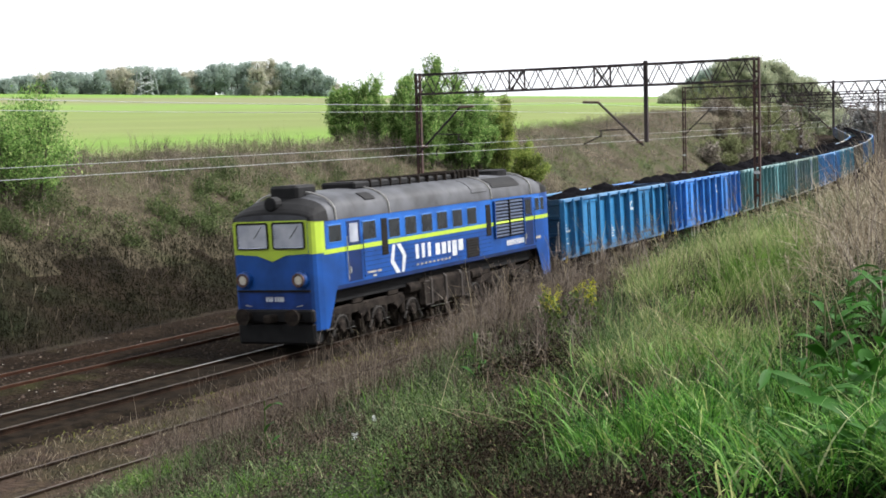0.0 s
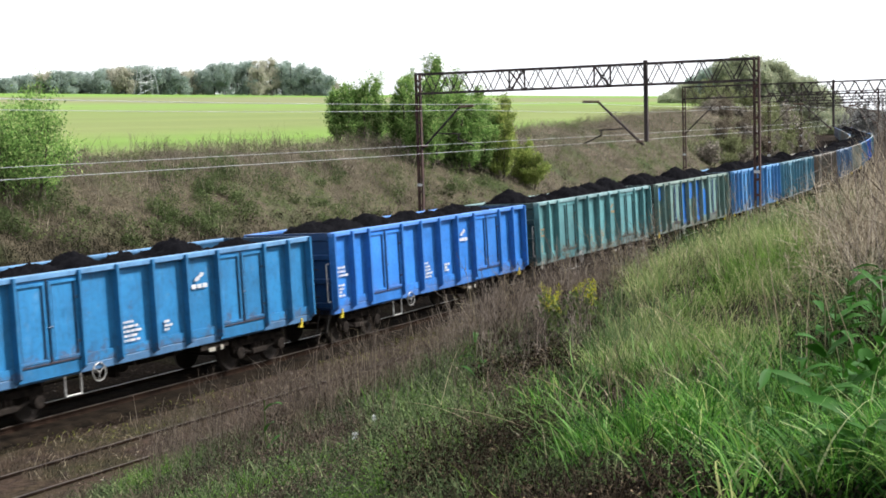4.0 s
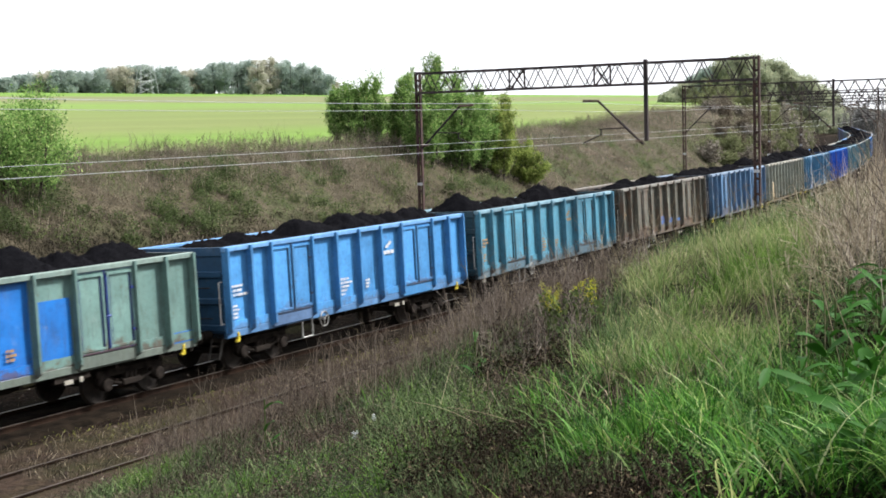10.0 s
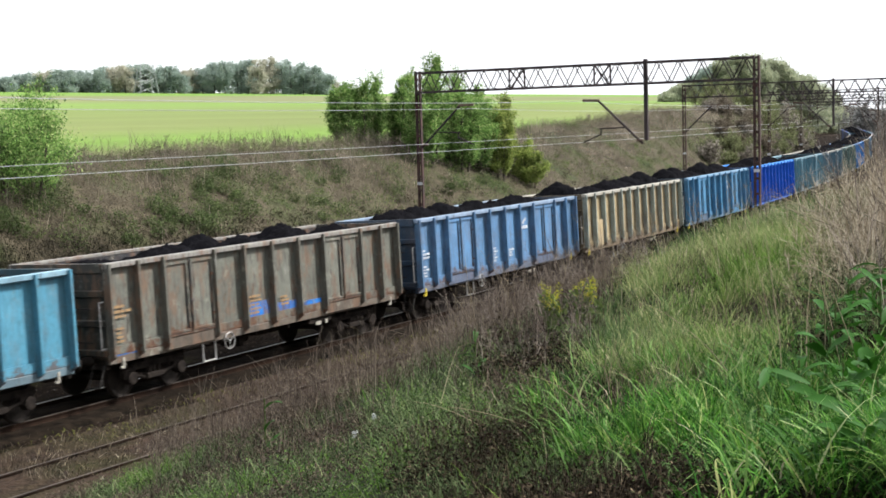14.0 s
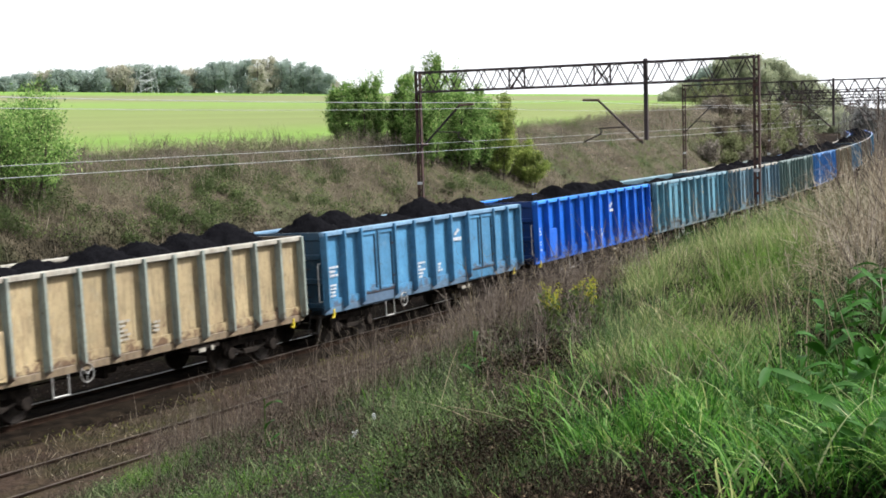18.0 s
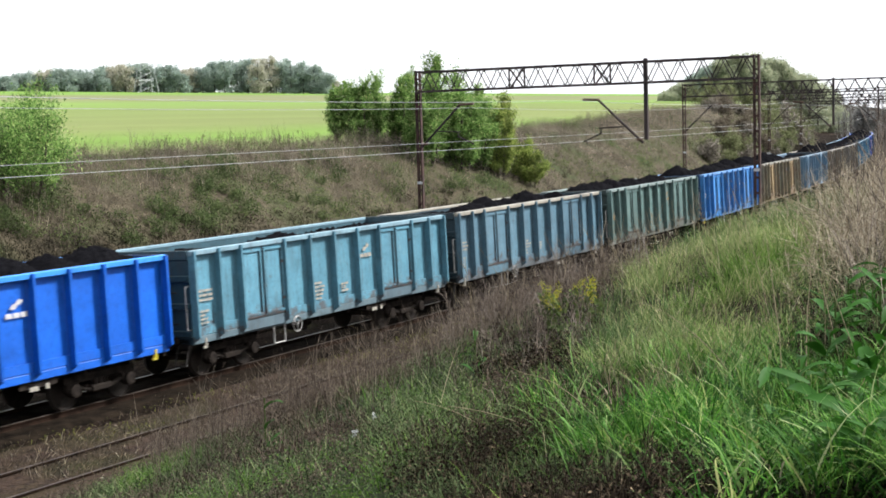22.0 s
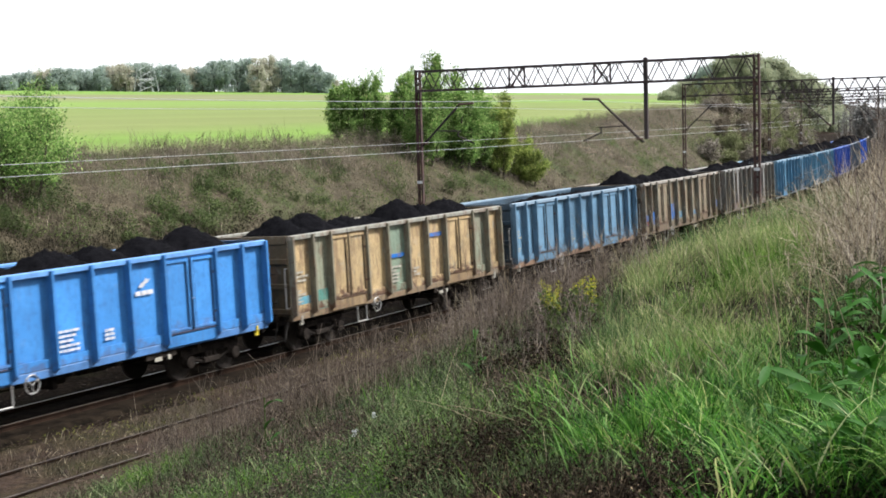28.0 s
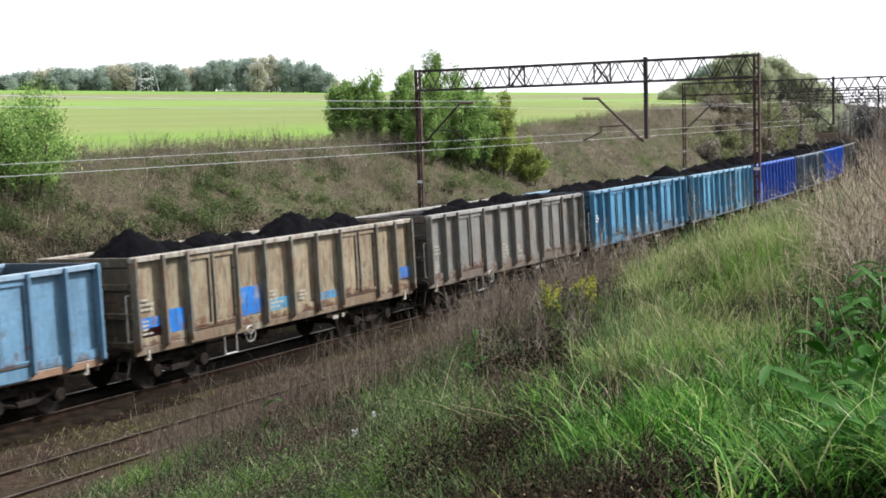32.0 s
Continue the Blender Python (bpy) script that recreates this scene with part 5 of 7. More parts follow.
part("roof_fan", lathe([(0.75, 4.45), (0.75, 4.68), (0.6, 4.72)], 18, "Z"), MAT["black"], LOCO, "black fan housing", m=Matrix.Translation((6.0, 0, 0)))


def roof_plate(x0, x1, a0, a1, lift=0.02):
    """A plate that lies on the curve of the roof."""
    bm = bmesh.new()
    n = 5
    rows = []
    for x in (x0, x1):
        for up in (lift, -0.05):
            rows.append([bm.verts.new((x, -math.cos(a) * (1.487 + up), 3.72 + (0.85 + up) * math.sin(a) ** 0.62)) for a in [math.pi * (a0 + (a1 - a0) * i / n) for i in range(n + 1)]])
    for i in range(n):
        bm.faces.new((rows[0][i], rows[2][i], rows[2][i + 1], rows[0][i + 1]))
        bm.faces.new((rows[1][i], rows[0][i], rows[0][i + 1], rows[1][i + 1]))
        bm.faces.new((rows[2][i], rows[3][i], rows[3][i + 1], rows[2][i + 1]))
    bm.faces.new((rows[1][0], rows[3][0], rows[2][0], rows[0][0]))
    bm.faces.new((rows[0][n], rows[2][n], rows[3][n], rows[1][n]))
    return bm


part("roof_hatch", roof_plate(3.55, 5.75, 0.09, 0.27), MAT["black"], LOCO, "dark roof shutter")
part("roof_panel", roof_plate(1.9, 3.0, 0.06, 0.3, 0.012), MAT["roofgrey"], LOCO, "grey roof panel")
part("roof_box", boxes((-7.25, -6.2, -0.5, 0.5, 4.35, 4.78), bevel=0.08), MAT["black"], LOCO, "black horn box")
part("roof_flap", roof_plate(-4.95, -4.35, 0.13, 0.25), MAT["black"], LOCO, "small black roof flap")
for x in np.arange(-3.4, 2.2, 0.62):
    part("duct_rib", boxes((x, x + 0.07, -0.66, 0.66, 4.5, 4.77), bevel=0.02), MAT["under"], LOCO)
# running gear
part("chassis", boxes((-7.6, 7.6, -1.2, 1.2, 1.25, 1.66), bevel=0.03), MAT["black"], LOCO)
part("fuel_tank", boxes((-1.75, 1.75, -1.38, 1.38, 0.5, 1.45), bevel=0.12), MAT["under"], LOCO, "grimy fuel tank")
for x in (-1.2, -0.2, 0.9):
    part("tank_strap", boxes((x, x + 0.08, -1.41, 1.41, 0.47, 1.47), bevel=0.1), MAT["wheel"], LOCO)
part("air_tank", rods(((-2.5, -1.2, 1.2), (-1.8, -1.2, 1.2)), ((1.8, -1.2, 1.2), (2.6, -1.2, 1.2)), r=0.18, sides=12), MAT["under"], LOCO)
for cx in (-4.3, 4.3):
    bm = bmesh.new()
    for y in (-1.08, 1.08):
        box(bm, -3.0, 3.0, y - 0.08, y + 0.08, 0.82, 1.12, bevel=0.04)
        for dx in (-2.1, 0, 2.1):
            box(bm, dx - 0.22, dx + 0.22, y - 0.14, y + 0.14, 0.36, 0.84, bevel=0.05)
            for sx in (-0.5, 0.5):
                rod(bm, (dx + sx, y - 0.02, 0.5), (dx + sx, y - 0.02, 0.86), 0.12, 10)
        for dx in (-1.05, 1.05):
            rod(bm, (dx, y - 0.1, 0.72), (dx + 0.5, y - 0.1, 0.98), 0.11, 8)
            box(bm, dx - 0.35, dx + 0.3, y - 0.1, y + 0.02, 1.1, 1.3, bevel=0.03)
    bg = part("bogie", bm, MAT["under"], LOCO, "grimy three-axle bogie", m=Matrix.Translation((cx, 0, 0)))
    for dx in (-2.1, 0, 2.1):
        ws = lathe([(0.08, -0.72), (0.52, -0.72), (0.525, -0.80), (0.565, -0.72), (0.565, -0.69), (0.52, -0.68), (0.1, -0.62), (0.1, 0.62), (0.52, 0.68), (0.565, 0.69), (0.565, 0.72), (0.525, 0.80), (0.08, 0.72)], 26)
        for i in range(6):
            a = i * math.tau / 6
            for y in (-0.8, 0.8):
                rod(ws, (0.15 * math.cos(a), y, 0.15 * math.sin(a)), (0.48 * math.cos(a), y, 0.48 * math.sin(a)), 0.05, 6)
        o = part("wheelset", ws, MAT["wheel"], bg, m=Matrix.Translation((dx, 0, 0.525)))
        o["spin"] = 0.525
        for k in (-1, 1):
            yk = bmesh.new()
            for i in range(9):
                a, b = math.pi * (i / 9) - 0.15, math.pi * ((i + 1) / 9) - 0.15
                rod(yk, (0.38 * math.cos(a), k * 1.2, 0.36 * math.sin(a)), (0.38 * math.cos(b), k * 1.2, 0.36 * math.sin(b)), 0.05, 6)
            rod(yk, (-0.36, k * 1.2, 0.0), (-0.55, k * 1.2, -0.22), 0.05, 6)
            rod(yk, (0.36, k * 1.2, 0.0), (0.55, k * 1.2, -0.22), 0.05, 6)
            for i in range(3):
                rod(yk, (0.16 * (i - 1), k * 1.2, 0.12), (0.22 * (i - 1), k * 1.2, 0.36), 0.03, 5)
            part("axle_guard", yk, MAT["yoke"], bg, "grey arched axle guard", m=Matrix.Translation((dx, 0, 0.5)))
        part("axle_box", lathe([(0.14, -1.3), (0.19, -1.26), (0.19, -1.1)], 12), MAT["under"], bg, m=Matrix.Translation((dx, 0, 0.525)))
    for x in (cx - 2.95, cx + 2.95):
        for k in (-1, 1):
            part("step_ladder", rods(((x - 0.2, k * 1.36, 1.7), (x - 0.2, k * 1.36, 0.55)), ((x + 0.2, k * 1.36, 1.7), (x + 0.2, k * 1.36, 0.55)), ((x - 0.2, k * 1.36, 0.57), (x + 0.2, k * 1.36, 0.57)), ((x - 0.2, k * 1.36, 0.95), (x + 0.2, k * 1.36, 0.95)), ((x - 0.2, k * 1.36, 1.33), (x + 0.2, k * 1.36, 1.33)), r=0.025), MAT["wheel"], LOCO)


# ---- vegetation ----
RNG = np.random.RandomState(7)


def unit(v):
    return v / np.maximum(np.linalg.norm(v, axis=1), 1e-9)[:, None]


def blades(name, base, length, width, mat, label="", category="grass", stiff=(0.08, 0.55), curl=(0.15, 0.6), az=None, kind="stuff", segs=3):
    """Tapered arching blades in one mesh; the bend tightens towards the tip and a few blades are kinked."""
    n = len(base)
    az = RNG.uniform(0, math.tau, n) if az is None else az
    th, dl = RNG.uniform(*stiff, n), RNG.uniform(*curl, n) * 2.0
    kink = np.where(RNG.uniform(0, 1, n) < 0.12, RNG.uniform(0.4, 1.1, n), 0)
    turn = RNG.normal(0, 0.35, n)
    up = np.array([0, 0, 1.0])
    p, ws = [base - up * 0.03], []
    for k in range(segs):
        u = k / max(1, segs - 1)
        a = np.minimum(th + dl * u ** 1.35 + kink * (u > 0.55), 2.5)[:, None]
        az_k = az + turn * u
        d = np.stack([np.cos(az_k), np.sin(az_k), np.zeros(n)], 1)
        p.append(p[-1] + (up * np.cos(a) + d * np.sin(a)) * (length / segs)[:, None])
    tw = az + math.pi / 2 + RNG.normal(0, 0.7, n)
    f = np.stack([np.cos(tw), np.sin(tw), np.zeros(n)], 1)
    W = width[:, None]
    ws = [0.38 + 0.14 * math.sin(math.pi * min(1.0, k / segs * 1.3)) if k < segs * 0.6 else 0.5 * (1 - k / segs) ** 0.7 + 0.03 for k in range(segs + 1)]
    v = np.stack([q for pt, k in zip(p, ws) for q in (pt - f * W * k, pt + f * W * k)], 1)
    m = 2 * (segs + 1)
    o = (np.arange(n) * m)[:, None]
    q = np.concatenate([o + [2 * k, 2 * k + 1, 2 * k + 3, 2 * k + 2] for k in range(segs)], 1).ravel()
    me = quick_mesh(name, v.reshape(-1, 3), 4, q, MAT[mat])
    return tagged(new(name, me), label, category, kind=kind)


def prisms(a, b, ra, rb):
    """Thin three-sided tapering rods; gives verts and quad loops."""
    n = len(a)
    d = unit(b - a)
    u = unit(np.cross(d, np.array([0.31, 0.77, 0.55])))
    w = np.cross(d, u)
    vs = []
    for k in range(3):
        c, s = math.cos(k * math.tau / 3), math.sin(k * math.tau / 3)
        o = u * c + w * s
        vs += [a + o * ra[:, None], b + o * rb[:, None]]
    v = np.stack(vs, 1).reshape(-1, 3)
    i = (np.arange(n) * 6)[:, None]
    q = np.concatenate([i + [0, 2, 3, 1], i + [2, 4, 5, 3], i + [4, 0, 1, 5]], 1).ravel()
    return v, q


def stalks(name, base, h, r, mat, label, twigs=5, lean=0.2, category="weeds", reach=(0.12, 0.35), low=0.35):
    """Upright dead stems with side twigs."""
    n = len(base)
    az = RNG.uniform(0, math.tau, n)
    ln = np.abs(RNG.normal(0, lean, n))
    d = np.stack([np.cos(az) * np.sin(ln), np.sin(az) * np.sin(ln), np.cos(ln)], 1)
    top = base + d * h[:, None]
    A, B, RA, RB = [base - d * 0.05], [top], [r], [r * 0.35]
    for k in range(twigs):
        f = RNG.uniform(low, 0.97, n)[:, None]
        p = base + d * h[:, None] * f
        q = unit(d * 1.0 + RNG.normal(0, 0.55, (n, 3)))
        A.append(p)
        B.append(p + q * (h * RNG.uniform(*reach, n))[:, None])
        RA.append(r * 0.6)
        RB.append(r * 0.25)
    v, q = prisms(np.concatenate(A), np.concatenate(B), np.concatenate(RA), np.concatenate(RB))
    return tagged(new(name, quick_mesh(name, v, 4, q, MAT[mat])), label, category, kind="stuff")


def leaf_cloud(centres, radii, count, size, rng, squash=1.0, fill=0.35):
    """Small folded leaves over and inside a set of lumps."""
    k = rng.randint(0, len(centres), count)
    d = unit(rng.normal(0, 1, (count, 3)))
    rad = radii[k] * rng.uniform(fill, 1.08, count) ** 0.6
    c = centres[k] + d * rad[:, None] * np.array([1, 1, squash])
    u = unit(rng.normal(0, 1, (count, 3)))
    w = unit(np.cross(u, rng.normal(0, 1, (count, 3))))
    sz = (size * rng.uniform(0.5, 1.4, count))[:, None]
    v = np.stack([c - u * sz, c + w * sz * 0.5, c + u * sz, c - w * sz * 0.5], 1)
    return v.reshape(-1, 3), np.arange(count * 4)


def leaf_sprays(a, b, sigma, count, size, rng):
    """Small leaves scattered loosely along twigs that run from a to b, denser towards the tips."""
    k = rng.randint(0, len(a), count)
    u = rng.uniform(0.15, 1.06, count)[:, None] ** 0.7
    c = a[k] * (1 - u) + b[k] * u + rng.normal(0, 1, (count, 3)) * sigma[k][:, None] * np.array([1, 1, 1.25])
    d = unit(rng.normal(0, 1, (count, 3)) + np.array([0, 0, 0.5]))
    w = unit(np.cross(d, rng.normal(0, 1, (count, 3))))
    sz = (size * rng.uniform(0.5, 1.4, count))[:, None]
    v = np.stack([c - d * sz, c + w * sz * 0.45, c + d * sz, c - w * sz * 0.45], 1)
    return v.reshape(-1, 3), np.arange(count * 4)


def mounds(name, x, y, radius, count, size, mat, label, lift=0.3, squash=0.7, category="weeds"):
    c = grounded(x, y) + np.array([0, 0, 1.0]) * (radius * lift)[:, None]
    v, f = leaf_cloud(c, radius, count, size, RNG, squash)
    return tagged(new(name, quick_mesh(name, v, 4, f, MAT[mat])), label, category, kind="stuff")


def fan(n, r0, r1, a0, a1, power=1.0):
    """Points round the standing place, a in degrees from the line's normal, thinning outwards."""
    r = r0 * (r1 / r0) ** (RNG.uniform(0, 1, n) ** power)
    a = np.radians(RNG.uniform(a0, a1, n))
    return EYE[0] + r * np.sin(a), EYE[1] + r * np.cos(a), r


def strip(n, s0, s1, l0, l1):
    s, lat = RNG.uniform(s0, s1, n), RNG.uniform(l0, l1, n)
    x, y = line_point(s, lat)
    return x, y, s, lat


def patchy(x, y, scale=1.0, seed=0.0):
    """0..1 mottling in the plan."""
    a = np.sin(x * 0.9 * scale + seed + 1.9 * np.sin(y * 0.7 * scale + seed)) + np.sin(y * 1.1 * scale - seed + 1.6 * np.sin(x * 0.6 * scale + 2 * seed))
    b = np.sin(x * 2.3 * scale + 2 * seed + y * 1.7 * scale) * 0.5
    return np.clip(0.5 + (a + b) * 0.22, 0, 1)


def grounded(x, y):
    return np.stack([x, y, ground_z(x, y)], 1)


def chosen(p, *arrays):
    k = RNG.uniform(0, 1, len(arrays[0])) < p
    return [a[k] for a in arrays]


def yaw_of(x, y):
    return np.degrees(np.arctan2(x - EYE[0], y - EYE[1]))


def soft(v, a, b):
    """0 at a, 1 at b."""
    return np.clip((v - a) / (b - a), 0, 1)


def tufted(x, y, n_each, spread):
    """Many points close round each given one."""
    k = np.repeat(np.arange(len(x)), n_each)
    dx, dy = RNG.normal(0, spread, len(k)), RNG.normal(0, spread, len(k))
    return x[k] + dx, y[k] + dy, np.arctan2(dy, dx) + RNG.normal(0, 0.6, len(k))


def near_bank():
    U = RNG.uniform
    north = np.array([0, 0, 1.0])

    def left_edge(r):
        """Where the lush grass ends, by distance."""
        return np.interp(r, [5, 6, 7, 8, 9, 10.5], [68, 65.6, 63.0, 61.5, 60.8, 60.4])

    # near-black leaves in the gaps below the grass, standing in for their shade
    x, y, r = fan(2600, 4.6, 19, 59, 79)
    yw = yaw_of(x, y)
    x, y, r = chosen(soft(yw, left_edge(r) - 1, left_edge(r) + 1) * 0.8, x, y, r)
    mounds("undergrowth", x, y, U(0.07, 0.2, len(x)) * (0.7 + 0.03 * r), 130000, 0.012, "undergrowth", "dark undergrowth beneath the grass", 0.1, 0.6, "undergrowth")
    # lush arching grass by the standing place, in separate tussocks
    x, y, r = fan(1500, 4.4, 10.8, 60, 80)
    yw = yaw_of(x, y)
    x, y, r = chosen(soft(yw, left_edge(r) - 0.4, left_edge(r) + 1.6) * soft(r, 10.8, 9.3) * (0.04 + 0.96 * soft(patchy(x, y, 2.2, 2), 0.42, 0.66)), x, y, r)
    x, y, az = tufted(x, y, 46, 0.06)
    blades("lush_grass", grounded(x, y), U(0.14, 0.46, len(x)), U(0.004, 0.011, len(x)), "lush", "bright green arching grass on the near bank", stiff=(0.05, 0.7), curl=(0.25, 1.1), az=az, segs=6)
    x, y, r = fan(240, 4.8, 10.5, 60, 80)
    yw = yaw_of(x, y)
    x, y, r = chosen(soft(yw, left_edge(r) - 2, left_edge(r)), x, y, r)
    x, y, az = tufted(x, y, 5, 0.06)
    blades("pale_grass", grounded(x, y), U(0.3, 0.6, len(x)), U(0.006, 0.012, len(x)), "paleblade", "pale bluish-green long blades among the lush tufts", stiff=(0.1, 0.6), curl=(0.3, 1.0), segs=6)
    x, y, r = fan(420, 5.0, 13, 58, 78)
    blades("dead_blades", grounded(x, y), U(0.2, 0.5, len(x)), U(0.003, 0.007, len(x)), "straw", "single dead yellow blades in the grass", stiff=(0.2, 1.1), curl=(0.3, 0.9), segs=6)
    # the meadow on the crest: tussocks of several greens, brown between
    x, y, r = fan(4200, 8.8, 27, 61.5, 73)
    yw = yaw_of(x, y)
    edge = np.interp(r, [9, 12, 14, 17, 22], [62.3, 62.6, 63.2, 65.2, 67])
    p = soft(yw, edge - 0.5, edge + 1.5) * soft(yw, 73, 70.8) * (0.06 + 0.94 * soft(patchy(x, y, 2.6, 3), 0.36, 0.6)) * np.where(r > 15, 0.9, 0.55)
    x, y, r = chosen(p, x, y, r)
    hue = 0.6 * patchy(x, y, 1.6, 5.5) + 0.4 * patchy(x, y, 4.1, 2.2) + 0.22 * soft(yaw_of(x, y), 64, 70) + U(-0.25, 0.25, len(x)) + 0.3 * soft(r, 13, 17)
    hue = np.where(r > 14.5, np.clip(hue, 0, 0.84), hue)
    for name, mat, k, lab in (("green_tussocks", "grass", hue < 0.5, "deep green tussocks on the crest"), ("pale_meadow", "palegrass", (hue >= 0.5) & (hue < 0.9), "pale green meadow grass on the crest"), ("fresh_tussocks", "fresh", hue >= 0.9, "light yellow-green tussocks on the crest")):
        xx, yy, az = tufted(x[k], y[k], 34, 0.085)
        blades(name, grounded(xx, yy), U(0.16, 0.5, len(xx)) * np.repeat(U(0.6, 1.25, k.sum()), 34), U(0.0035, 0.008, len(xx)), mat, lab, stiff=(0.03, 0.55), curl=(0.15, 0.9), az=az, segs=5)
    x, y, r = fan(17000, 8.5, 34, 60, 73)
    yw = yaw_of(x, y)
    x, y, r = chosen(soft(yw, 60.5, 64) * (0.15 + 0.85 * soft(patchy(x, y, 2.6, 3), 0.62, 0.36)), x, y, r)
    blades("withered_grass", grounded(x, y), U(0.12, 0.42, len(x)), U(0.003, 0.007, len(x)), "softbrown", "withered brown grass between the tussocks", stiff=(0.1, 0.9), curl=(0.1, 0.7), segs=4)
    x, y, r = fan(2600, 8.5, 40, 60, 74)
    yw = yaw_of(x, y)
    x, y, r = chosen(soft(yw, 61, 67) * (0.1 + 0.9 * soft(patchy(x, y, 1.1, 9), 0.4, 0.7)), x, y, r)
    blades("dry_grass", grounded(x, y), U(0.25, 0.65, len(x)), U(0.0025, 0.005, len(x)) * (1 + r * 0.02), "straw", "straw-coloured dry grass among the green", stiff=(0.0, 0.7), curl=(0.1, 0.8), segs=5)
    # grass further along the crest
    x, y, r = fan(5000, 19, 75, 58, 74)
    s, lat = line_coords(x, y)
    x, y, r = chosen((lat < -8.5) * (0.15 + 0.85 * soft(patchy(x, y, 0.7, 1), 0.3, 0.6)) * soft(yaw_of(x, y), 64.5, 68), x, y, r)
    hue = patchy(x, y, 0.5, 2.5)
    for name, mat, k, lab in (("bank_grass", "grass", hue < 0.38, "green autumn grass along the near bank"), ("bank_pale_grass", "palegrass", hue >= 0.38, "bleached autumn grass along the near bank")):
        xx, yy, az = tufted(x[k], y[k], 22, 0.16)
        blades(name, grounded(xx, yy), U(0.2, 0.65, len(xx)), U(0.007, 0.014, len(xx)), mat, lab, stiff=(0.05, 0.6), curl=(0.1, 0.8), az=az, segs=4)
    # dead dark weeds on the slope before the eye
    x, y, r = fan(2100, 5.0, 10.3, 54, 68)
    yw = yaw_of(x, y)
    p = soft(yw, left_edge(r) + 1.5, left_edge(r) - 0.5) * soft(r, 10.3, 8.6) * soft(yw, 54, 59) * soft(patchy(x, y, 2.4, 4.2), 0.36, 0.6) * 0.8
    x, y, r = chosen(p, x, y, r)
    mounds("dead_weeds", x, y, U(0.07, 0.2, len(x)), 80000, 0.011, "weed", "dark brown dead weeds on the slope", 0.25, 0.9)
    stalks("dead_stems", grounded(x, y), U(0.1, 0.36, len(x)), U(0.002, 0.004, len(x)), "weed", "short dark stems of dead weeds", 6, 0.5)
    x, y, r = fan(5200, 6.0, 12.5, 54, 67)
    yw = yaw_of(x, y)
    x, y, r = chosen(soft(yw, left_edge(r) + 1.5, left_edge(r)) * (0.12 + 0.88 * soft(patchy(x, y, 2.4, 4.2), 0.62, 0.38)), x, y, r)
    tone = patchy(x, y, 1.9, 8.2) + U(-0.2, 0.2, len(x))
    for name, mat, k, lab in (("mixed_grass", "softgreen", tone < 0.62, "grey-green grass among the dead weeds"), ("mixed_fresh", "fresh", tone >= 0.62, "fresh green blades among the dead weeds")):
        xx, yy, az = tufted(x[k], y[k], 4, 0.05)
        blades(name, grounded(xx, yy), U(0.1, 0.34, len(xx)), U(0.004, 0.009, len(xx)), mat, lab, stiff=(0.1, 0.8), curl=(0.2, 0.9), az=az, segs=5)
    # dark seedheads and twigs below the goldenrod
    x, y, r = fan(170, 10.5, 17.5, 58.2, 63.6)
    x, y, r = chosen(0.15 + 0.85 * soft(patchy(x, y, 1.3, 6.6), 0.35, 0.6), x, y, r)
    mounds("dead_seedheads", x, y, U(0.05, 0.13, len(x)), 9000, 0.014, "weed", "clusters of dark brown dead seedheads", 1.6, 0.8)
    stalks("seedhead_stems", grounded(x, y), U(0.3, 0.7, len(x)), U(0.002, 0.004, len(x)), "twig", "grey twigs of dead weeds", 9, 0.35, "weeds", (0.15, 0.4), 0.3)
    # the grey-brown and green mixture of the slope
    x, y, r = fan(5200, 7.6, 36, 38, 65)
    s, lat = line_coords(x, y)
    yw = yaw_of(x, y)
    x, y, r = chosen((lat < -7.0) * soft(yw, left_edge(r) + 1, left_edge(r) - 1) * 0.85, x, y, r)
    tone = patchy(x, y, 1.5, 6.1) * 0.6 + 0.4 * patchy(x, y, 3.4, 1.7)
    for name, mat, k, ln, lab in (("brown_weeds", "softbrown", tone < 0.46, 0.009, "soft brown withered weeds on the slope"), ("green_forbs", "softgreen", (tone >= 0.46) & (tone < 0.76), 0.009, "patches of green low plants on the slope"), ("bright_forbs", "fresh", tone >= 0.76, 0.008, "bright green clumps on the slope")):
        mounds(name, x[k], y[k], U(0.08, 0.24, k.sum()), max(4000, int(52 * k.sum())), ln, mat, lab, 0.3, 0.8)
    x, y, r = fan(42000, 8, 40, 38, 66)
    s, lat = line_coords(x, y)
    yw = yaw_of(x, y)
    x, y, r = chosen((lat < -6.9) * soft(yw, left_edge(r) + 1, left_edge(r) - 1) * soft(r, 7.5, 11), x, y, r)
    tone = patchy(x, y, 1.5, 6.1) * 0.6 + 0.4 * patchy(x, y, 3.4, 1.7) + U(-0.12, 0.12, len(x))
    for name, mat, k, lab in (("slope_litter", "softbrown", tone < 0.50, "fine brown dead grass on the slope"), ("slope_grass", "softgreen", (tone >= 0.50) & (tone < 0.82), "short green grass on the slope"), ("slope_fresh", "fresh", tone >= 0.82, "short fresh grass on the slope")):
        blades(name, grounded(x[k], y[k]), U(0.1, 0.36, k.sum()), U(0.004, 0.009, k.sum()), mat, lab, stiff=(0.1, 0.8), curl=(0.15, 0.8), segs=4)
    # fine mauve stems that veil the foot of the slope
    x, y, r = fan(2600, 11, 34, 45, 64)
    s, lat = line_coords(x, y)
    x, y, r = chosen((lat < -7) * (0.15 + 0.85 * soft(patchy(x, y, 0.6, 7.3), 0.35, 0.65)), x, y, r)
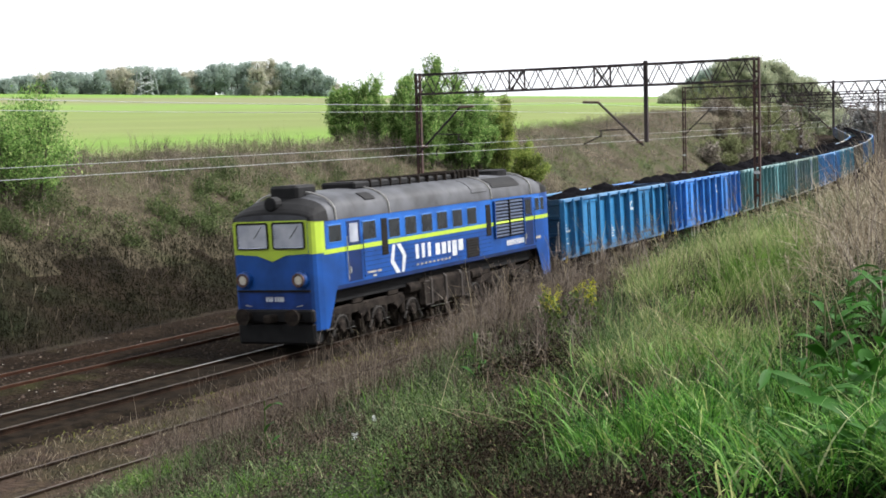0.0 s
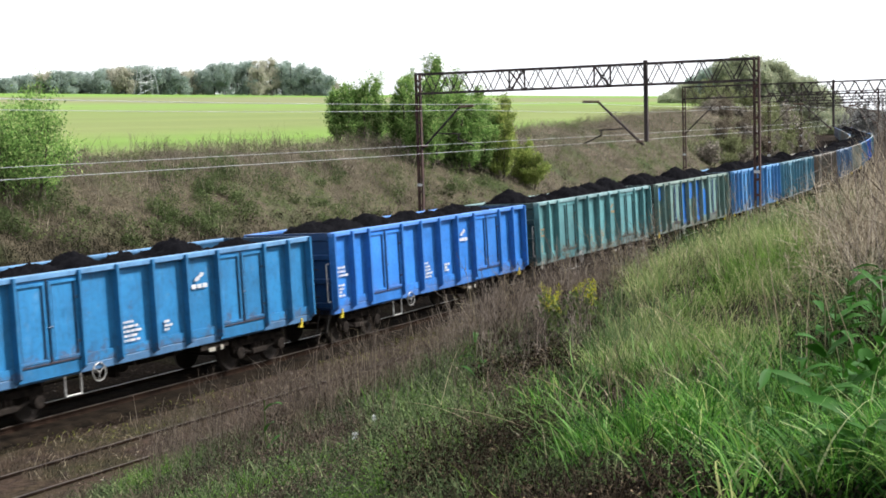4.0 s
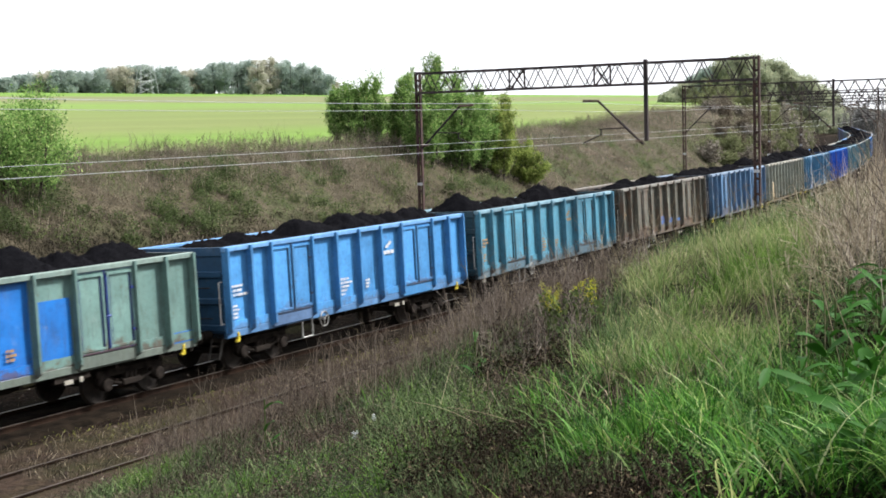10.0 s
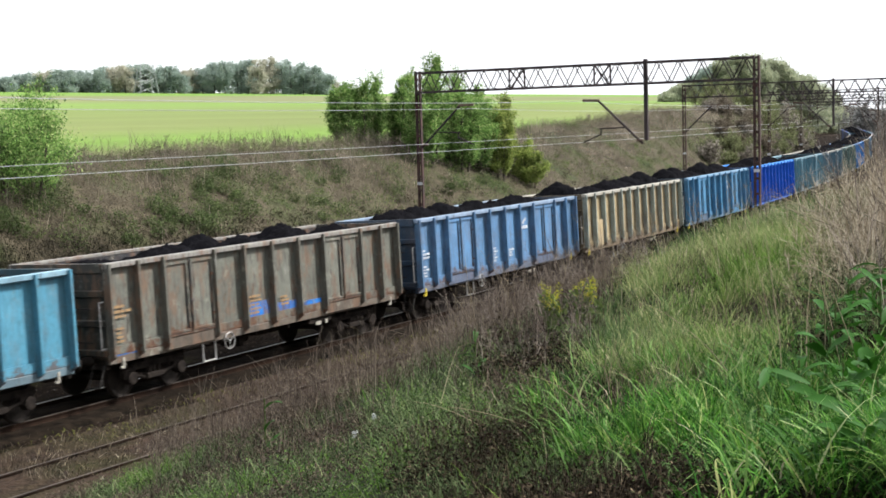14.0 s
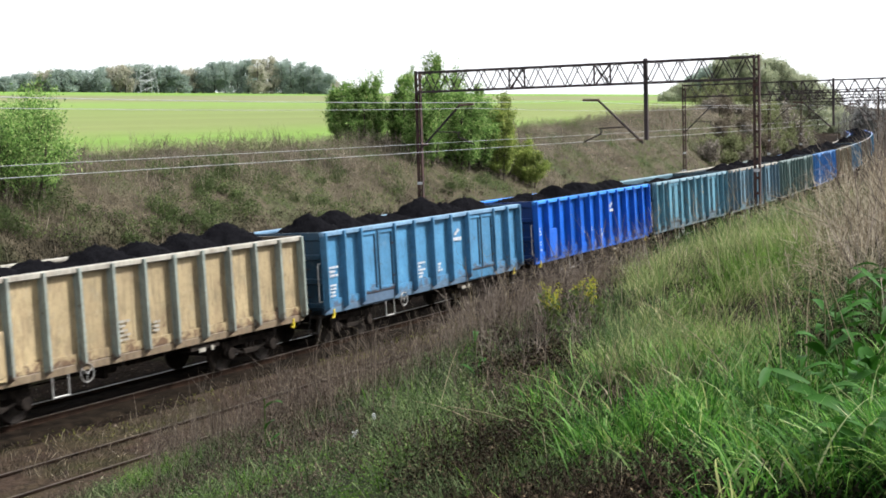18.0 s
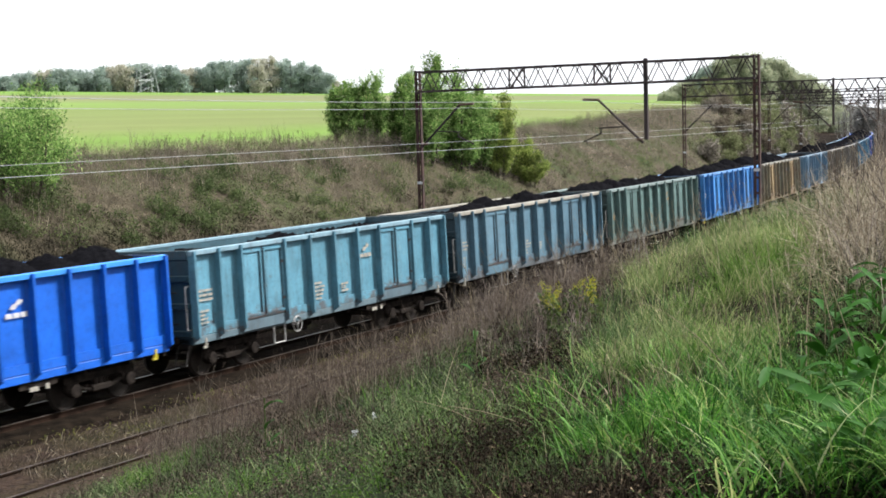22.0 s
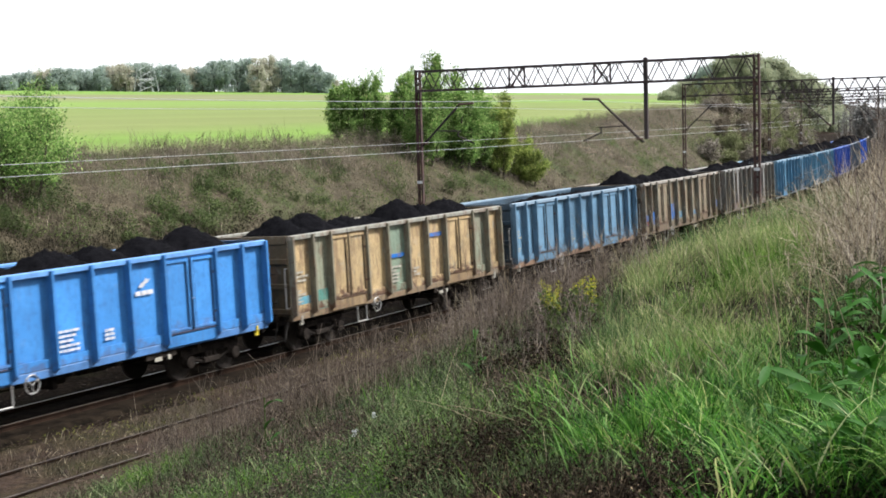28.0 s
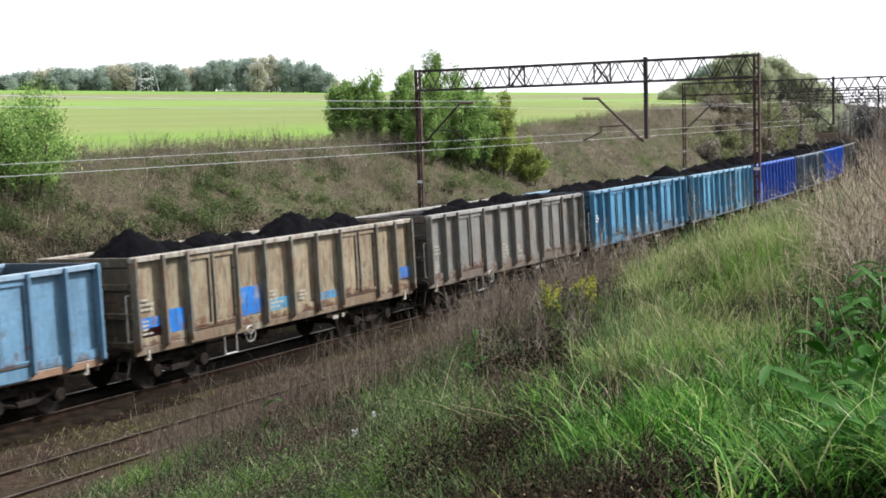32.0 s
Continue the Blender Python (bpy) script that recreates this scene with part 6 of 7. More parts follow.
    stalks("fine_stems", grounded(x, y), U(0.25, 0.7, len(x)), U(0.002, 0.004, len(x)), "mauve", "fine withered stems over the slope", 7, 0.3, "weeds", (0.2, 0.5), 0.2)
    x, y, s, lat = strip(5200, 42, 150, -11, -6.1)
    x, y, s, lat = chosen(soft(s, 42, 62) * (0.4 + 0.6 * patchy(x, y, 0.5, 1.3)), x, y, s, lat)
    stalks("tall_stems", grounded(x, y), U(0.3, 0.85, len(x)) * (0.7 + 0.6 * soft(s, 65, 100)), U(0.004, 0.008, len(x)), "mauve", "tall withered stems at the foot of the bank", 7, 0.22)
    x, y, s, lat = strip(1200, 50, 150, -12, -6.5)
    stalks("tall_straw", grounded(x, y), U(0.3, 0.8, len(x)) * (0.7 + 0.6 * soft(s, 65, 100)), U(0.004, 0.007, len(x)), "straw", "tall bleached stems at the foot of the bank", 6, 0.25)
    x, y, s, lat = strip(8000, 26, 120, -13, -5.6)
    x, y, s, lat = chosen(soft(s, 26, 44) * (0.3 + 0.7 * patchy(x, y, 0.5, 7)), x, y, s, lat)
    stalks("withered_stems", grounded(x, y), U(0.2, 0.55, len(x)), U(0.003, 0.006, len(x)), "mauve", "thin withered stems beside the siding", 6, 0.25)
    # weeds in the track beds
    for l0, l1, n, mat in ((-7.2, -5.2, 15000, "softbrown"), (-3.7, -2.3, 24000, "softbrown"), (-2.5, -0.95, 9000, "softbrown"), (0.95, 3.9, 6000, "weed"), (5.7, 8.6, 9000, "weed"), (-5.2, -3.7, 24000, "softbrown"), (-6.6, -2.2, 9000, "straw")):
        x, y, s, lat = strip(n, 18, 95, l0, l1)
        x, y, s, lat = chosen(0.1 + 0.9 * soft(patchy(x, y, 0.6, 3 + l0), 0.2, 0.7), x, y, s, lat)
        blades("track_weeds", grounded(x, y), U(0.05, 0.24, len(x)) * (1.5 if l0 < -3 else 1.0), U(0.006, 0.013, len(x)), mat, "sparse brown weeds between the tracks", "weeds", (0.2, 1.2), (0.1, 0.5))
    x, y, s, lat = strip(26000, 18, 75, -3.3, -0.95)
    x, y, s, lat = chosen(soft(patchy(x, y, 0.5, 5), 0.4, 0.65), x, y, s, lat)
    blades("track_moss", grounded(x, y), U(0.04, 0.15, len(x)), U(0.012, 0.025, len(x)), "moss", "olive moss along the running track", "moss", (0.4, 1.3), (0.1, 0.4))
    x, y, s, lat = strip(7000, 18, 75, -7.2, 8.0)
    c = grounded(x, y)
    sz = U(0.01, 0.035, len(x)) * np.where(U(0, 1, len(x)) < 0.03, 2.2, 1.0)
    v = np.stack([c + sz[:, None] * (np.array(o) + RNG.normal(0, 0.25, (len(x), 3))) for o in ((1, 0, 0), (0, 1, 0), (-1, 0, 0), (0, -1, 0), (0, 0, 0.9))], 1).reshape(-1, 3)
    i = (np.arange(len(x)) * 5)[:, None]
    tagged(new("ballast_stones", quick_mesh("ballast_stones", v, 3, np.concatenate([i + [0, 1, 4], i + [1, 2, 4], i + [2, 3, 4], i + [3, 0, 4]], 1).ravel(), MAT["stone"])), "loose brown and grey stones on the track bed", "stones", kind="stuff")
    # a dark thicket of twigs low on the bank
    x, y, r = fan(420, 16, 40, 57, 66)
    stalks("twig_thicket", grounded(x, y), U(0.3, 0.75, len(x)), U(0.003, 0.005, len(x)), "twig", "grey-brown tangle of bare twigs", 14, 0.6, "brush", (0.25, 0.6), 0.15)
    x, y, r = fan(300, 16, 40, 57, 73)
    stalks("pale_stems", grounded(x, y), U(0.4, 0.95, len(x)), U(0.0025, 0.005, len(x)), "straw", "bare pale stems standing over the grass", 6, 0.4, "weeds", (0.15, 0.45), 0.3)
    # dry brush by the path; the litter before it is coloured dark for shade
    x, y, r = fan(900, 8.4, 13.5, 69.5, 79)
    x, y, r = chosen(soft(yaw_of(x, y), 71.4, 73.2), x, y, r)
    mounds("brush_litter", x, y, U(0.1, 0.3, len(x)), 70000, 0.012, "weed", "dark brown litter beneath the dry brush", 0.35, 0.8, "litter")
    x, y, r = fan(500, 8.6, 13, 70.5, 79)
    x, y, r = chosen(soft(yaw_of(x, y), 70.5, 73), x, y, r)
    xx, yy, az = tufted(x, y, 6, 0.06)
    blades("litter_grass", grounded(xx, yy), U(0.2, 0.55, len(xx)), U(0.004, 0.008, len(xx)), "grass", "green and dead blades standing in the litter", stiff=(0.0, 0.4), curl=(0.1, 0.6), az=az, segs=5)
    x, y, r = fan(900, 11.5, 26, 69.5, 79)
    x, y, r = chosen(soft(yaw_of(x, y), 70.5, 73.5), x, y, r)
    stalks("dry_brush", grounded(x, y), U(0.3, 0.8, len(x)) * (0.5 + 0.5 * soft(yaw_of(x, y), 70, 74)), U(0.002, 0.005, len(x)), "bleach", "pale dry brush in a tangle", 15, 0.6, "brush", (0.2, 0.6), 0.12)
    x, y, r = fan(26, 8.8, 13, 73.4, 79)
    stalks("bare_twigs", grounded(x, y), U(0.8, 1.5, len(x)), U(0.0025, 0.005, len(x)), "twig", "tall bare twigs by the path", 14, 0.3, "brush", (0.15, 0.4), 0.3)
    x, y, r = fan(4200, 10.5, 26, 69.5, 80)
    x, y, r = chosen(soft(yaw_of(x, y), 69.5, 73), x, y, r)
    blades("brush_grass", grounded(x, y), U(0.2, 0.5, len(x)), U(0.003, 0.007, len(x)), "straw", "tangled straw in the dry brush", stiff=(0.1, 0.9), curl=(0.2, 0.9), segs=5)


def far_bank():
    U = RNG.uniform
    # soft scrub in several tones: bleached above, olive and dark towards the foot
    x, y, s, lat = strip(9000, 26, 240, 8.7, 20.7)
    x, y, s, lat = chosen(soft(s, 330, 40), x, y, s, lat)
    high = soft(lat, 9.5, 16)
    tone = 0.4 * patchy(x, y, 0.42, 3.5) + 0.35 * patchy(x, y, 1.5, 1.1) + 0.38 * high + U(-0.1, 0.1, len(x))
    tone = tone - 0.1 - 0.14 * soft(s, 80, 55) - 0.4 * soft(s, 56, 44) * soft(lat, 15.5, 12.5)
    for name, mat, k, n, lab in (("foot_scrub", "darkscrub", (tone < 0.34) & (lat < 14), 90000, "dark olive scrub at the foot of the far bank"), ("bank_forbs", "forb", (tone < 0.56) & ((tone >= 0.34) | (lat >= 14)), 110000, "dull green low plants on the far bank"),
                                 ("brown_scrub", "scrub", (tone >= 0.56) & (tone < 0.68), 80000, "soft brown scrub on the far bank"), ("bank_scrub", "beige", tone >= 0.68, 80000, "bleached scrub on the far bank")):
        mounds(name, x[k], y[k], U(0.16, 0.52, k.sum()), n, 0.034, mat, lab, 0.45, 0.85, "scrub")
    x, y, s, lat = strip(12000, 30, 230, 8.8, 20.5)
    x, y, s, lat = chosen(soft(s, 330, 40) * (0.15 + 0.85 * soft(lat, 10.5, 15)) * (0.3 + 0.7 * patchy(x, y, 0.4, 3)), x, y, s, lat)
    k = patchy(x, y, 0.6, 8) + U(-0.2, 0.2, len(x)) > 0.5
    for name, mat, kk, lab in (("bank_brush", "beige", k, "bleached brush covering the far bank"), ("brown_brush", "scrub", ~k, "brown brush covering the far bank")):
        stalks(name, grounded(x[kk], y[kk]), U(0.3, 0.95, kk.sum()) * (0.5 + 0.8 * patchy(x[kk], y[kk], 0.7, 5)), U(0.005, 0.011, kk.sum()), mat, lab, 7, 0.35, "brush", (0.15, 0.4), 0.25)
    x, y, s, lat = strip(60000, 28, 230, 8.6, 21.5)
    x, y, s, lat = chosen(soft(s, 300, 40) * soft(lat - 2.5 * soft(s, 55, 40), 11.5, 15.5) * 0.8, x, y, s, lat)
    hue = 0.55 * patchy(x, y, 0.9, 4.4) + 0.45 * patchy(x, y, 2.0, 1.4) + U(-0.1, 0.1, len(x)) + 0.22 * soft(lat, 13, 18) - 0.3 * soft(s, 85, 50)
    for name, mat, k, lab in (("green_hay", "forb", hue < 0.42, "olive grass on the far bank"), ("brown_hay", "scrub", (hue >= 0.42) & (hue < 0.62), "brown grass on the far bank"), ("bank_hay", "beige", hue >= 0.62, "pale dry hay on the far bank")):
        blades(name, grounded(x[k], y[k]), U(0.15, 0.5, k.sum()), U(0.008, 0.018, k.sum()), mat, lab, stiff=(0.1, 0.9), curl=(0.1, 0.6))
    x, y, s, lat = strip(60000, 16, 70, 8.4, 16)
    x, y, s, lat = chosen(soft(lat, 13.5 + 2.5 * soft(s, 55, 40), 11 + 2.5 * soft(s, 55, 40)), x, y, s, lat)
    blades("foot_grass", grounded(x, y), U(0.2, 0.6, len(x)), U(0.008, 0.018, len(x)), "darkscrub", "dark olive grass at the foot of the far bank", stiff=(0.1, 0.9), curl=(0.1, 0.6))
    x, y, s, lat = strip(9000, 62, 230, 9.0, 15)
    x, y, s, lat = chosen(soft(patchy(x, y, 0.35, 2.2), 0.3, 0.6), x, y, s, lat)
    blades("bank_grass_far", grounded(x, y), U(0.2, 0.5, len(x)), U(0.02, 0.04, len(x)), "forb", "yellow-green grass at the foot of the far bank", stiff=(0.1, 0.8), curl=(0.1, 0.5))
    x, y, s, lat = strip(3000, 34, 150, 15.5, 20.6)
    stalks("crest_brush", grounded(x, y), U(0.4, 1.1, len(x)) * (0.4 + 0.9 * patchy(x, y, 0.8, 2)), U(0.004, 0.008, len(x)), "beige", "pale twiggy brush near the crest", 10, 0.35, "brush", (0.2, 0.5), 0.2)
    x, y, s, lat = strip(460, 24, 84, 13.2, 17.8)
    x, y, s, lat = chosen(soft(patchy(x, y, 0.6, 2.8), 0.3, 0.6) * soft(s, 84, 44), x, y, s, lat)
    mounds("bank_bushes", x, y, U(0.25, 0.75, len(x)), 60000, 0.04, "forbdull", "green brambly clumps low on the far bank", 0.5, 0.8, "plants")
    # seedling tops along the crest
    x, y, s, lat = strip(260, 34, 130, 18.5, 20.8)
    stalks("crest_stems", grounded(x, y), U(0.3, 0.9, len(x)), U(0.006, 0.011, len(x)), "mauve", "dark dead stems along the crest", 9, 0.3, "weeds")
    x, y, s, lat = strip(70, 34, 120, 19.0, 21.2)
    mounds("crest_seedlings", x, y, U(0.15, 0.4, len(x)), 5000, 0.035, "forb", "small green seedlings along the crest", 1.0, 1.2, "plants")


near_bank()
far_bank()


# ---- trees and bushes ----
def tree(x, y, height, spread, leaves, size, mat, label, seed, trunks=1, low=0.15, name="tree", category="tree", group="", peak=0.45):
    rng = np.random.RandomState(seed)
    z = float(ground_z(x, y))
    t = thing(name, Matrix.Translation((x, y, z)), label, category, group)
    bm = bmesh.new()
    roots, tips, fan_out = [], [], []
    for k in range(trunks):
        a = math.tau * k / trunks + rng.uniform(-0.5, 0.5)
        bx, by = (0, 0) if trunks == 1 else (math.cos(a) * spread * 0.4, math.sin(a) * spread * 0.4)
        h = height * (1.0 if k == 0 else rng.uniform(0.6, 0.92))
        tip = Vector((bx * 1.2 + rng.uniform(-0.2, 0.2), by * 1.2 + rng.uniform(-0.2, 0.2), h * 0.95))
        mid = Vector((bx * 1.1, by * 1.1, h * 0.5))
        rod(bm, (bx * 0.8, by * 0.8, -0.3), mid, height * 0.012 + 0.02, 7, height * 0.008 + 0.01)
        rod(bm, mid, tip, height * 0.008 + 0.01, 6, 0.008)
        for i in range(24):
            f = low + (0.97 - low) * (i + rng.uniform(0, 1)) / 24
            aa = rng.uniform(0, math.tau)
            prof = (f / peak) ** 0.6 if f < peak else max(0.12, (1 - f) / (1 - peak)) ** 0.75
            reach = spread * prof * rng.uniform(0.5, 1.05) * (1 if trunks == 1 else 0.68)
            p = Vector((bx, by, h * f * 0.85))
            q = Vector((bx + math.cos(aa) * reach, by + math.sin(aa) * reach, h * min(0.98, f + 0.08)))
            rod(bm, p, q, height * 0.004 + 0.006, 4, 0.005)
            roots.append(p)
            tips.append(q)
            fan_out.append(spread * rng.uniform(0.05, 0.12) * (0.5 + 0.6 * prof))
            for _ in range(2):
                w = p.lerp(q, rng.uniform(0.4, 0.9))
                roots.append(w)
                tips.append(w + Vector((rng.normal(0, 0.16), rng.normal(0, 0.16), rng.uniform(0.05, 0.4))) * spread)
                fan_out.append(spread * rng.uniform(0.03, 0.08))
        roots += [mid, mid.lerp(tip, 0.5)]
        tips += [tip, tip * 1.03]
        fan_out += [spread * 0.06, spread * 0.04]
    part("trunk", bm, MAT["bark"], t, "thin brown trunk and limbs")
    v, f = leaf_sprays(np.array([tuple(p) for p in roots]), np.array([tuple(p) for p in tips]), np.array(fan_out), leaves, size, rng)
    part("crown", quick_mesh("crown", v, 4, f, MAT[mat]), None, t, "uneven leafy crown")
    return t


for x, y, h, sp, n, tr, mat, seed, lab in (
        (67.4, 25.0, 3.5, 1.15, 9000, 4, "leaf", 1, "bushy green sapling on the crest of the far bank"),
        (68.9, 24.3, 3.9, 1.35, 12000, 5, "leaf", 9, "rounded green sapling on the crest of the far bank"),
        (71.5, 23.4, 4.2, 1.5, 10000, 3, "leaf", 2, "slim green sapling beside the taller tree"),
        (70.2, 20.6, 6.3, 1.7, 20000, 3, "leaf", 3, "tall green young tree behind the gantry mast"),
        (73.0, 20.6, 5.6, 2.1, 20000, 5, "leaf", 4, "broad young tree growing on the far bank"),
        (75.2, 20.6, 5.0, 1.7, 13000, 4, "leaf", 10, "dense young tree low on the far bank"),
        (77.0, 20.0, 4.9, 1.5, 14000, 4, "leaf_yellow", 5, "yellow-green bush low on the far bank"),
        (79.6, 19.4, 2.6, 1.3, 8000, 4, "leaf_yellow", 6, "yellowing low bush at the end of the thicket")):
    tree(x, y, h, sp * 1.08, int(n * 2.0), 0.06, mat, lab, seed, tr, 0.02, "young_tree", "tree", "thicket on the far bank", 0.5)
tree(37.0, 18.2, 3.5, 2.9, 24000, 0.06, "leaf", "green bush with an uneven crown on the bank top", 8, 5, 0.0, "bush", "bush", peak=0.45)


def from_view(yaw_off, dist):
    a = radians(YAW + yaw_off)
    return EYE[0] + dist * math.sin(a), EYE[1] + dist * math.cos(a)


def far_woods():
    """The wood on the skyline beyond the fields, two rows deep."""
    rng = np.random.RandomState(11)
    i = 0
    for off in np.arange(-19.5, -4.15, 0.22):
        dist = 770 + 26 * (i % 2) + rng.uniform(-8, 8)
        top = np.interp(off, [-19.5, -17.4, -16.2, -15.1, -13.6, -13.2, -11.8, -10.3, -9.9, -8.7, -6.9, -5.6, -4.7, -4.3], [6, 6, 9, 12.5, 10.5, 14, 15.5, 14, 12.5, 18, 20.5, 19, 15, 7])
        x, y = from_view(off + rng.uniform(-0.06, 0.06), dist)
        h = top * rng.uniform(0.92, 1.03)
        lumps, radii = [], []
        for k in range(26):
            f = rng.uniform(0.03, 0.88)
            wd = 4.6 * math.sin(math.pi * min(0.98, f * 0.6 + 0.32))
            lumps.append((rng.uniform(-wd, wd), rng.uniform(-wd, wd), h * f))
            radii.append(rng.uniform(1.6, 3.4))
        t = thing("forest_tree", Matrix.Translation((x, y, float(ground_z(x, y)))), "hazy green tree of the distant wood", "tree", "distant wood")
        part("trunk", rods(((0, 0, -1), (0, 0, h * 0.8)), r=0.3), MAT["bark"], t)
        v, f = leaf_cloud(np.array(lumps), np.array(radii), 3600, 0.5, rng, 0.9, 0.1)
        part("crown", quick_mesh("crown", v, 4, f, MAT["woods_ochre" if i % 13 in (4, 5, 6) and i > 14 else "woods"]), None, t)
        i += 1


far_woods()


def copse():
    """A rounded copse beyond the bend, and the shrubs that line the bend."""
    rng = np.random.RandomState(21)
    i = 0
    for off in np.arange(9.2, 15.75, 0.17):
        dist = 470 + 24 * (i % 2) + rng.uniform(-8, 8)
        top = np.interp(off, [9.2, 9.6, 10.2, 10.9, 11.9, 12.7, 13.9, 14.5, 15.0, 15.5, 15.75], [7, 10, 13.5, 17.5, 20.5, 21, 17, 14.5, 11.5, 8, 2])
        x, y = from_view(off + rng.uniform(-0.06, 0.06), dist)
        h = (top + 6.4 - float(ground_z(x, y))) * rng.uniform(0.94, 1.02)
        lumps, radii = [], []
        for k in range(30):
            f = rng.uniform(0.03, 0.9)
            wd = 3.0 * math.sin(math.pi * min(0.98, f * 0.6 + 0.32))
            lumps.append((rng.uniform(-wd, wd), rng.uniform(-wd, wd), h * f))
            radii.append(rng.uniform(1.1, 2.5))
        t = thing("copse_tree", Matrix.Translation((x, y, float(ground_z(x, y)))), "olive-green tree of the copse beyond the bend", "tree", "copse beyond the bend")
        part("trunk", rods(((0, 0, -1), (0, 0, h * 0.8)), r=0.25), MAT["bark"], t)
        v, f = leaf_cloud(np.array(lumps), np.array(radii), 5000, 0.32, rng, 0.95, 0.1)
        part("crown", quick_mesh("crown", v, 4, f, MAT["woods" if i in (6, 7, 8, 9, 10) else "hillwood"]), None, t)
        i += 1
    for i in range(34):
        p = at(rng.uniform(125, 200), rng.uniform(8.8, 13)) if i % 3 else at(rng.uniform(120, 200), rng.uniform(13, 20))
        while yaw_of(p.x, p.y) < YAW + 9.6:
            p = at(rng.uniform(125, 215), rng.uniform(8.8, 16))
        h = rng.uniform(1.2, 2.5)
        tree(p.x, p.y, h, h * 0.75, 1800, 0.11, ("scrub", "dead_shrub", "shrub", "dead_shrub", "scrub", "shrub")[i % 6], "olive-brown shrub on the bank inside the bend", 300 + i, 4, 0.0, "bend_shrub", "shrub", "shrubs along the bend", 0.5)
    for i in range(44):
        p = at(rng.uniform(180, 310), rng.uniform(8.8, 30) if i % 2 else rng.uniform(8.8, 12))
        while not YAW + 10.4 < yaw_of(p.x, p.y) < YAW + 16.2:
            p = at(rng.uniform(180, 310), rng.uniform(8.8, 26))
        h = rng.uniform(3.0, 5.5)
        tree(p.x, p.y, h, h * 0.65, 2200, 0.17, "shrub" if i % 3 else "dead_shrub", "dark tangled shrub behind the bend", 600 + i, 3, 0.0, "bend_shrub", "shrub", "shrubs along the bend", 0.5)
    for i in range(22):
        p = at(rng.uniform(205, 300), rng.uniform(-22, -9))
        h = rng.uniform(1.6, 3.2)
        tree(p.x, p.y, h, h * 0.7, 1200, 0.25, "shrub" if i % 4 else "dead_shrub", "olive shrub on the bank beyond the bend", 400 + i, 3, 0.0, "bend_shrub", "shrub", "shrubs along the bend", 0.5)


copse()
tree(*from_view(16.7, 300), 8.2, 2.9, 9000, 0.2, "greybush", "dark rounded bare tree beyond the bend", 77, 5, 0.1, "bare_tree", "tree", peak=0.6)
for i, (off, d, h) in enumerate(((16.1, 330, 8.5), (16.4, 345, 10.5), (17.6, 300, 9.5), (17.3, 335, 11.0), (15.9, 320, 7.5))):
    tree(*from_view(off, d), h, 2.2, 900, 0.14, "greybush", "thin leafless tree beyond the bend", 80 + i, 3, 0.2, "bare_tree", "tree", "bare trees beyond the bend", 0.6)


# ---- a power pylon before the wood ----
def pylon(x, y, h):
    t = thing("power_pylon", Matrix.Translation((x, y, float(ground_z(x, y)))), "pale steel lattice power pylon at the far wood", "pylon")
    for sx in (-1, 1):
        for sy in (-1, 1):
            part("leg", rods(((sx * 6.6, sy * 2.4, -1), (sx * 4.2, sy * 0.9, h)), r=0.2), MAT["pylon"], t)
    for k in range(4):
        z0, z1 = h * k / 4, h * (k + 1) / 4
        a, b = 6.6 - 2.4 * k / 4, 6.6 - 2.4 * (k + 1) / 4
        part("cross_brace", rods(((-a, 0, z0), (b, 0, z1)), ((a, 0, z0), (-b, 0, z1)), r=0.1), MAT["pylon"], t)
    for z, w in ((h * 0.42, 5.6), (h * 0.99, 7.5)):
        part("cross_arm", rods(((-w, 0, z), (w, 0, z)), ((-w, 0, z), (w, 0, z + 0.9)), r=0.14), MAT["pylon"], t)


pylon(*from_view(-11.6, 735), 14.5)


# long dry stalks leaning over the grass close by
def dry_stalk(x, y, length, az, lean, bend, seed):
    rng = random.Random(seed)
    t = thing("dry_stalk", Matrix.Translation((x, y, float(ground_z(x, y)))), "long pale dry stalk leaning over the grass", "dry stalk", "leaning dry stalks")
    p = Vector((0, 0, -0.03))
    way = [p]
    n = 7
    for i in range(n):
        a = lean + bend * (i / n) ** 1.5
        q = p + Vector((math.cos(az) * math.sin(a), math.sin(az) * math.sin(a), math.cos(a))) * (length / n)
        q += Vector((rng.uniform(-1, 1), rng.uniform(-1, 1), 0)) * 0.008
        way.append(q)
        if i > 2 and rng.random() < 0.7:
            d = Vector((rng.uniform(-1, 1), rng.uniform(-1, 1), rng.uniform(-0.1, 0.8))).normalized()
            part("twig", rod(bmesh.new(), q, q + d * length * rng.uniform(0.08, 0.22), 0.0016, 4, 0.0008), MAT["straw"], t)
        p = q
    part("stem", tube(way, [0.0032 - 0.0003 * i for i in range(n + 1)]), MAT["straw"], t)


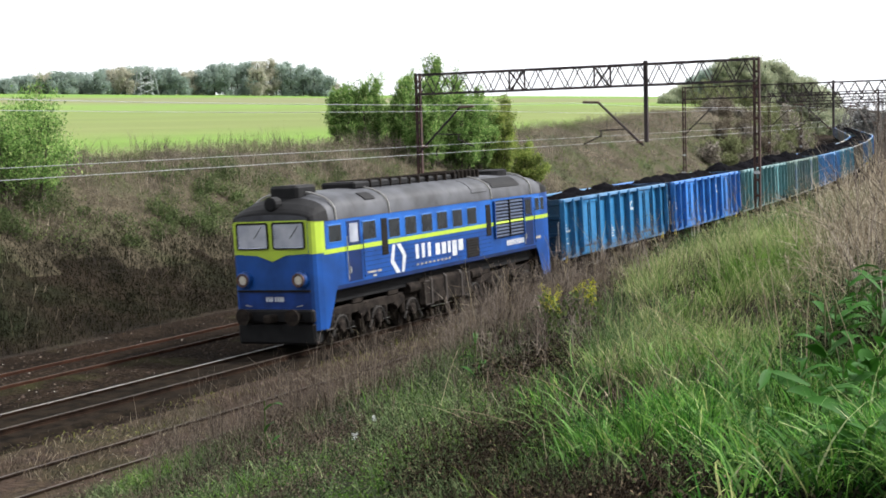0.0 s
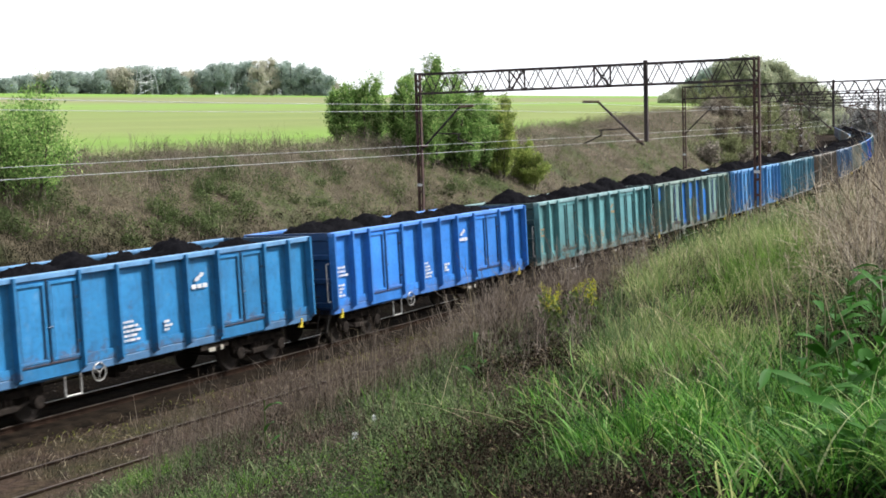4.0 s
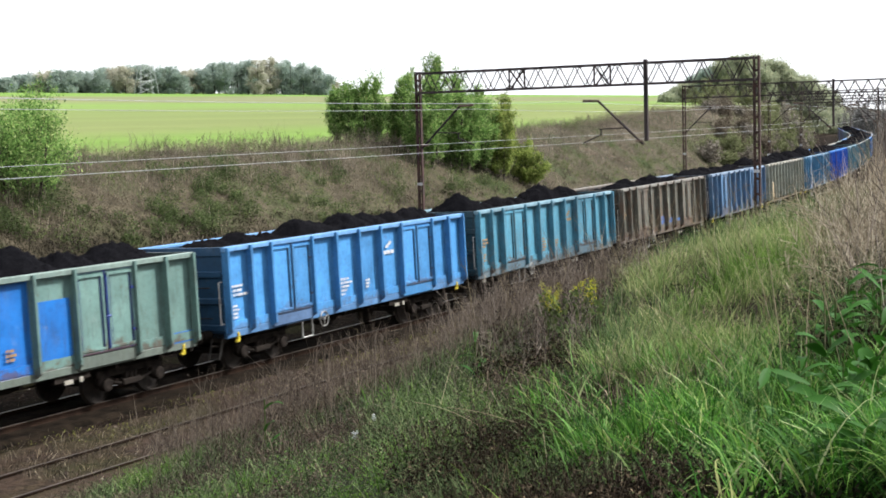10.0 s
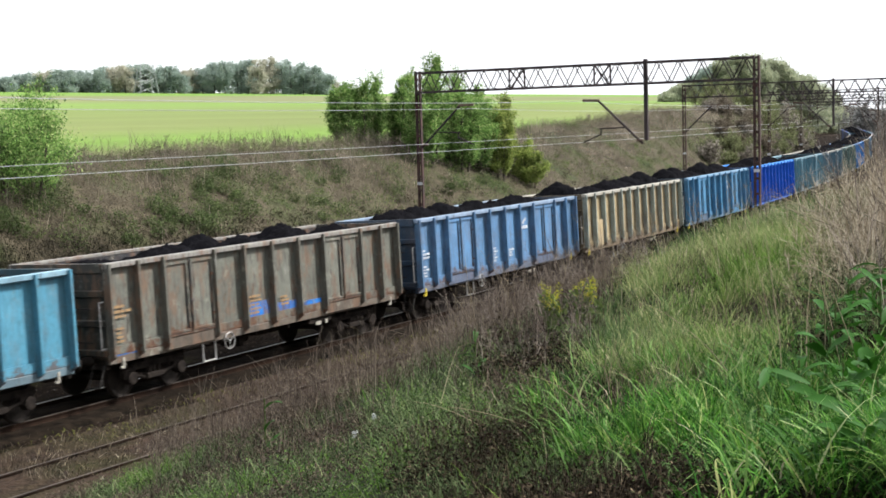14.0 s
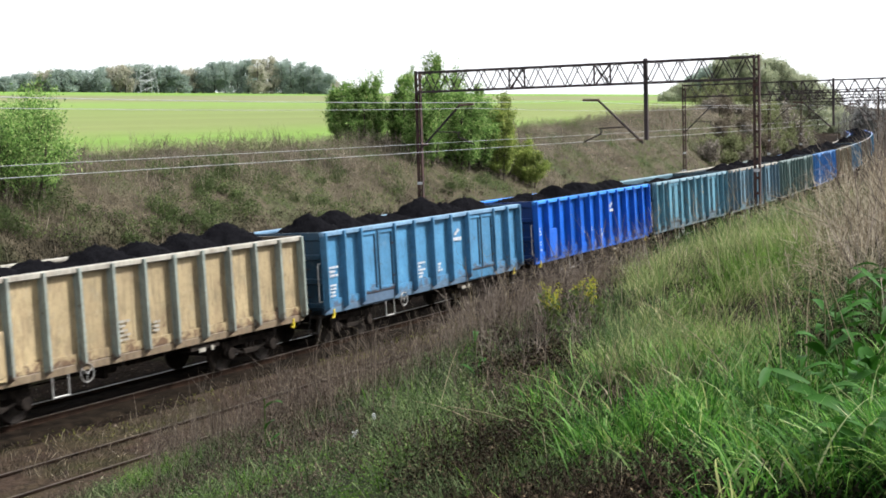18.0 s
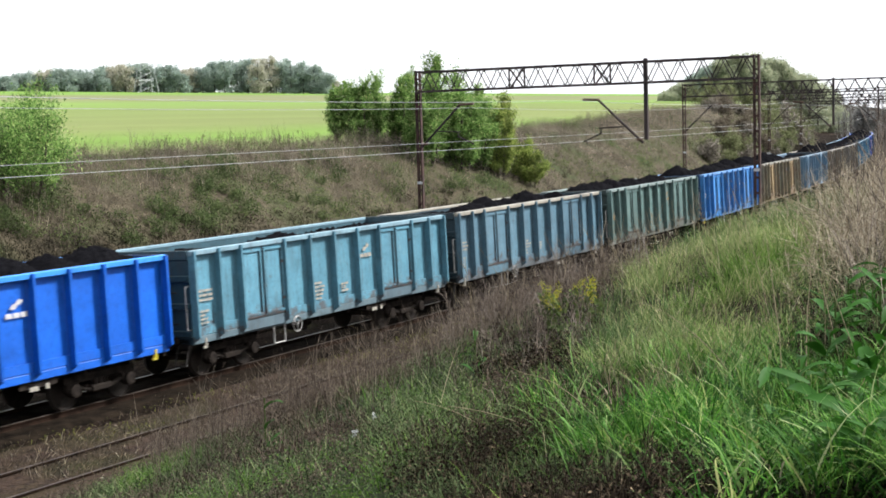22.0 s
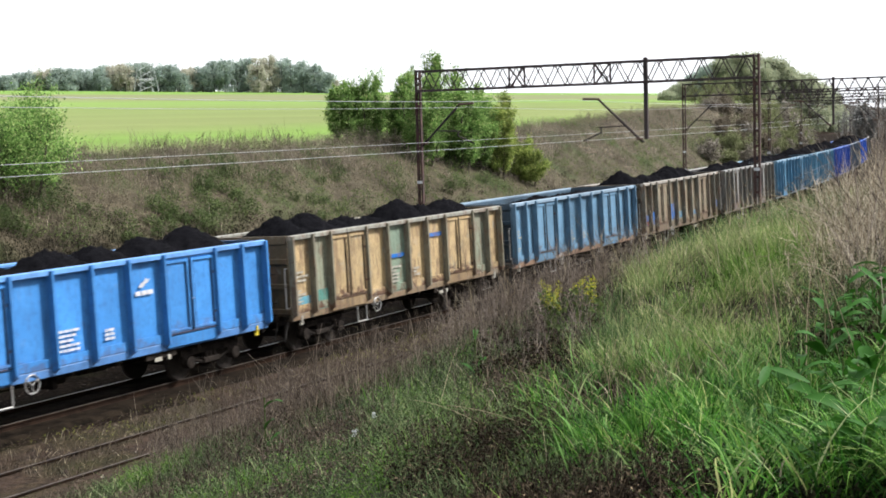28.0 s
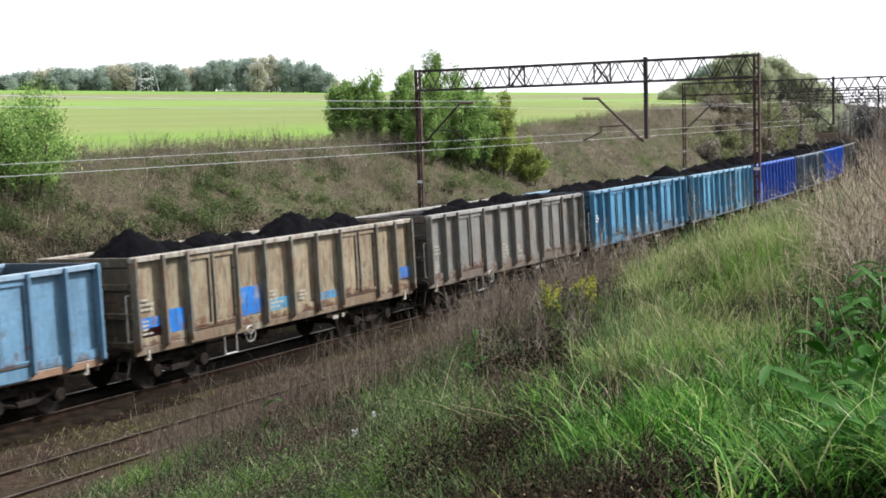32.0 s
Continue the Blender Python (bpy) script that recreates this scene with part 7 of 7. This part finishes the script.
for i, (off, d, ln, az, le, be) in enumerate(((13.6, 7.5, 1.1, 0.6, 0.3, 0.5), (14.4, 8.0, 1.3, 0.2, 0.5, 0.3), (15.2, 8.6, 1.2, 3.4, 0.2, 0.6), (16.0, 8.2, 1.3, 0.9, 0.35, 0.4), (16.8, 7.8, 1.2, 2.6, 0.3, 0.5), (15.6, 7.0, 1.0, 5.6, 0.5, 0.6), (12.2, 8.5, 0.9, 2.4, 0.6, 0.6),
        (6.8, 8.0, 0.9, 2.9, 0.8, 0.6), (2.0, 9.0, 0.9, 3.0, 1.0, 0.4), (4.5, 8.4, 0.8, 2.6, 1.1, 0.3), (-0.5, 10.5, 0.9, 0.3, 0.9, 0.3), (17.2, 9.5, 1.4, 1.5, 0.2, 0.4), (14.9, 10.5, 1.4, 4.2, 0.3, 0.4), (13.1, 12.0, 1.4, 1.0, 0.3, 0.5), (3.2, 15.0, 1.2, 2.8, 0.4, 0.4), (-3.6, 14.0, 0.9, 0.6, 0.7, 0.3))):
    dry_stalk(*from_view(off, d), ln, az, le, be, 70 + i)


def dead_branch(x, y, length, az, lean, bend, seed):
    """A bleached arching branch with forked twigs."""
    rng = random.Random(seed)
    t = thing("dead_branch", Matrix.Translation((x, y, float(ground_z(x, y)))), "bleached arching dead branch in the dry brush", "branch", "dead branches in the brush")

    def run(name, p, length, az, lean, bend, r, n):
        way, radii = [p], [r]
        for i in range(n):
            a = lean + bend * i / n
            q = p + Vector((math.cos(az) * math.sin(a), math.sin(az) * math.sin(a), math.cos(a))) * (length / n) + Vector([rng.uniform(-0.012, 0.012) for _ in range(3)])
            r2 = r * (1 - 0.75 / n)
            way.append(q)
            radii.append(r2)
            if r > 0.0025 and i >= 1 and rng.random() < 0.65:
                run("twig", q, length * rng.uniform(0.25, 0.5), az + rng.choice((-1, 1)) * rng.uniform(0.4, 1.3), a + rng.uniform(-0.5, 0.3), bend * 0.7, r * 0.5, 4)
            p, r = q, r2
        part(name, tube(way, radii), MAT["bleach"], t)

    run("stem", Vector((0, 0, -0.05)), length, az, lean, bend, 0.007, 8)


for i, (off, d, ln, az, le, be) in enumerate(((16.3, 12.6, 1.0, 0.9, 0.1, 1.6), (15.6, 13.4, 0.9, 0.5, 0.2, 1.5), (17.2, 12.0, 1.1, 2.2, 0.1, 1.4), (16.7, 13.0, 1.1, 5.6, 0.2, 1.6), (15.8, 12.2, 0.8, 5.2, 0.3, 1.2), (17.4, 12.2, 1.1, 3.6, 0.1, 1.7), (16.0, 14.2, 1.1, 1.6, 0.2, 1.4), (15.4, 11.4, 0.7, 4.4, 0.6, 1.2), (17.0, 10.4, 0.9, 4.0, 0.4, 1.3), (17.6, 10.8, 1.0, 5.0, 0.2, 1.5), (16.9, 14.6, 1.2, 0.2, 0.1, 1.3), (16.5, 11.2, 0.8, 1.2, 0.4, 1.4))):
    dead_branch(*from_view(off, d), ln, az, le, be, 170 + i)


# goldenrod in flower on the slope
def goldenrod(x, y, h, seed):
    rng = np.random.RandomState(seed)
    t = thing("goldenrod", Matrix.Translation((x, y, float(ground_z(x, y)))), "goldenrod with yellow flower plumes on the grassy slope", "wild flower", "goldenrod")
    bm = bmesh.new()
    tips = []
    for i in range(5):
        tip = Vector((rng.uniform(-0.07, 0.07), rng.uniform(-0.07, 0.07), h * rng.uniform(0.8, 1.0)))
        rod(bm, (tip.x * 0.3, tip.y * 0.3, -0.05), tip, 0.005, 5, 0.003)
        for k in range(5):
            tips.append(tip + Vector((rng.uniform(-0.04, 0.04), rng.uniform(-0.04, 0.04), -0.035 * k)))
    part("stem", bm, MAT["forb"], t, "green stems")
    v, f = leaf_cloud(np.array([tuple(p) for p in tips]), np.full(len(tips), 0.032), 620, 0.007, rng)
    part("flower_plume", quick_mesh("flower_plume", v, 4, f, MAT["goldenrod"]), None, t, "bright yellow plumes")
    v, f = leaf_cloud(np.array([(rng.uniform(-0.08, 0.08), rng.uniform(-0.08, 0.08), h * u) for u in (0.3, 0.45, 0.6, 0.7)]), np.full(4, 0.12), 260, 0.03, rng)
    part("foliage", quick_mesh("foliage", v, 4, f, MAT["forb"]), None, t, "narrow green leaves")


# broad-leaved plants close by
def broad_leaf(length, width, droop):
    bm = bmesh.new()
    prev = None
    n = 7
    for i in range(n + 1):
        u = i / n
        w = width * math.sin(math.pi * min(1, 0.06 + u * 0.94)) ** 0.8 * 0.5 + 0.001
        x = length * u * (1 - 0.15 * u)
        z = length * (0.55 * u - droop * u * u)
        ring = [bm.verts.new((x, -w, z + w * 0.35)), bm.verts.new((x, 0, z)), bm.verts.new((x, w, z + w * 0.35))]
        if prev:
            for k in range(2):
                bm.faces.new((prev[k], prev[k + 1], ring[k + 1], ring[k])).smooth = True
        prev = ring
    return bm


LEAVES = [mesh_of("leaf", broad_leaf(l, w, d), MAT["broadleaf"]) for l, w, d in ((0.25, 0.065, 0.5), (0.2, 0.07, 0.35), (0.3, 0.05, 0.75), (0.22, 0.045, 0.2))]


def broad_plant(x, y, n, seed, h=0.25):
    rng = random.Random(seed)
    t = thing("broad_leaved_plant", Matrix.Translation((x, y, float(ground_z(x, y)))), "broad-leaved green plant in the lush grass", "plant", "broad-leaved plants")
    part("stem", rods(((0, 0, -0.05), (0.02, 0.01, h)), r=0.006), MAT["forb"], t)
    for i in range(n):
        z = h * rng.uniform(0.1, 1.0)
        part("leaf", LEAVES[rng.randrange(4)], None, t, m=Matrix.Translation((0, 0, z)) @ Matrix.Rotation(rng.uniform(0, math.tau), 4, "Z") @ Matrix.Rotation(rng.uniform(-0.5, 0.35), 4, "Y") @ Matrix.Rotation(rng.uniform(-0.5, 0.5), 4, "X"))


for i, (off, d, n) in enumerate(((15.0, 6.2, 9), (16.3, 5.6, 10), (17.2, 6.6, 9), (15.9, 7.2, 9), (14.2, 7.4, 6), (16.9, 4.9, 8), (12.6, 6.8, 5), (17.4, 7.8, 9), (15.4, 8.3, 7), (-7.5, 12.0, 4), (1.2, 12.0, 4), (16.0, 6.6, 10), (16.6, 6.0, 10), (17.3, 5.4, 9), (15.2, 7.6, 8), (16.4, 7.6, 10), (17.0, 7.1, 10), (15.7, 5.2, 6), (14.6, 6.6, 5), (15.6, 8.6, 9), (16.6, 8.9, 10), (17.3, 8.5, 10), (16.1, 9.4, 9), (17.0, 9.6, 10), (17.6, 9.2, 9), (15.2, 9.0, 6))):
    broad_plant(*from_view(off, d), n, 40 + i, 0.5 if d > 8.4 else 0.32 if d > 6 else 0.22)
for off, d, h, sd in ((4.3, 13.0, 0.66, 1), (5.75, 13.2, 0.6, 2)):
    goldenrod(*from_view(off, d), h, sd)


# pale seed heads on the slope
def seed_head(x, y, h, seed):
    rng = np.random.RandomState(seed)
    t = thing("pale_seed_head", Matrix.Translation((x, y, float(ground_z(x, y)))), "white fluffy seed head on a thin stem", "wild flower", "pale seed heads")
    tip = Vector((rng.uniform(-0.05, 0.05), rng.uniform(-0.05, 0.05), h))
    part("stem", rods(((0, 0, -0.04), tuple(tip)), r=0.003), MAT["straw"], t, "thin dry stem")
    v, f = leaf_cloud(np.array([tuple(tip + Vector(rng.normal(0, 0.012, 3))) for _ in range(6)]), np.full(6, 0.011), 200, 0.005, rng)
    part("flower_head", quick_mesh("flower_head", v, 4, f, MAT["white"]), None, t, "white fluffy head")


for i, (off, d, h) in enumerate(((-3.88, 10.6, 0.12), (-3.0, 11.2, 0.12))):
    seed_head(*from_view(off, d), h, 90 + i)


# ---- motion ----
def spin_rows(radius, s_centre, t0, t1, place, lead):
    """Rolling of a wheelset: its pose in the bogie, turned by the way gone."""
    rows = []
    n = round((t1 - t0) * 15)
    base = train_s(t0)
    if t0 > 0:
        rows.append((0.0, place))
    for i in range(n + 1):
        t = t0 + (t1 - t0) * i / n
        a = (train_s(t) - base) / radius
        rows.append((t, place @ Matrix.Rotation(a, 4, "Y")))
    if t1 < 32:
        rows.append((32.0, rows[-1][1]))
    return rows


def motions():
    times = [i * 0.8 for i in range(41)]
    nudge = {3: -0.12, 7: 0.15, 8: 0.05, 10: 0.32, 11: 0.15}      # per-wagon shifts that fit the wagon ends to the camera's view
    units = [(LOCO, -0.545 - 8.775, 8.6)] + [(w, i * PITCH_LEN + nudge.get(i, 0) + BODY_LEN / 2, WB) for i, w in enumerate(WAGONS)]
    for ob, off, wb in units:
        walk(ob, [(t, vehicle_pose(train_s(t) + off, wb)) for t in times])
        inside = [t * 0.4 for t in range(81) if 14 < train_s(t * 0.4) + off < 105]
        if not inside:
            continue
        for o in ob.children_recursive:
            if "spin" in o:
                walk(o, spin_rows(o["spin"], off, inside[0], inside[-1], o.matrix_basis.copy(), ob))


motions()
